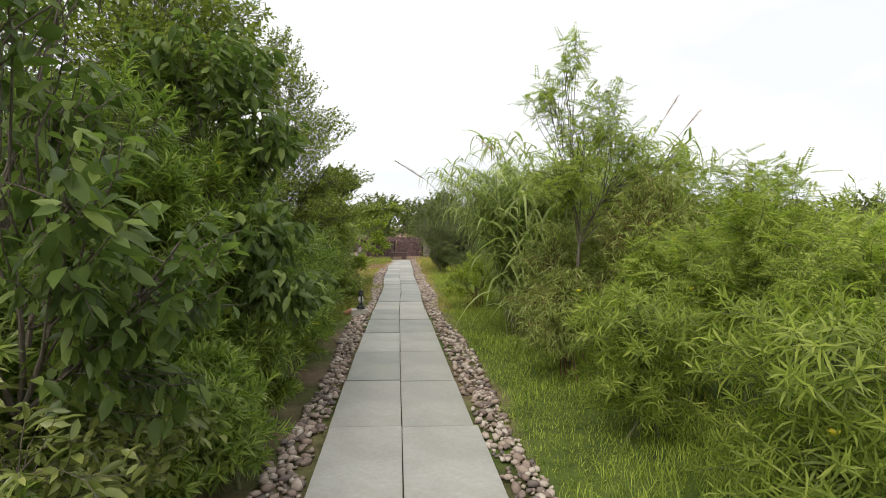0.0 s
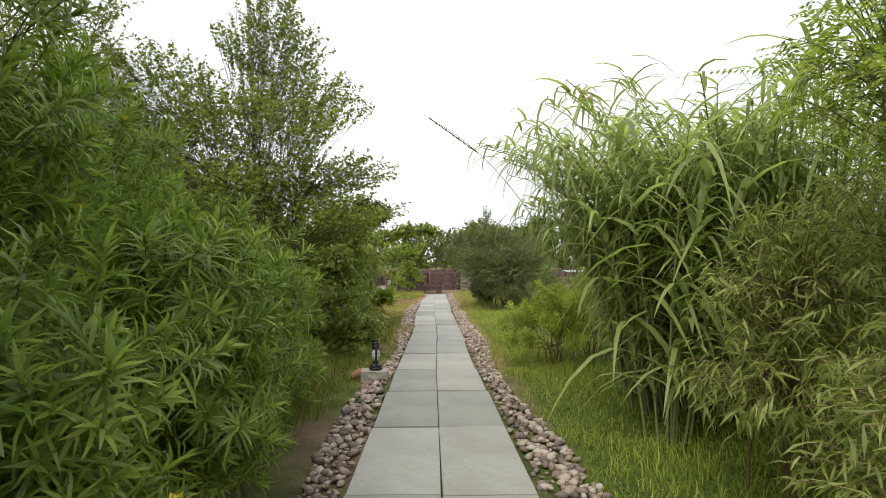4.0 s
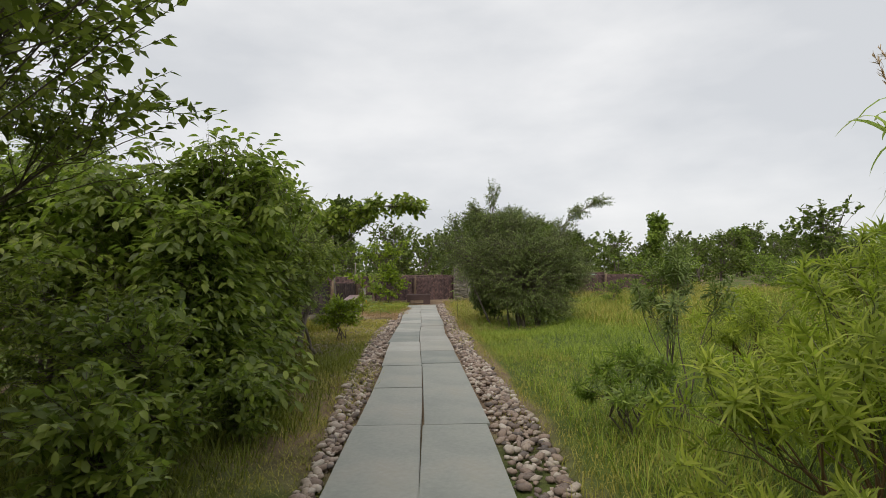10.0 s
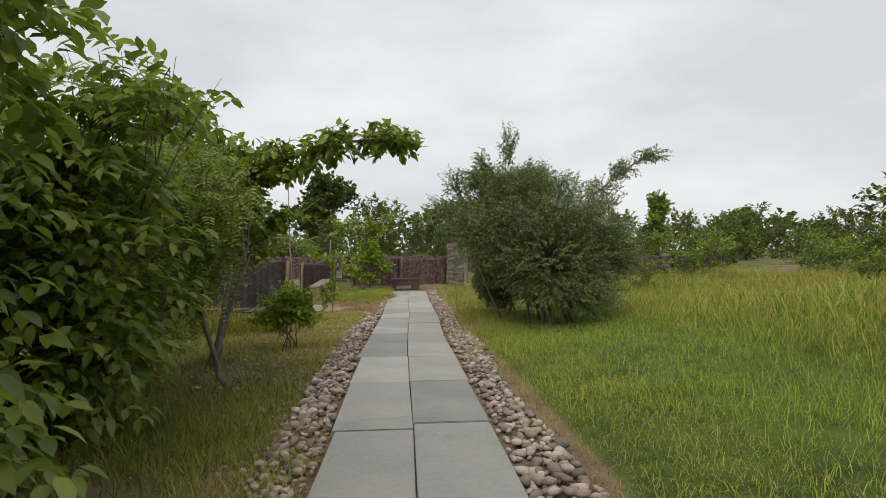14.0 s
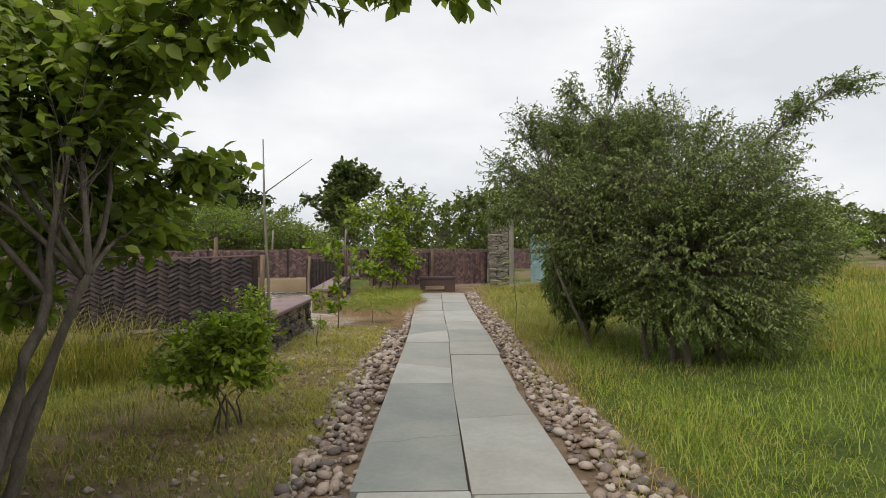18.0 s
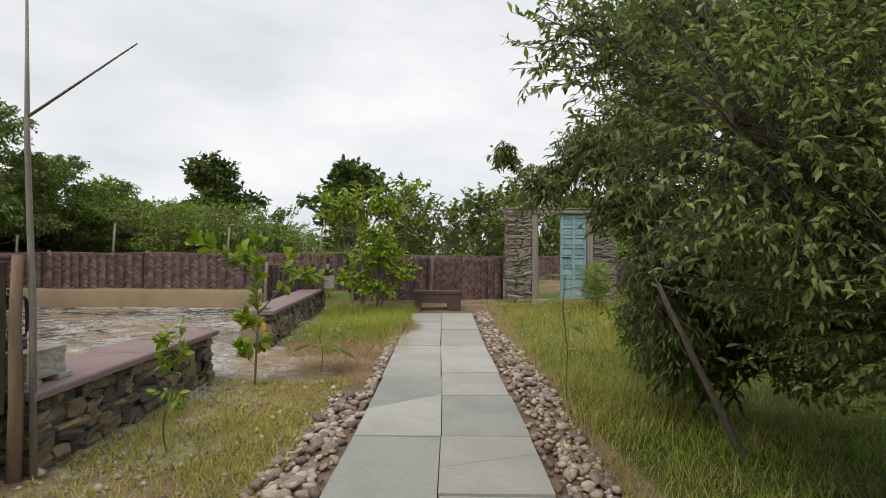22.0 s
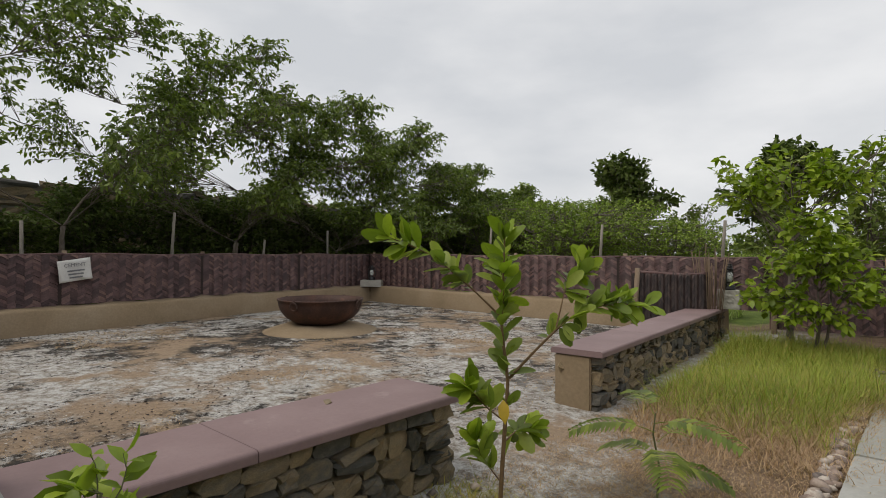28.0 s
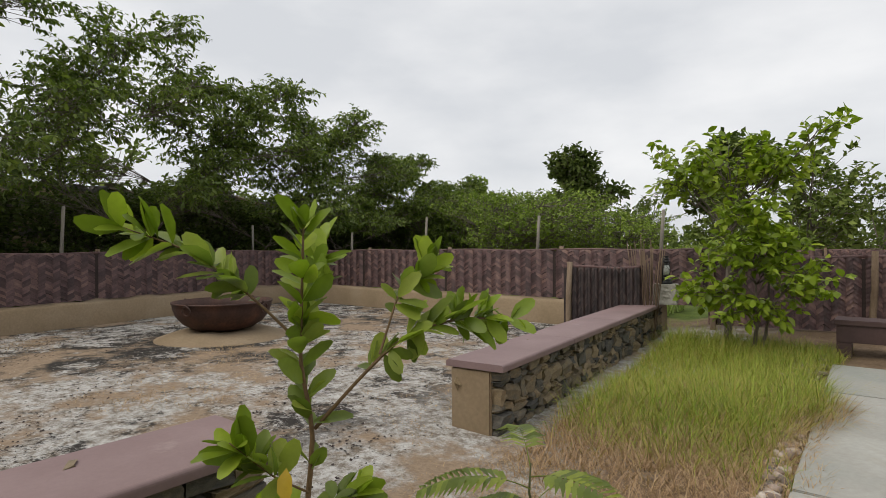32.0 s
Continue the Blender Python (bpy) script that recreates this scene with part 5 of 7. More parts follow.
def pebbles():
    rng = np.random.default_rng(31)
    ms, near_ms = [pebble_mesh(i) for i in range(9)], [pebble_mesh(i, 1) for i in range(9)]
    for m_ in near_ms:
        m_.materials.append(M["pebble"])
    tv = [np.array([v.co[:] for v in m_.vertices]) for m_ in ms]
    tf = [np.array([p.vertices[:] for p in m_.polygons]) for m_ in ms]
    P = []
    for side in (-1, 1):
        for y in np.arange(-1, 34, 0.06):
            w = float(np.interp(y, [0, 8, 11, 14, 18, 20, 22, 34], [0.22, 0.3, 0.26, 0.16, 0.3, 0.42, 0.4, 0.34] if side < 0 else [0.3, 0.34, 0.3, 0.32, 0.42, 0.3, 0.42, 0.34])) + 0.06 * math.sin(y * 0.9 + side)
            if side < 0 and 27.5 < y < 32.5:
                w *= 0.25
            k = 8 if w > 0.3 else 6
            for _ in range(k):
                P.append((side, y + rng.uniform(-0.03, 0.03), float(half_left(y) if side < 0 else half_right(y)) + 0.035 + w * rng.random() ** 0.8))
    bed = thing("pebble_border", pose(0, 0, 0), "loose rounded river pebbles along both edges of the path", "pebbles", kind="structure")
    acc = Acc()
    single = 0
    for side, y, off in P:
        x = float(cx(y)) + side * off
        d = float(0.042 + 0.07 * rng.random() ** 1.8)
        m = pose(x, y, gz(x, y) + d * 0.13 + 0.03 * rng.random(), *(rng.normal(0, 14, 2)), rng.random() * 360) @ Matrix.Diagonal((d, d, d * rng.uniform(0.8, 1.2), 1))
        k = int(rng.integers(0, 9))
        if 24.6 < y < 28.4 and single < 300:
            part("pebble", near_ms[k], None, bed, at=m)
            single += 1
        else:
            R = np.array(m)
            acc.add(tv[k] @ R[:3, :3].T + R[:3, 3], tf[k])
    part("pebbles", acc.mesh("pebbles", True), M["pebbles"], bed, kind="stuff")


pebbles()


# ---- plants along the first stretch ----
def at(x, y):
    return (x, y, gz(x, y))


BROADLAB = "dense shrub tree with large drooping dark green leaves"
plant("broadleaf_tree", at(-2.1, 2.5), [(1.05, 0.1, 1.45, 0.42, 0.5, 0.45), (0.95, -0.5, 1.7, 0.4, 0.4, 0.4), (0.8, 0.15, 1.0, 0.5, 0.6, 0.35), (0.55, 0.2, 2.2, 0.55, 0.6, 0.45), (-0.4, 0, 1.8, 0.7, 0.8, 0.7), (0.6, -0.6, 2.5, 0.5, 0.6, 0.5), (0.1, 0.4, 3.3, 0.8, 0.8, 0.5)], BROADLAB, "tree", 11, "l_dark",
      330, 11, 0.13, 0.055, BROAD, 1, 0.032, 0.1, 0.45, 0.75, 0.006, 0.5)
plant("leathery_shrub", at(-1.45, 2.3), [(0.1, -0.3, 0.75, 0.5, 0.5, 0.28), (0.15, 0.4, 0.6, 0.45, 0.5, 0.25), (0.0, 0.0, 0.35, 0.55, 0.7, 0.25), (-0.4, 0.1, 0.9, 0.45, 0.5, 0.3)], "sprawling low shrub with oval leathery olive leaves", "shrub", 13, "l_leather",
      190, 11, 0.105, 0.04, BROAD, 5, 0.012, 0.15, 0.45, 0.1, 0.004, 0.4, 0.3)
plant("small_leaved_tree", at(-2.9, 6.8), [(0.9, -0.2, 3.6, 0.9, 1.0, 0.6), (0.3, 0.5, 4.4, 1.1, 1.1, 0.7), (-0.5, -0.8, 3.6, 1.2, 1.2, 0.8), (0.5, -1.2, 4.0, 0.9, 0.9, 0.6), (-0.2, 0.2, 5.3, 1.0, 1.0, 0.7), (0.7, -1.8, 3.2, 0.7, 0.8, 0.5)], "tall slim tree of small dull leaves above the oleanders", "tree", 24, "l_fine",
      1300, 15, 0.07, 0.042, KITE, 1, 0.05, 0.05, 0.6, 0.2, 0.003, 0.5, 0.0, limb_r=0.28)
plant("broadleaf_tree", at(-1.9, 5.0), [(1.05, -0.5, 1.25, 0.35, 0.45, 0.3), (0.75, -0.3, 1.7, 0.45, 0.5, 0.35), (0.7, 0.0, 2.6, 0.4, 0.5, 0.35), (0.1, 0.1, 3.2, 0.75, 0.85, 0.45), (-0.4, 0.3, 2.2, 0.7, 0.8, 0.5)], "shrub tree with large drooping mid-green leaves over the path", "tree", 12, "l_dark",
      430, 11, 0.15, 0.062, BROAD, 1, 0.03, 0.1, 0.45, 0.8, 0.003, 0.45, limb_r=0.35)
OLE = "oleander shrub with whorls of narrow green leaves"
for i, (x, y, h, w) in enumerate(((-1.35, 1.7, 0.75, 0.5), (-1.2, 3.4, 0.85, 0.5), (-1.3, 5.7, 1.5, 0.62), (-1.35, 6.9, 1.8, 0.66), (-1.5, 8.1, 1.8, 0.68), (-2.5, 6.6, 2.7, 1.0), (-3.3, 5.0, 2.9, 1.1), (-3.3, 9.0, 2.6, 1.2), (-1.3, 0.5, 0.75, 0.5), (-3.0, 10.9, 2.4, 0.9), (-2.6, 3.6, 2.6, 0.9), (-1.8, 4.0, 2.2, 0.7), (-1.4, 3.7, 1.0, 0.5), (-1.3, 4.6, 1.0, 0.5), (-2.0, 2.9, 1.5, 0.6), (-2.0, 6.2, 3.0, 0.85), (-2.6, 8.0, 3.0, 0.9), (-1.75, 9.3, 1.5, 0.62), (-2.1, 10.3, 1.7, 0.75), (-1.45, 2.9, 0.6, 0.4), (-1.5, 7.5, 0.8, 0.5), (-1.7, 4.9, 2.5, 0.6), (-2.0, 3.9, 2.9, 0.65))):
    plant("oleander_shrub", at(x, y), [(0, 0, h * 0.72, w, w, h * 0.32), (0.1, 0.1, h * 0.38, w * 0.85, w * 0.85, h * 0.3)], OLE, "shrub", 100 + i, "l_ole", int(66 + 62 * h), 36, 0.155, 0.013, STIFF, 5, 0.014, 0.12, 0.5, 0.0,
          0.004, 0.34, 0.1, "stem", "whorl", 0.6, "oleanders on the shaded side", 3)
plant("small_leaved_tree", at(-3.3, 14.0), [(1.75, -0.9, 2.15, 0.6, 0.6, 0.28), (1.25, -0.8, 2.75, 0.7, 0.7, 0.35), (0.9, -1.6, 2.0, 1.1, 1.0, 0.3), (-0.4, -1.2, 2.0, 1.2, 1.2, 0.5), (-1.2, -0.6, 1.4, 1.1, 1.2, 0.6), (-1.6, -2.0, 3.4, 1.5, 1.2, 0.5), (1.9, -2.2, 2.35, 1.1, 0.9, 0.32), (1.5, -1.5, 3.0, 1.4, 1.2, 0.4), (0.6, -2.0, 3.7, 1.5, 1.3, 0.5), (1.1, -0.6, 4.4, 1.3, 1.3, 0.5), (-0.6, -0.9, 2.9, 1.7, 1.7, 0.6), (0.5, -0.6, 5.3, 1.1, 1.1, 0.6),
                                           (0.4, -0.7, 6.1, 0.7, 0.7, 0.6), (-1.2, -1.6, 4.3, 1.5, 1.5, 0.7), (-1.6, 0.6, 2.4, 1.4, 1.4, 0.7), (0.2, -2.6, 2.7, 1.4, 1.0, 0.5)], "open-crowned tree with layered branches of small dull leaves", "tree", 21, "l_fine",
      3500, 17, 0.068, 0.042, KITE, 1, 0.042, 0.05, 0.55, 0.15, 0.0032, 0.55, 0.0, limb_r=0.3)
plant("small_leaved_tree", at(-5.2, 10.5), [(0.6, -0.4, 2.6, 1.5, 1.6, 0.9), (0, 0.2, 3.8, 1.6, 1.6, 0.9), (-0.8, 0.6, 2.6, 1.5, 1.5, 1.0), (0.4, 0.4, 4.9, 1.1, 1.1, 0.8)], "tree with dense small dull leaves behind the oleanders", "tree", 22, "l_fine", 1000, 15, 0.065, 0.042, KITE, 1, 0.075, 0.05, 0.5, 0.15, 0.005, 0.7, 0.0)
plant("small_leaved_tree", at(-5.0, 4.0), [(0.4, 0, 2.6, 1.5, 1.8, 1.1), (0, 0.4, 4.0, 1.6, 1.8, 1.1), (-0.8, -1.0, 2.8, 1.5, 1.5, 1.2)], "tree with dense small dull leaves behind the shrubs", "tree", 23, "l_fine", 900, 15, 0.07, 0.045, KITE, 1, 0.075, 0.05, 0.5, 0.15, 0.005, 0.7, 0.0)

YOL = "yellow oleander shrub with fine whorled yellow-green leaves"
for i, (x, y, h, w) in enumerate(((2.15, 2.5, 1.4, 0.75), (1.95, 4.2, 1.3, 0.7), (3.4, 3.6, 1.9, 1.0), (2.9, 5.4, 1.8, 0.9), (4.8, 5.4, 2.2, 1.2), (3.4, 1.0, 1.5, 0.9), (3.0, 13.0, 1.75, 0.75), (3.7, 14.3, 1.6, 0.8), (4.7, 12.6, 2.2, 1.1))):
    plant("yellow_oleander", at(x, y), [(0, 0, h * 0.72, w, w, h * 0.3), (0, 0, h * 0.33, w * 0.92, w * 0.92, h * 0.28)], YOL, "shrub", 200 + i, "l_oley", int(110 + 95 * h), 22, 0.14, 0.0115, NARROW, 7, 0.011, 0.08, 0.6, 0.12,
          0.004, 0.36, 0.15, "stem", "whorl", 0.5, "yellow oleanders on the open side", 4)
def airy(name, x, y, tips, label, seed, leaf, n, ln, wd, stems, fl=0, bark="redstem"):
    """A fan of bare shoots from one foot, each ending in a plume of narrow leaves."""
    return plant(name, at(x, y), tips, label, "shrub", seed, leaf, n, 26, ln, wd, NARROW, stems, 0.008, 0.06, 0.35, 0.1, 0.0035, 0.26, 0.1, bark, "whorl", 0.3, "", fl, 7, (), 0.8)


def fan(seed, n, h, w):
    """Plumes round a dome: (x, y, z, rx, ry, rz)."""
    rg = random.Random(seed)
    out = []
    for k in range(n):
        a, u = k * 2.4, ((k + 0.5) / n) ** 0.6
        out.append((w * u * math.cos(a), w * u * math.sin(a), h * (1.0 - 0.55 * u * u) * rg.uniform(0.72, 1.0), 0.2 * w + 0.05, 0.2 * w + 0.05, 0.16 * h))
    return out


airy("yellow_oleander", 1.72, 12.45, fan(1, 26, 1.2, 0.78), "airy yellow-green oleander with red-brown shoots by the path", 220, "l_oleb", 240, 0.12, 0.0115, 14, 3)
airy("yellow_oleander", 2.55, 13.3, fan(2, 24, 1.4, 0.8), "airy yellow-green oleander with tall loose shoots", 221, "l_oleb", 160, 0.12, 0.0115, 13, 4)
airy("yellow_oleander", 3.3, 15.9, fan(6, 18, 1.0, 0.65), "low yellow-green oleander in the meadow grass", 225, "l_oleb", 140, 0.12, 0.01, 9)
airy("oleander_shrub", 2.1, 15.0, [(0.36 * math.cos(k * 2.4) * u, 0.36 * math.sin(k * 2.4) * u, 1.36 - 0.3 * u * u, 0.13, 0.13, 0.17) for k, u in enumerate((0.1, 0.4, 0.6, 0.75, 0.9, 1.0, 1.1, 1.15))], "many-stemmed grey-green oleander, leafy at the top only", 223, "l_bush", 60, 0.12, 0.013, 7, 0, "bark")
airy("oleander_shrub", 1.55, 14.6, fan(5, 11, 0.68, 0.36), "small dark grey-green oleander in the grass", 224, "l_ole", 75, 0.11, 0.013, 7, 0, "bark")
BAM = "drooping shrub with narrow bamboo-like leaves on brown twigs"
for i, (x, y, h, w) in enumerate(((1.85, 6.1, 1.2, 0.6), (2.1, 7.3, 1.7, 0.75), (3.1, 7.8, 2.2, 0.9), (2.9, 6.2, 2.3, 0.85))):
    plant("drooping_shrub", at(x, y), [(0, 0, h * 0.75, w, w, h * 0.28), (-0.15, -0.1, h * 0.45, w * 0.95, w * 0.95, h * 0.25), (0.1, 0.1, h * 0.98, w * 0.6, w * 0.6, h * 0.14)], BAM, "shrub", 240 + i, "l_bamboo", int(130 + 150 * h), 12, 0.13, 0.0145, WILLOW, 8, 0.009, 0.14, 0.5, 0.45,
          0.0035, 0.42, 0.15, "redstem", group="drooping shrubs by the path")
plant("feathery_tree", at(2.0, 6.5), [(0.1, 0.0, 3.9, 0.22, 0.22, 0.4), (-0.15, 0.1, 3.3, 0.4, 0.4, 0.4), (0.3, 0.1, 2.9, 0.55, 0.5, 0.4), (0.9, 0.2, 2.7, 0.45, 0.45, 0.35), (-0.1, -0.1, 2.3, 0.6, 0.6, 0.4), (1.0, 0.4, 2.1, 0.8, 0.7, 0.5), (0.5, 0.1, 3.35, 0.35, 0.35, 0.3), (1.5, 0.3, 2.5, 0.5, 0.5, 0.35)], "slender tall tree with light feathery pinnate leaves", "tree", 31, "l_oley",
      380, 5, 0.2, 0.04, KITE, 2, 0.02, 0.06, 0.5, 0.25, 0.004, 0.4, 0.15, style="pinnate", limb_r=0.4)
FEA = "feathery shrub with yellow-green fern-like sprays"
for i, (x, y, h, w) in enumerate(((2.9, 3.0, 1.7, 0.7), (3.3, 4.6, 2.1, 0.8), (2.5, 4.9, 1.6, 0.6), (4.3, 3.2, 2.0, 0.9), (4.4, 6.4, 2.5, 1.0), (4.6, 8.3, 2.7, 1.0))):
    plant("feathery_shrub", at(x, y), [(0, 0, h * 0.78, w * 0.8, w * 0.8, h * 0.2), (0.15, 0.1, h * 0.5, w, w, h * 0.25), (-0.2, 0, h * 0.98, w * 0.35, w * 0.35, h * 0.12), (0.35, 0.2, h * 1.0, w * 0.3, w * 0.3, h * 0.12)], FEA, "shrub", 260 + i, "l_oley", int(60 + 60 * h), 5, 0.24, 0.045, KITE, 5, 0.012, 0.12, 0.5, 0.2,
          0.004, 0.45, 0.2, "stem", "pinnate", group="feathery shrubs", pairs=11)
REED = "tall giant reed clump with arching strap leaves"
reed_clump(at(2.7, 9.8), 0.75, 310, 3.2, 41, REED, (-0.17, -0.02), 0.38, 0.5, 0)
reed_clump(at(3.5, 9.9), 0.9, 120, 3.7, 42, REED, (-0.06, 0.0), 0.5, 0.3, 4)
reed_clump(at(1.85, 8.7), 0.2, 9, 2.9, 44, "few stout reed canes with broad strap leaves", (-0.02, -0.03), 0.72, 0.0, 0)
plume = thing("reed_plume", Matrix.Translation(at(1.9, 10.3)), "long reed stalk with a seed head leaning over the path", "reeds")
pl_ = bezier(np.array([(0.0, 0.0, 0.3)]), np.array([(-0.85, 0.1, 2.55)]), np.array([(-1.98, -0.8, 2.93)]), np.linspace(0, 1, 14))
V_, q_, c_ = tubes(pl_, np.linspace(0.007, 0.002, 14)[None], 5)
part("stalk", mesh_np("stalk", V_, [q_], True), M["cane"], plume)
rg_ = np.random.default_rng(3)
pa_ = Acc()
pp_ = pl_[0, -1] - (pl_[0, -1] - pl_[0, -4]) * rg_.random((220, 1)) ** 1.3
leaves(pa_, WILLOW, pp_, unit(pl_[0, -1] - pl_[0, -4]) + 0.12 * rg_.normal(size=(220, 3)), rg_.normal(size=(220, 3)), 0.07, 0.004)
part("seed_head", pa_.mesh("seed_head"), M["grass_dry"], plume, "brown seed head", kind="stuff")
reed_clump(at(3.9, 13.9), 0.3, 12, 2.5, 45, REED, (0.03, 0.0), 0.45)
reed_clump(at(5.4, 14.2), 0.8, 40, 2.6, 43, REED, (0.05, 0.0), 0.5)

# ---- plants of the middle stretch ----
PIN = "leafy small tree with bright green pinnate leaves"
plant("pinnate_bush", at(-2.45, 16.4), [(0.1, 0.0, 2.85, 0.2, 0.2, 0.22), (0.65, 0.2, 2.6, 0.2, 0.2, 0.22), (-0.5, 0.1, 2.75, 0.22, 0.22, 0.25), (0.75, 0.1, 2.2, 0.5, 0.5, 0.35), (0.2, 0.3, 2.7, 0.6, 0.6, 0.3), (0.45, 0, 0.6, 0.65, 0.8, 0.5), (0.2, 0, 1.2, 0.7, 0.8, 0.6), (-0.1, 0.1, 1.75, 0.85, 0.9, 0.6), (-0.2, 0.5, 2.35, 0.75, 0.7, 0.45), (-0.9, -0.2, 1.3, 0.8, 0.9, 0.8), (-0.9, 0.2, 2.2, 0.8, 0.8, 0.6)], PIN, "tree", 51, "l_pinnate",
      560, 3, 0.3, 0.125, BROAD, 3, 0.025, 0.15, 0.4, 0.45, 0.005, 0.55, style="pinnate", pairs=3)
plant("pinnate_bush", at(-2.75, 18.3), [(1.0, 0, 2.55, 0.4, 0.4, 0.28), (0.5, 0.1, 2.45, 0.5, 0.5, 0.35), (0.3, 0, 0.55, 0.7, 0.8, 0.45), (0.45, 0, 1.2, 0.75, 0.8, 0.6), (0.1, 0.1, 1.9, 0.9, 0.9, 0.6), (-0.7, 0.3, 2.0, 0.8, 0.8, 0.7), (-0.8, -0.2, 1.1, 0.8, 0.9, 0.7)], PIN, "tree", 52, "l_pinnate", 480, 3, 0.3, 0.12, BROAD, 2, 0.03, 0.12, 0.4, 0.45, 0.005, 0.55, style="pinnate", pairs=3)
plant("pinnate_bush", at(-2.05, 15.6), [(0.5, 0, 0.38, 0.33, 0.45, 0.28), (0.1, 0, 0.55, 0.5, 0.6, 0.45), (-0.1, 0, 1.2, 0.5, 0.6, 0.45), (-0.2, 0.1, 1.8, 0.45, 0.5, 0.35)], PIN, "tree", 58, "l_pinnate", 230, 3, 0.28, 0.12, BROAD, 3, 0.02, 0.1, 0.4, 0.45, 0.004, 0.45, style="pinnate", pairs=3)
plant("pinnate_bush", at(-4.6, 17.2), [(0.3, 0, 1.5, 1.0, 1.2, 0.9), (0, 0.4, 2.5, 1.0, 1.1, 0.7), (-0.8, 0, 2.0, 1.0, 1.1, 1.0)], PIN, "tree", 53, "l_pinnate", 520, 3, 0.3, 0.12, BROAD, 2, 0.035, 0.12, 0.4, 0.45, 0.005, 0.6, style="pinnate", pairs=3)
plant("feathery_acacia", at(-1.78, 19.8), [(-0.7, -0.1, 0.9, 0.4, 0.45, 0.3), (-1.3, -0.2, 2.3, 0.6, 0.6, 0.4), (-0.25, 0.0, 1.5, 0.4, 0.45, 0.4), (-0.35, 0.1, 2.0, 0.65, 0.7, 0.4), (-0.9, 0.0, 1.5, 0.7, 0.8, 0.6), (-0.7, 0.5, 2.4, 0.7, 0.8, 0.4), (-1.4, 0.5, 1.9, 0.8, 0.8, 0.6)], "slim acacia with drooping feathery foliage", "tree", 54, "l_pinnate",
      320, 5, 0.34, 0.066, KITE, 1, 0.032, 0.06, 0.5, 0.9, 0.005, 0.55, 0.0, style="pinnate")
plant("round_leaved_tree", at(-2.4, 21.0), [(-0.1, 1.1, 2.15, 0.5, 0.45, 0.32), (0.73, 0.4, 2.48, 0.52, 0.45, 0.32), (1.4, 0.2, 2.66, 0.5, 0.42, 0.3), (2.1, 0.1, 2.66, 0.5, 0.4, 0.26), (0.1, 1.1, 1.65, 0.5, 0.5, 0.3), (0.62, 1.2, 1.78, 0.32, 0.35, 0.2), (-0.45, 1.1, 1.3, 0.45, 0.5, 0.26), (-0.35, 1.0, 2.75, 0.6, 0.6, 0.35), (-1.2, 0.9, 2.2, 0.7, 0.7, 0.5), (-0.9, 0.6, 3.2, 0.8, 0.8, 0.45), (-0.5, 0.3, 1.75, 0.55, 0.5, 0.35), (0.0, 0.7, 2.05, 0.6, 0.55, 0.4), (0.2, 0.7, 2.45, 0.55, 0.5, 0.35), (-0.6, 0.3, 2.45, 0.65, 0.6, 0.4), (0.2, 1.0, 1.4, 0.4, 0.4, 0.26), (-0.5, 0.8, 0.95, 0.4, 0.4, 0.22)],
      "tree with big round leathery leaves and a branch over the path", "tree", 55, "l_bright", 1080, 9, 0.125, 0.08, BROAD, 3, 0.034, 0.06, 0.5, 0.25, 0.005, 0.45, 0.1, "bark", par=((1, 0), (2, 1), (3, 2), (5, 4)), limb_r=0.55)
plant("lime_shrub", at(-1.85, 22.4), [(0, 0, 0.66, 0.5, 0.48, 0.3), (-0.25, 0.1, 0.45, 0.5, 0.45, 0.25), (0.2, 0, 0.8, 0.3, 0.3, 0.16), (0.35, -0.1, 0.45, 0.3, 0.3, 0.18)], "knee-high shrub with bright lime-green leaves beside the path", "shrub", 56, "l_lime", 230, 14, 0.07, 0.034, BROAD, 6, 0.009, 0.08, 0.5, 0.0, 0.003, 0.3)
plant("lime_shrub", at(-2.25, 24.2), [(0, 0, 0.7, 0.32, 0.32, 0.35), (0, 0, 0.35, 0.28, 0.28, 0.25)], "knee-high shrub with bright lime-green leaves by the stake", "shrub", 57, "l_lime", 80, 14, 0.06, 0.034, BROAD, 4, 0.01, 0.05, 0.5, 0.1, 0.003, 0.3)

BUSHL = "many-stemmed rounded bush tree with small grey-green leaves"
plant("bush_tree", at(2.65, 24.8), [(0, 0, 1.25, 1.7, 1.5, 0.95), (-0.1, 0.1, 2.05, 1.6, 1.4, 0.65), (-1.5, -0.1, 1.8, 0.8, 0.7, 0.85), (1.15, 0.1, 1.45, 0.85, 0.95, 0.8), (-1.0, 0.1, 2.75, 0.6, 0.5, 0.45), (-0.85, 0.1, 3.5, 0.26, 0.26, 0.5), (-1.35, 0.1, 3.1, 0.3, 0.3, 0.35), (-0.35, 0.1, 2.95, 0.4, 0.4, 0.35), (-2.2, -0.1, 2.2, 0.35, 0.3, 0.4), (-1.9, 0, 2.75, 0.35, 0.3, 0.35), (1.0, 0.2, 2.55, 0.6, 0.5, 0.4), (1.55, 0.3, 3.0, 0.4, 0.38, 0.28), (2.15, 0.3, 3.3, 0.42, 0.34, 0.22), (0.3, 0.2, 2.7, 0.5, 0.5, 0.35), (0.2, -0.3, 0.6, 1.35, 1.1, 0.42), (0.5, -0.3, 0.35, 0.8, 0.8, 0.28)],
      BUSHL, "tree", 61, "l_bush", 5600, 15, 0.057, 0.0195, WILLOW, 9, 0.03, 0.25, 0.4, 0.35, 0.0035, 0.5, par=((5, 4), (6, 4), (8, 2), (9, 2), (11, 10), (12, 11)))
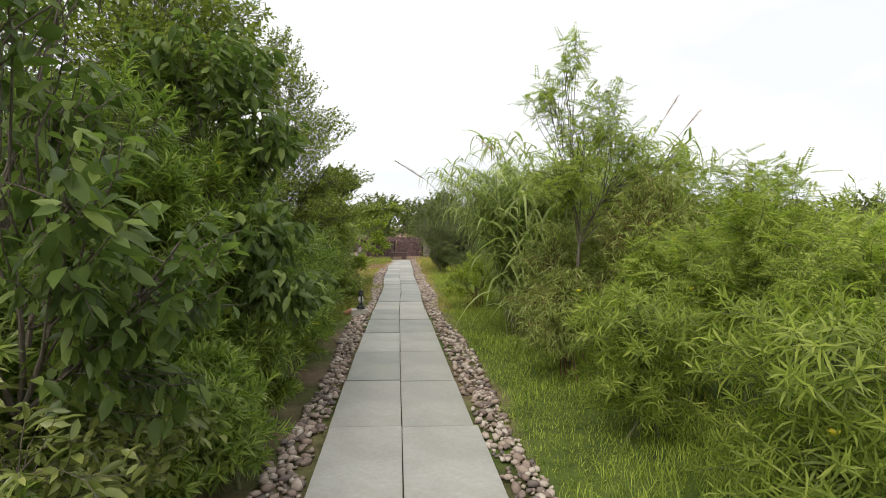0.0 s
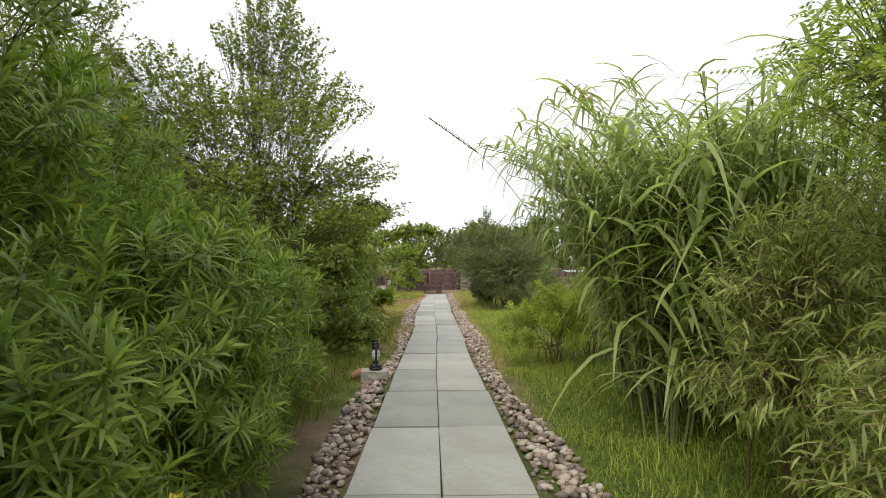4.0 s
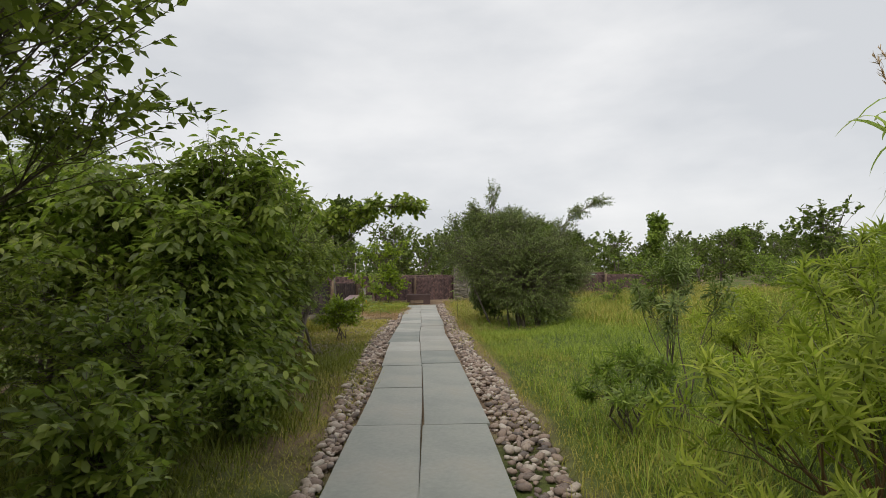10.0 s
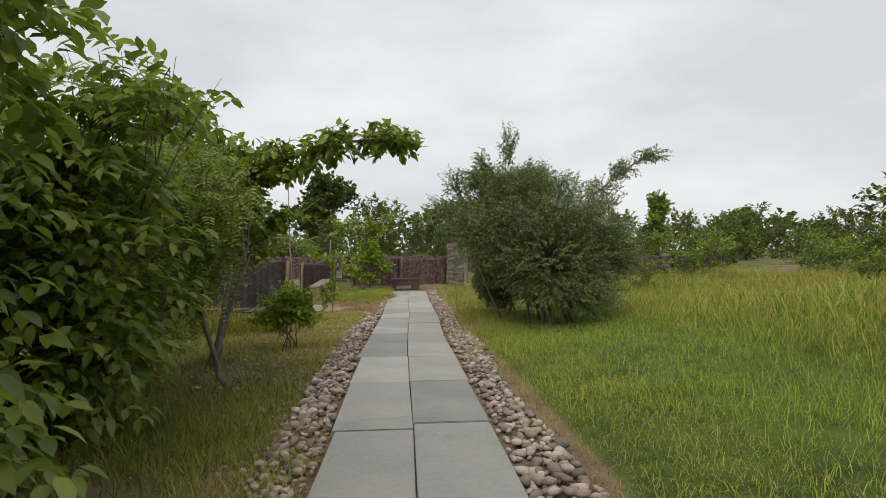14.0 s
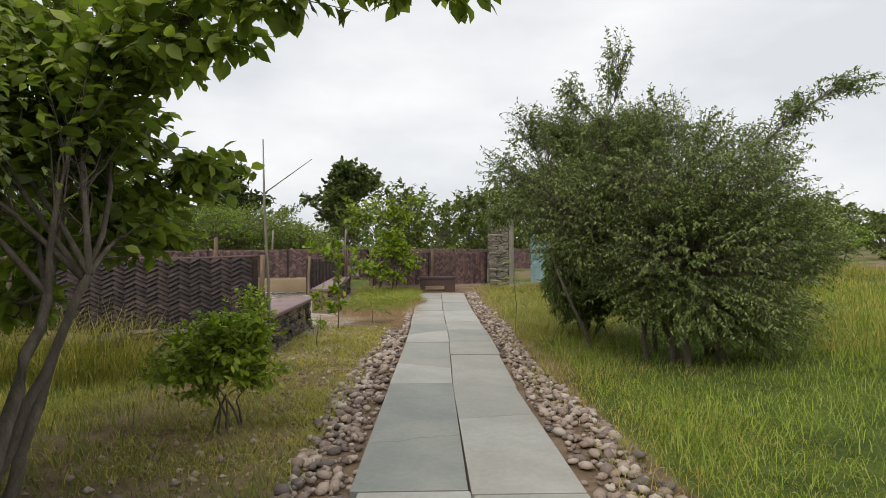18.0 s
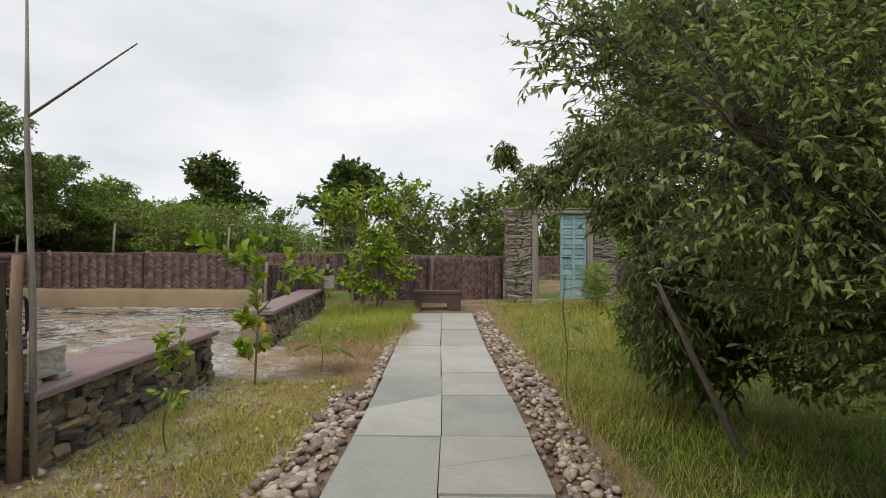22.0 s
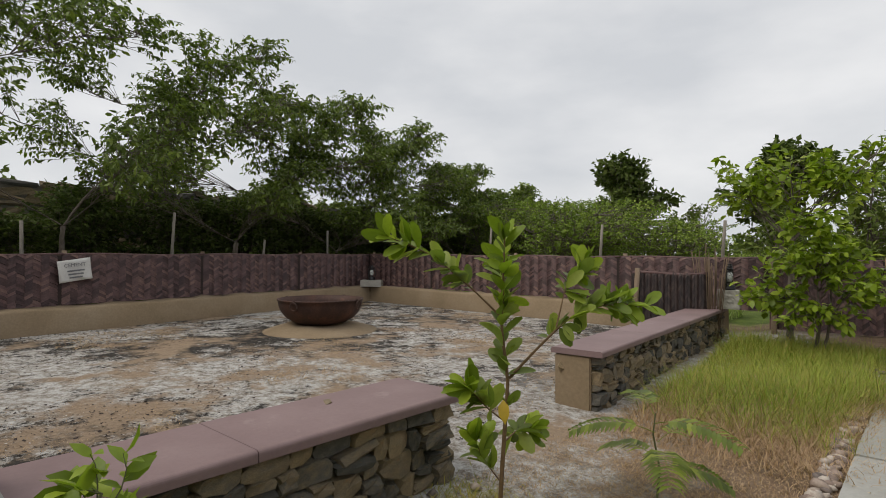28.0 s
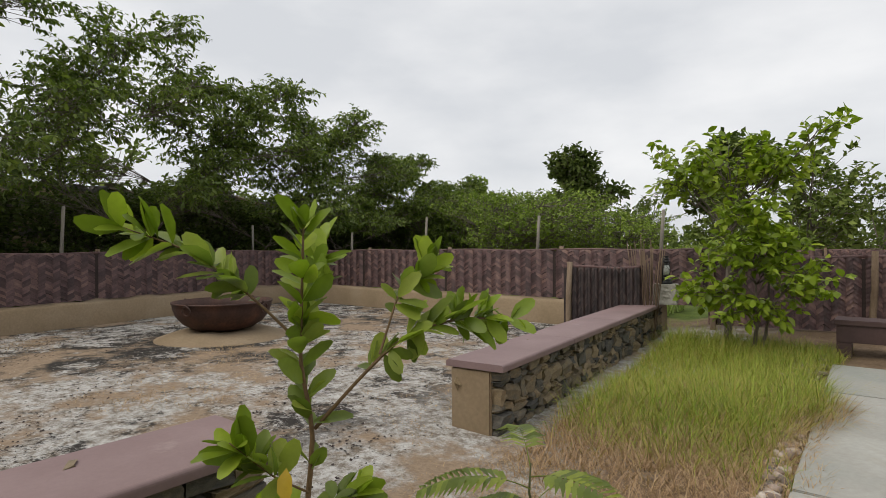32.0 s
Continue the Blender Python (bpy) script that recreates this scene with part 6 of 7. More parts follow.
plant("bush_tree", at(1.95, 26.0), [(-1.65, 0.45, 2.05, 0.14, 0.14, 0.14), (-1.35, 0.45, 1.8, 0.28, 0.3, 0.24), (-1.0, 0.5, 2.0, 0.38, 0.4, 0.36), (-0.85, 0.5, 1.6, 0.24, 0.25, 0.2), (-0.5, 0.5, 2.3, 0.55, 0.5, 0.5), (0.0, 0.5, 1.6, 0.45, 0.5, 0.45), (0.1, 0.4, 2.7, 0.8, 0.7, 0.5), (0.2, 0.5, 1.0, 0.6, 0.6, 0.45), (-0.3, 0.8, 0.75, 0.45, 0.5, 0.4), (0.6, 0.2, 1.9, 0.8, 0.8, 0.7), (0.5, 0.0, 2.9, 0.8, 0.7, 0.5), (-0.45, 0.4, 3.0, 0.55, 0.5, 0.45), (0.6, -0.5, 1.1, 0.6, 0.6, 0.5), (-0.45, 0.75, 1.7, 0.36, 0.4, 0.4), (-0.4, 0.65, 1.2, 0.36, 0.4, 0.4), (-0.35, 0.5, 0.6, 0.36, 0.4, 0.36)],
      "slim leaning tree with narrow dark green leaves", "tree", 62, "l_willow",
      6400, 14, 0.072, 0.0185, WILLOW, 1, 0.022, 0.1, 0.6, 0.5, 0.003, 0.42, limb_r=0.24, par=((0, 1), (1, 2), (2, 4), (3, 5), (4, 5), (11, 6), (10, 9), (6, 9)))
plant("lime_shrub", at(2.1, 28.6), [(0, 0, 0.7, 0.55, 0.5, 0.4), (0.1, 0, 0.35, 0.5, 0.5, 0.3)], "waist-high leafy green shrub in the tall grass", "shrub", 64, "l_bright", 120, 14, 0.07, 0.03, BROAD, 5, 0.01, 0.1, 0.5, 0.1, 0.003, 0.3)
plant("lime_shrub", at(2.15, 27.0), [(0, 0, 1.0, 0.7, 0.7, 0.6), (-0.2, 0, 0.45, 0.6, 0.7, 0.4), (0.6, -0.4, 0.7, 0.7, 0.7, 0.6)], "dark leafy shrub under the leaning tree", "shrub", 65, "l_willow", 480, 14, 0.085, 0.034, BROAD, 5, 0.012, 0.15, 0.5, 0.2, 0.003, 0.35)
for i, (x, y, h, w) in enumerate(((-1.5, 12.9, 0.9, 0.4), (-1.75, 13.8, 1.2, 0.5), (-1.45, 14.7, 0.6, 0.35))):
    plant("leafy_shrub", at(x, y), [(0, 0, h * 0.72, w, w, h * 0.28), (0.05, 0, h * 0.35, w * 0.9, w * 0.9, h * 0.26)], "light green leafy shrub at the path's edge", "shrub", 640 + i, "l_pinnate", int(170 * h), 12, 0.08, 0.038, BROAD, 4, 0.009, 0.08, 0.5, 0.15, 0.003, 0.3, group="light shrubs by the path")
UND = "shaded undergrowth shrub with dull dark leaves"
for i, (x, y, h, w) in enumerate(((-2.7, 12.9, 0.7, 0.5), (-3.7, 12.3, 1.7, 0.8), (-2.4, 14.6, 1.3, 0.75), (-3.4, 15.6, 1.6, 0.9), (-4.6, 14.6, 2.0, 1.1), (-4.4, 12.4, 2.0, 1.1), (-3.2, 20.2, 2.2, 0.8), (-5.0, 20.2, 1.8, 1.1), (-2.0, 15.2, 0.8, 0.5))):
    plant("undergrowth_shrub", at(x, y), [(0, 0, h * 0.7, w, w, h * 0.32), (0, 0, h * 0.3, w * 0.9, w * 0.9, h * 0.28)], UND, "shrub", 600 + i, "l_bright" if i == 8 else "l_fine" if i in (0, 2, 3) else "l_dark", int(150 * h), 14, 0.075, 0.036, KITE, 4, 0.012, 0.1, 0.5, 0.25, 0.003, 0.35, group="undergrowth")
plant("oleander_shrub", at(3.1, 34.2), [(0, 0, 0.75, 0.45, 0.45, 0.4), (0, 0, 0.4, 0.4, 0.4, 0.3)], "dark green narrow-leaved shrub before the gate", "shrub", 63, "l_ole", 90, 26, 0.11, 0.012, NARROW, 5, 0.012, 0.08, 0.5, 0.1, 0.004, 0.3, 0.1, "stem", "whorl")

# ---- plants round the yard ----
SAP = "young lemon-like sapling with glossy bright leaves"
def branchy_sapling(base, turn, label, seed):
    """A slim stem with a few long side shoots, leaves alternate along them and crowded at the tips. turn: the way its shoots spread."""
    rng = np.random.default_rng(seed)
    root = thing("sapling", Matrix.Translation(base), label, "sapling")
    side, deep = 0.9 * np.array([math.cos(turn), math.sin(turn), 0]), np.array([-math.sin(turn), math.cos(turn), 0])
    up = np.array([0, 0, 1.0])
    shoots = [("trunk", 0.012, 15, 0.25, [(0, 0, -0.05), (0.03, 0, 0.43), (0.07, 0.02, 0.71), (0.01, 0, 0.94), (0.02, 0, 1.12), (0.03, 0, 1.45)]),
              ("shoot", 0.006, 13, 0.3, [(0.01, 0, 1.02), (-0.15, 0.06, 1.17), (-0.36, 0.1, 1.33), (-0.62, 0.12, 1.42)]),
              ("shoot", 0.008, 16, 0.3, [(0.07, 0.02, 0.71), (0.22, -0.05, 0.88), (0.38, -0.1, 1.03), (0.62, -0.12, 1.09), (0.88, -0.1, 1.06)]),
              ("shoot", 0.005, 10, 0.3, [(0.3, -0.08, 0.97), (0.4, -0.02, 1.18), (0.58, 0.02, 1.28)]),
              ("shoot", 0.005, 8, 0.35, [(0.04, 0.0, 0.5), (-0.09, -0.05, 0.59), (-0.24, -0.08, 0.73)]),
              ("shoot", 0.005, 9, 0.3, [(0.03, 0.0, 0.4), (0.16, 0.1, 0.42), (0.28, 0.15, 0.38)]),
              ("shoot", 0.005, 9, 0.35, [(0.01, 0, 1.05), (0.1, 0.2, 1.2), (0.16, 0.34, 1.34)]),
              ("shoot", 0.004, 7, 0.2, [(0.02, 0, 0.2), (-0.06, 0.08, 0.3), (-0.1, 0.14, 0.42)])]
    acc, young = Acc(), Acc()
    for nm, r, n, lo, pts in shoots:
        P = np.array([side * a + deep * b + up * c for a, b, c in pts])
        u = np.linspace(0, 1, len(P))
        w = np.linspace(0, 1, 14)
        C = np.stack([np.interp(w, u, P[:, k]) for k in range(3)], 1)
        C[1:-1] = (C[:-2] + 2 * C[1:-1] + C[2:]) / 4
        V, q, cap = tubes(C[None], np.linspace(r, r * 0.35, 14)[None], 6)
        part(nm, mesh_np(nm, V, [q, cap], True), M["redstem"], root)
        n = int(n * 4.0)
        f = lo + (1 - lo) * rng.random(n) ** 0.8
        pos = np.stack([np.interp(f, w, C[:, k]) for k in range(3)], 1)
        d = unit(C[-1] - C[-4])
        sd = unit(np.cross(d, up + 0.2))
        an = np.arange(n) * 2.4 + rng.normal(0, 0.3, n)
        radial = sd[None] * np.cos(an)[:, None] + np.cross(sd, d)[None] * np.sin(an)[:, None]
        ax = unit(d * 0.55 + radial * 0.85 + up * 0.25 + 0.4 * rng.normal(size=(n, 3)))
        ln = 0.145 * (0.55 + 0.55 * rng.random(n))
        nr = up * 0.8 + radial * 0.3 + 0.45 * rng.normal(size=(n, 3))
        for a, k in ((acc, f <= 0.72), (young, f > 0.72)):
            leaves(a, OVAL, pos[k], ax[k], nr[k], ln[k], ln[k] * 0.5)
    part("foliage", acc.mesh("foliage"), M["l_bright"], root, kind="stuff")
    part("young_foliage", young.mesh("young_foliage"), M["l_lime"], root, "lighter yellow-green young leaves", kind="stuff")


branchy_sapling(at(-1.98, 27.75), radians(60), SAP, 71)
plant("sapling", at(-1.92, 26.0), [(0, 0, 0.72, 0.12, 0.12, 0.2), (0, 0, 0.4, 0.12, 0.12, 0.15)], SAP, "sapling", 72, "l_lime", 14, 8, 0.09, 0.045, BROAD, 1, 0.008, 0.01, 0.6, 0.0, 0.003, 0.15, 0.1, "stem")
ya = Acc()
leaves(ya, BROAD, np.array([(-1.86, 27.62, gz(-1.9, 27.7) + 0.66)]), np.array([(0.3, -0.3, -0.9)]), np.array([(0.4, -0.8, 0.3)]), 0.11, 0.06)
tagged(part("yellow_leaf", ya.mesh("yellow_leaf"), M["l_yellow"]), "single yellowed leaf hanging on the sapling", "leaf")


def fern(x, y, h, fronds, ln, label, seed):
    """A thin stem with a few twice-feathered fronds."""
    rng = np.random.default_rng(seed)
    root = thing("fern_seedling", Matrix.Translation(at(x, y)), label, "seedling")
    st = np.array([(0, 0, -0.05), (0.02, 0.01, h * 0.4), (-0.02, 0.02, h * 0.75), (0.0, 0.0, h)])
    V, q, cap = tubes(st[None], np.array([[0.007, 0.006, 0.005, 0.003]]), 6)
    part("stem", mesh_np("stem", V, [q, cap], True), M["stem"], root)
    for k in range(fronds):
        u = (k + 0.6) / fronds
        base = np.array([np.interp(u, [0, 0.4, 0.75, 1], st[:, j]) for j in range(3)])
        base[2] = h * (0.35 + 0.65 * u)
        a = k * 2.4 + 0.4
        d = np.array([math.cos(a), math.sin(a), 0.45])
        s = np.linspace(0, 1, 12)[:, None]
        rib = base + d * ln * s * (0.7 + 0.3 * u) - np.array([0, 0, 0.45]) * ln * s * s
        acc = Acc()
        V, q, cap = tubes(rib[None], 0.0025 * np.linspace(1, 0.4, 12)[None], 4)
        acc.add(V, q)
        n = 15
        for p in range(n):
            f = 0.22 + 0.78 * p / n
            c = np.array([[np.interp(f, s[:, 0], rib[:, j]) for j in range(3)]])
            ax = unit(np.gradient(rib, axis=0)[min(11, int(f * 11))])
            sd = unit(np.cross(ax, (0, 0, 1.0)))
            ll = 0.3 * ln * (1.0 - 0.75 * abs(f - 0.5) ** 1.5 * 2)
            for sg in (-1, 1):
                leaves(acc, WILLOW, c, (sd * sg + ax * 0.5)[None], np.array([[0, 0, 1.0]]) + 0.15 * rng.normal(size=(1, 3)), ll, 0.05 * ln + 0.004)
        part("frond", acc.mesh("frond"), M["l_bright"], root)


fern(-1.5, 28.5, 0.5, 7, 0.5, "low seedling with feathery fern-like fronds", 3)
fern(0.95, 27.2, 1.15, 7, 0.27, "thin tall seedling with feathery fronds by the path", 4)
YT = "young tree with big light green leaves before the fence"
plant("big_leaved_tree", at(-2.0, 34.7), [(0, 0, 2.4, 0.8, 0.7, 0.5), (-0.6, 0, 2.2, 0.55, 0.5, 0.45), (0.6, 0.1, 2.3, 0.55, 0.5, 0.4), (1.1, 0, 2.75, 0.35, 0.3, 0.16), (-0.9, 0, 2.6, 0.3, 0.3, 0.2)], YT, "tree", 75, "l_lime", 120, 10, 0.14, 0.085, BROAD, 1, 0.035, 0.02, 0.6, 0.2, 0.006, 0.4)
plant("big_leaved_tree", at(-1.6, 34.0), [(0, 0, 1.25, 0.75, 0.6, 0.35), (0.5, -0.1, 0.95, 0.6, 0.5, 0.28), (-0.45, 0, 0.8, 0.55, 0.5, 0.35), (0, 0, 1.7, 0.5, 0.5, 0.3), (0.1, -0.1, 0.55, 0.6, 0.5, 0.3)], YT, "tree", 76, "l_lime", 170, 10, 0.13, 0.08, BROAD, 2, 0.025, 0.05, 0.5, 0.25, 0.005, 0.35)
YARDT = "leafy tree with pale grey trunks rising behind the yard's woven fence"
for i, (x, y, h, w) in enumerate(((-13.8, 22.0, 4.2, 1.4), (-13.8, 25.3, 6.0, 1.5), (-13.8, 28.6, 8.0, 2.2), (-13.9, 32.3, 6.8, 2.0), (-14.0, 35.4, 6.0, 2.0), (-14.0, 38.3, 5.5, 1.9), (-14.0, 41.4, 4.7, 1.7), (-14.2, 45.0, 4.2, 1.6))):
    rb = random.Random(900 + i)
    crown = []
    for k in range(17):
        f = 0.36 + 0.6 * (k + 0.5) / 17
        r = w * (1.2 - 0.85 * max(0.0, f - 0.5) / 0.46) * rb.uniform(0.75, 1.1)
        a = k * 2.4 + rb.uniform(-0.4, 0.4)
        crown.append((r * math.cos(a), r * math.sin(a), h * f, w * rb.uniform(0.38, 0.65), w * rb.uniform(0.38, 0.65), h * rb.uniform(0.07, 0.12)))
    plant("yard_tree", at(x, y), crown, YARDT, "tree", 300 + i, "l_yard", 1000, 13, 0.15, 0.066, BROAD if i in (1, 2, 3, 4) else KITE, 2 if i % 2 else 1, 0.055, 0.2, 0.42, 0.3, 0.006, 0.7, 0.25, "bark", group="trees behind the yard", limb_r=0.26, par=[(k, k - 3) for k in range(4, 17)])
hs = plant("hedge_shrub", (0, 0, 0), [(0, 0, 2.3, 1.2, 1.4, 0.8), (0.1, 0.3, 1.3, 1.3, 1.5, 0.9), (-0.2, -0.5, 0.6, 1.1, 1.3, 0.5), (0.2, 0.8, 2.6, 0.8, 0.8, 0.5)], "dark dense hedge shrub behind the yard trees", "shrub", 330, "l_far", 700, 14, 0.13, 0.07, KITE, 3, 0.03, 0.2, 0.4, 0.2, 0.005, 0.6, group="dark hedge")
rb = random.Random(5)
for k in range(13):
    y = 21.5 + 2.0 * k
    m = pose(-15.9 + rb.uniform(-0.2, 0.2), y, gz(-15.9, y) - 0.05, 0, 0, rb.uniform(0, 360)) @ Matrix.Diagonal((1.05, 1.05, rb.uniform(0.8, 0.95) if y < 29 else rb.uniform(1.0, 1.2), 1))
    if k == 0:
        hs.matrix_basis = m
    else:
        copy_thing(hs, m)


# ---- trees far off ----
def far_tree(name, seed, h, w, label, leaf="l_far", n=420, low=0.45, fine=1.0):
    rng = np.random.default_rng(seed)
    bl = []
    for k in range(8):
        a = rng.random() * 6.28
        r = w * 0.5 * rng.random()
        bl.append((r * math.cos(a), r * math.sin(a), h * (low + (0.9 - low) * (k / 7) ** 0.9), w * (0.3 + 0.25 * rng.random()), w * (0.3 + 0.25 * rng.random()), h * (0.1 + 0.12 * rng.random())))
    return plant(name, (0, 0, 0), bl, label, "tree", seed, leaf, n, 12, 0.06 * h * fine, 0.034 * h * fine, KITE, 1, 0.022 * h, 0.02, 0.45, 0.15, 0.0025 * h, 0.18 * h, 0.1, group="far trees", shell=0.65)


def spread(master, places, seed):
    """Copies of one plant, turned and scaled; the first place takes the plant itself."""
    rng = random.Random(seed)
    for k, (x, y, s) in enumerate(places):
        m = pose(x, y, gz(x, y) - 0.05, 0, 0, rng.uniform(0, 360)) @ Matrix.Diagonal((s, s, s * rng.uniform(0.9, 1.1), 1))
        if k == 0:
            master.matrix_basis = m
        else:
            copy_thing(master, m)


big = far_tree("round_tree", 401, 9.0, 5.0, "dark dense round-crowned tree far behind the fence", "l_far", 420)
spread(big, [(-19.5, 70, 1.0), (-8.5, 70, 1.05), (-27, 66, 0.62), (14, 82, 0.8), (21, 86, 0.75), (-40, 74, 0.9), (48, 90, 0.8), (-14, 92, 0.9)], 1)
mid_ = far_tree("thicket_tree", 402, 5.0, 4.0, "dull green thorny thicket tree behind the fence", "l_hedge", 160, 0.1)
spread(mid_, [(-2.5, 50, 0.95), (1.2, 48, 0.95), (4.5, 51, 1.0), (8, 52, 0.95), (12, 54, 0.9), (-6, 55, 0.9), (16, 56, 0.95), (20.5, 54, 0.8), (26, 58, 0.9), (32, 58, 0.8), (3, 60, 1.2), (-2, 62, 1.2), (9, 63, 1.1), (38, 60, 1.0), (-26, 44, 1.0), (-22, 47, 1.0), (46, 55, 1.0), (30, 44, 0.75), (24, 45, 0.65), (36, 40, 0.9), (-34, 46, 1.2), (16, 42, 0.6), (13.2, 28.5, 0.7), (16, 24, 0.75), (-28, 36, 1.3), (-30, 28, 1.3), (-26, 20, 1.2), (-20, 12, 1.2), (-14, 8, 1.0), (-12, 1, 1.1), (14, 3, 0.8), (18, 12, 0.8), (16, -4, 0.9), (-8, -8, 1.0), (6, -10, 1.0), (0, -16, 1.1)] + [(x, 74 + 6 * math.sin(x), 1.1 + 0.25 * math.sin(x * 2.7)) for x in range(-60, 75, 5)], 2)
hedge = far_tree("acacia_thicket", 403, 3.4, 5.5, "sprawling light green acacia thicket behind the fence", "l_acacia", 900, 0.1, 0.62)
spread(hedge, [(-9.5, 41, 0.9), (-13, 43, 1.1), (-16.5, 42, 1.05), (-6.5, 43, 0.75), (-20, 41, 0.9), (-11, 46, 1.15), (7, 43, 0.55), (-4, 42, 0.5)], 3)
tall = far_tree("tall_tree", 404, 7.0, 2.6, "tall narrow pale tree above the far scrub", "l_acacia", 300, 0.25)
spread(tall, [(27, 73, 1.15), (36, 72, 0.8), (10.5, 58, 0.7), (-24, 60, 0.8)], 4)
scrub = far_tree("scrub_bush", 405, 2.2, 2.6, "low green scrub bush at the meadow's edge", "l_acacia", 210, 0.15)
spread(scrub, [(9.5, 33, 0.8), (12, 36, 0.9), (15, 34, 0.9), (7.2, 31.5, 0.55), (18, 37, 1.0), (21, 33, 0.9), (11.5, 27.5, 0.75), (14.5, 25, 0.8), (17, 28, 1.0), (13, 20, 0.8), (6.0, 34, 0.6), (24, 37, 1.1), (28, 32, 1.1), (12, 15, 0.9), (-7.5, 21, 0.9), (-8.5, 17.5, 1.0), (-7, 13.5, 0.9), (-9.5, 20.5, 0.8)], 5)


def far_woods():
    """A belt of woodland along the horizon, one joined mesh."""
    rng = np.random.default_rng(77)
    n = 26000
    a = rng.random(n) * 2 * np.pi
    r = 95 + 40 * rng.random(n)
    x, y = r * np.cos(a), 25 + r * np.sin(a)
    top = 4.6 + 1.6 * np.sin(a * 37) + 1.2 * np.sin(a * 83 + 1) + 0.8 * np.sin(a * 191)
    z = np.maximum(0.2, top) * (1 - (1 - rng.random(n)) ** 1.6) * (0.8 + 0.3 * rng.random(n)) - 0.3
    acc = Acc()
    leaves(acc, KITE, np.stack([x, y, z], 1), rng.normal(size=(n, 3)), rng.normal(size=(n, 3)) + np.array([0, 0, 0.6]), 1.3, 0.9)
    tagged(part("far_woods", acc.mesh("far_woods"), M["l_far"]), "belt of dark green woodland along the horizon", "woods", kind="stuff")


far_woods()


# ---- grass ----
def off_path(lo):
    return lambda x, y, rng: np.abs(x - cx(y)) > lo + 0.12 * np.sin(y * 2.3 + x) + 0.2 * rng.random(len(x))


grass("meadow_grass", 120000, (1.15, 11.5, 9.5, 34), 0.28, "grass", 81, "lush green meadow grass beside the path", lambda x, y, rng: (off_path(1.0)(x, y, rng) | ((y < 17) & (x > 0.85))) & ((y < 26.5) | (x > 3.2) | (rng.random(len(x)) < 0.25)), 0.0052)
grass("meadow_grass", 42000, (4.0, 13.0, 15, 36), 0.5, "grass_mix", 82, "taller yellowing grass on the meadow mound", None, 0.009)
grass("verge_grass", 40000, (0.8, -2, 3.2, 12), 0.17, "grass", 83, "short green grass under the shrubs", off_path(0.84), 0.006)
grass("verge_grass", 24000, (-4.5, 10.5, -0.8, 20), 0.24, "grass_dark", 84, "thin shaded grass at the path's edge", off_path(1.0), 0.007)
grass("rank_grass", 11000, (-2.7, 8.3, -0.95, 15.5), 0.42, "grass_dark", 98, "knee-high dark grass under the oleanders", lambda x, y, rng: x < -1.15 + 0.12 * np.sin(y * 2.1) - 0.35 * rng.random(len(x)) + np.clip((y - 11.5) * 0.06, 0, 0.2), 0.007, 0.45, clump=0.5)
grass("verge_grass", 9000, (-1.35, 12.0, -0.55, 18.5), 0.16, "grass_mix", 99, "grass creeping over the slabs' edge", lambda x, y, rng: np.abs(x - cx(y)) > half_left(y) - 0.04 + 0.25 * rng.random(len(x)), 0.005, 0.7, clump=0.85)
grass("rank_grass", 7000, (-6.0, 23.3, -2.5, 25.3), 0.95, "grass_mix", 101, "tall weeds growing against the dark fence", lambda x, y, rng: np.abs(y - (24.85 + 0.3 * (x + 2.56))) < 0.42, 0.008, 0.4, clump=0.5)
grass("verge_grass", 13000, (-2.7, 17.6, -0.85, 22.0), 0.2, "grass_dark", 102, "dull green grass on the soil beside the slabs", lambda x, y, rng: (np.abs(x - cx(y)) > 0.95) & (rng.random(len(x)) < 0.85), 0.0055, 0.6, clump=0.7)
grass("verge_grass", 36000, (-4.5, 16.5, -0.85, 25.2), 0.24, "grass_mix", 85, "thin half-dry grass on gravelly soil", lambda x, y, rng: (np.abs(x - cx(y)) > 1.05) & (rng.random(len(x)) < np.clip((-x - 1.7) / 1.6, 0.02, 1)), 0.005, clump=0.85)
def by_bench(right, lo, hi):
    """Between the bench wall and the path, thickening from y = lo to y = hi."""
    return lambda x, y, rng: (x < right + 0.1 * np.sin(y * 3)) & (x > -2.27 - 0.08 * (y - 29.85)) & (rng.random(len(x)) < np.clip((y - lo) / (hi - lo), 0.03, 1))


grass("tall_grass", 15000, (-2.75, 29.9, -0.7, 34.4), 0.4, "grass_mix", 86, "tall olive-green grass between bench wall and path", by_bench(-0.8, 29.8, 31.8), 0.0045, 0.6)
grass("tall_grass", 18000, (-2.75, 30.1, -0.7, 34.4), 0.36, "grass", 103, "fresh green grass against the bench wall", by_bench(-0.85, 29.9, 31.0), 0.0045, 0.5, clump=0.3)
grass("dry_grass", 15000, (-2.3, 29.4, -0.62, 32.0), 0.24, "grass_dry", 96, "straw-coloured dry grass at the clump's foot", by_bench(-0.66, 29.2, 30.2), 0.005, 0.7)
grass("dry_grass", 42000, (-2.4, 26.2, -0.6, 30.6), 0.09, "grass_dry", 87, "short straw-brown dry grass", lambda x, y, rng: x < -0.9 + 0.15 * np.sin(y * 2) - np.clip(28 - y, 0, 1) * 0.4 * rng.random(len(x)) + 0.2 * np.clip((y - 27.9) / 0.6, 0, 1), 0.0045, 0.9, clump=0.4)
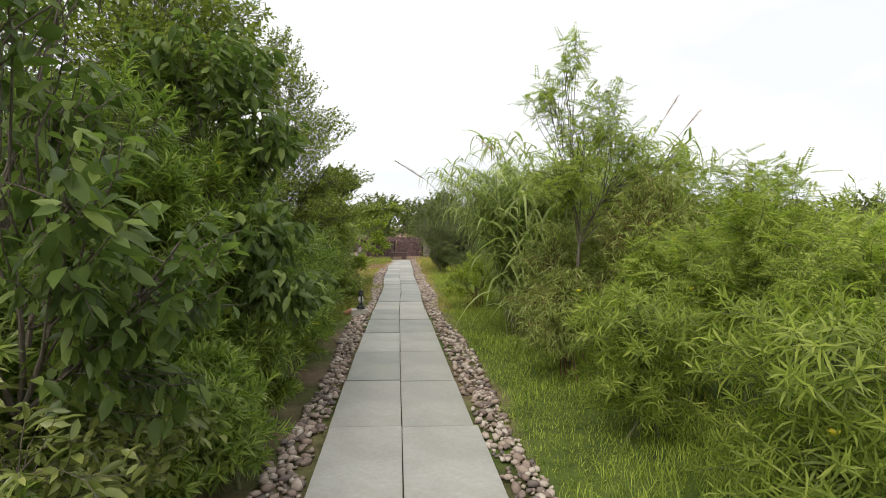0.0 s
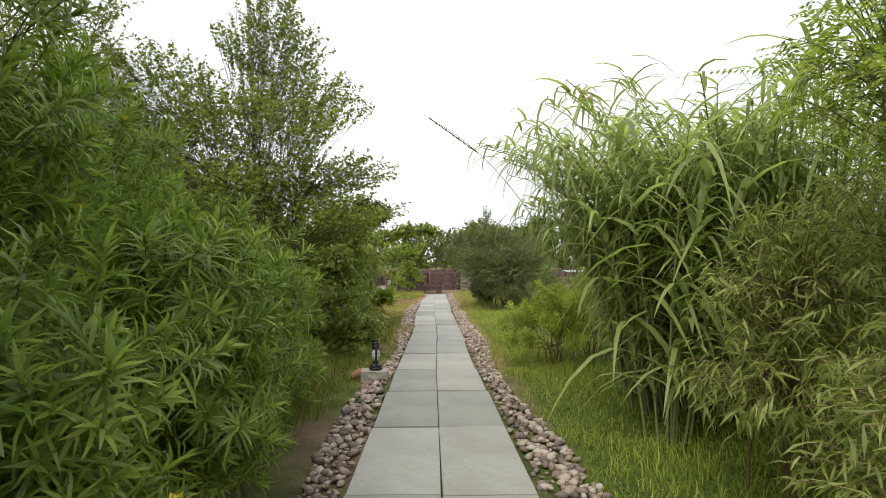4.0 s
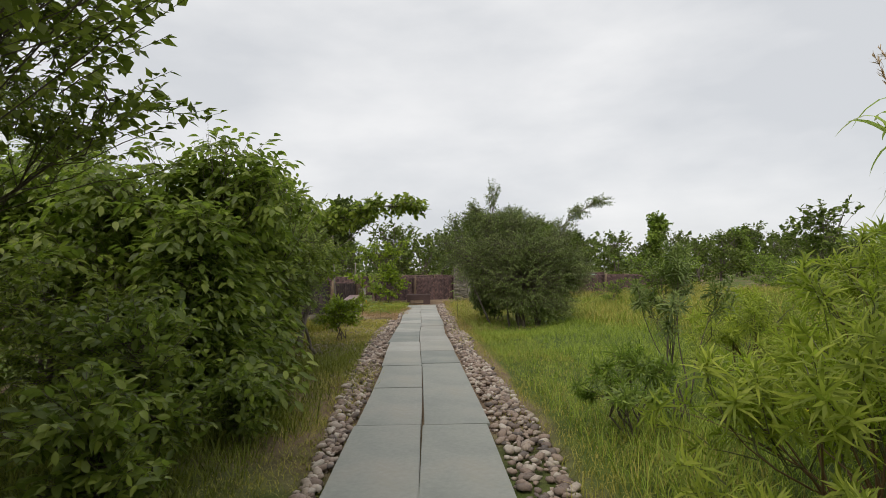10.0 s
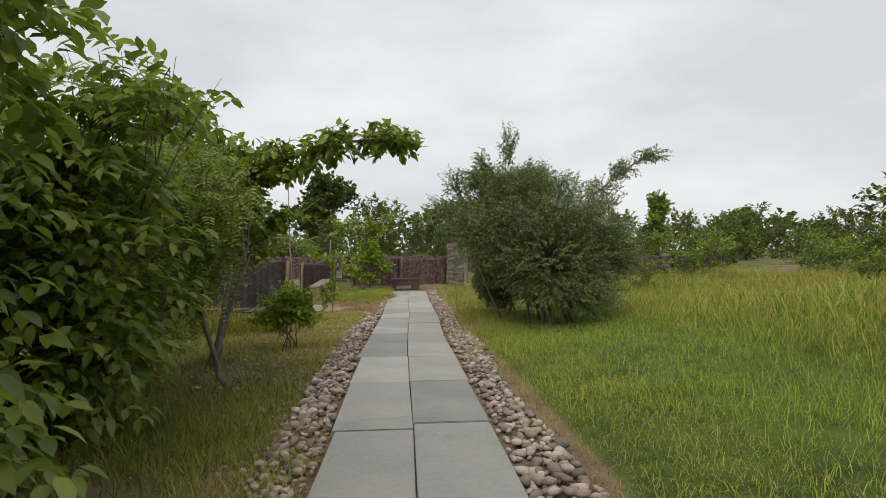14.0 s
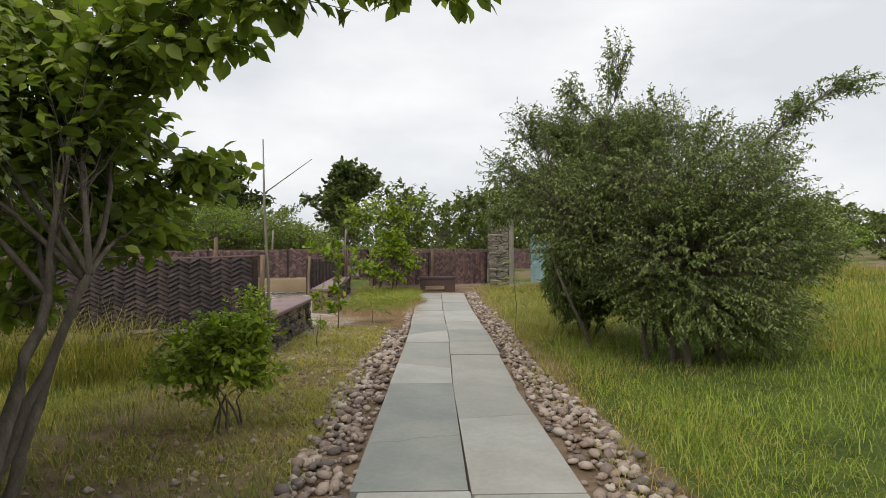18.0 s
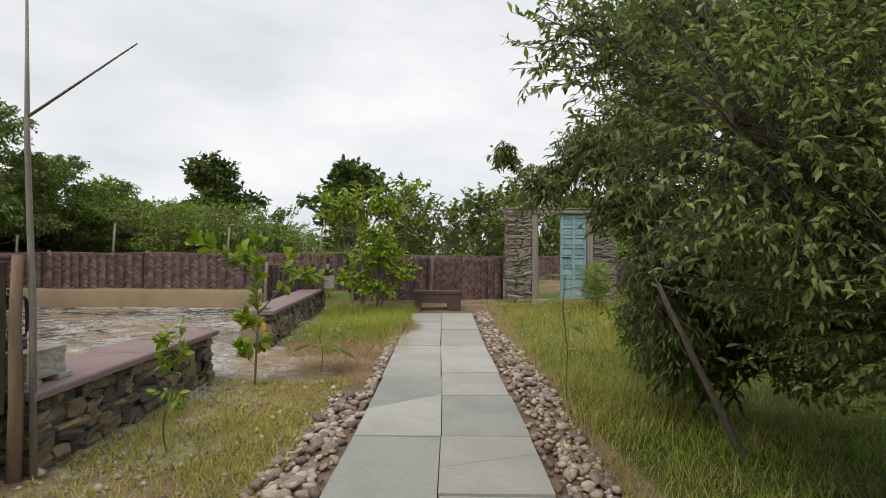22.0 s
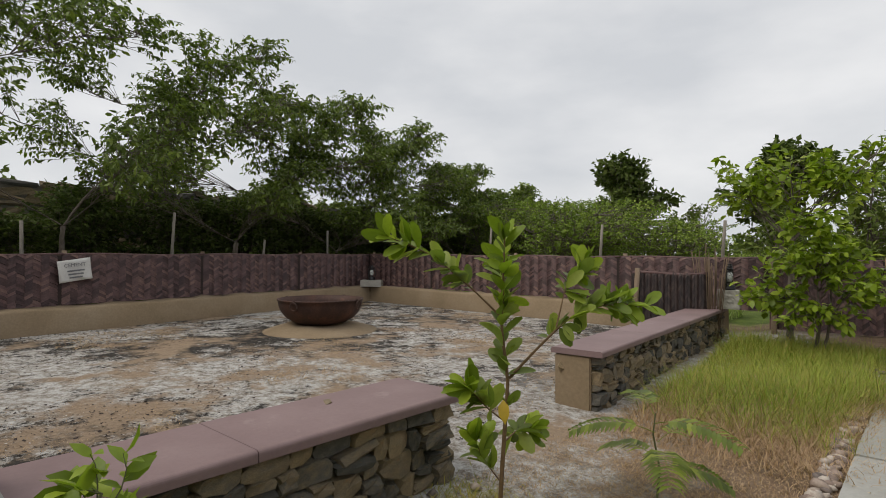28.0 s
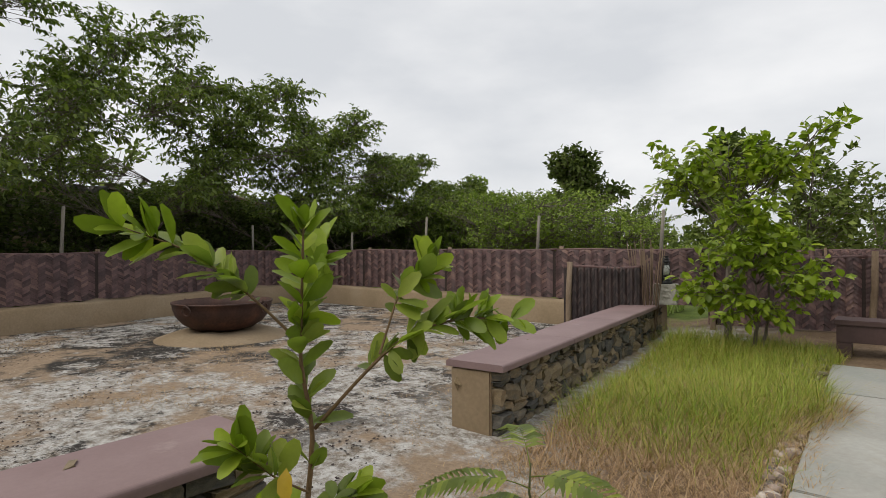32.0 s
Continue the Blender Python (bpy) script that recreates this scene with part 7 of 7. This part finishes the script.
grass("dry_grass", 60000, (-11.5, 25.8, -2.9, 34.8), 0.065, "grass_dry", 88, "sparse tufts of dry grass on the yard", lambda x, y, rng: np.sin(x * 1.1 + 1.3 * np.sin(y * 0.8)) * np.cos(y * 1.3 + 0.6 * x) > 0.25, 0.006, 1.0, clump=0.8)
grass("tall_grass", 15000, (0.7, 26.5, 3.5, 35.0), 0.42, "grass_mix", 89, "tall yellowish grass between path and gate", off_path(0.95), 0.0045, 0.55, clump=0.5)
grass("dry_grass", 5000, (0.7, 24.0, 3.0, 35.0), 0.3, "grass_dry", 100, "dry straw stalks among the green grass", off_path(0.85), 0.004, 0.6, clump=0.5)
grass("verge_grass", 26000, (0.6, 11.5, 2.1, 27), 0.13, "grass_mix", 97, "thin half-dry grass beyond the pebbles", off_path(0.72), 0.005)
grass("rank_grass", 9000, (-20, 36.6, -3.5, 38.5), 1.1, "l_reed", 90, "tall pale weeds behind the far fence", None, 0.03, 0.2)
grass("verge_grass", 32000, (-2.4, 21.5, -0.85, 28), 0.2, "grass_mix", 91, "low weeds among the pebbles", lambda x, y, rng: (np.abs(x - cx(y)) > 0.95) & (rng.random(len(x)) < 0.85), 0.0055, 0.7, clump=0.88)
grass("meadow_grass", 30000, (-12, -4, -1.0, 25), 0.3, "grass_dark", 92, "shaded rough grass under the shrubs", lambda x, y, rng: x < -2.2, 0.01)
grass("meadow_grass", 12000, (1.5, -4, 12, 13), 0.35, "grass_mix", 93, "rough grass under the shrubs", lambda x, y, rng: x > 2.6, 0.01)


# ---- charred and limy flakes on the yard ----
def flakes(name, n, mat, seed, label, size):
    rng = np.random.default_rng(seed)
    p = np.stack([-10.8 + 8.0 * rng.random(n * 3), 26.0 + 8.6 * rng.random(n * 3)], 1)
    f = np.sin(p[:, 0] * 1.4 + 1.7 * np.sin(p[:, 1] * 0.9 + seed)) * np.cos(p[:, 1] * 1.2 + 0.7 * p[:, 0]) + 0.5 * rng.random(len(p))
    p = p[f > 0.15][:n]
    n = len(p)
    pos = np.stack([p[:, 0], p[:, 1], ground_z(p[:, 0], p[:, 1]) + 0.004], 1)
    a = rng.random(n) * 6.283
    acc = Acc()
    ln = size * (0.4 + rng.random(n))
    leaves(acc, KITE, pos, np.stack([np.cos(a), np.sin(a), 0.1 + 0.25 * rng.random(n)], 1), np.stack([0.3 * rng.normal(size=n), 0.3 * rng.normal(size=n), np.ones(n)], 1), ln, ln * 0.9)
    tagged(part(name, acc.mesh(name), M[mat]), label, "debris", kind="stuff")


flakes("charred_flakes", 9000, "gap_shade_char", 5, "thin black flakes of charred crust on the yard", 0.022)
flakes("lime_flakes", 4000, "limecrust", 8, "thin white flakes of lime crust on the yard", 0.014)


# ---- grit on the bare verge ----
def grit():
    rng = np.random.default_rng(12)
    acc = Acc()
    for _ in range(1500):
        x, y = -0.95 - 1.5 * rng.random() ** 1.4, 17.5 + 10.5 * rng.random()
        d = 0.012 + 0.03 * rng.random() ** 3
        c = np.array([(1, 0, 0), (0, 1, 0), (-1, 0, 0), (0, -1, 0), (0, 0, 0.7), (0, 0, -0.6)]) * d * (0.7 + 0.6 * rng.random((6, 1)))
        t = rng.random() * 6.28
        c = c @ np.array([(math.cos(t), math.sin(t), 0), (-math.sin(t), math.cos(t), 0), (0, 0, 1)])
        acc.add(c + np.array([x, y, gz(x, y) + d * 0.3]), np.array([(0, 1, 4), (1, 2, 4), (2, 3, 4), (3, 0, 4), (1, 0, 5), (2, 1, 5), (3, 2, 5), (0, 3, 5)]))
    tagged(part("gravel", acc.mesh("gravel"), M["pebbles"]), "scattered small gravel on the bare soil", "gravel", kind="stuff")


grit()
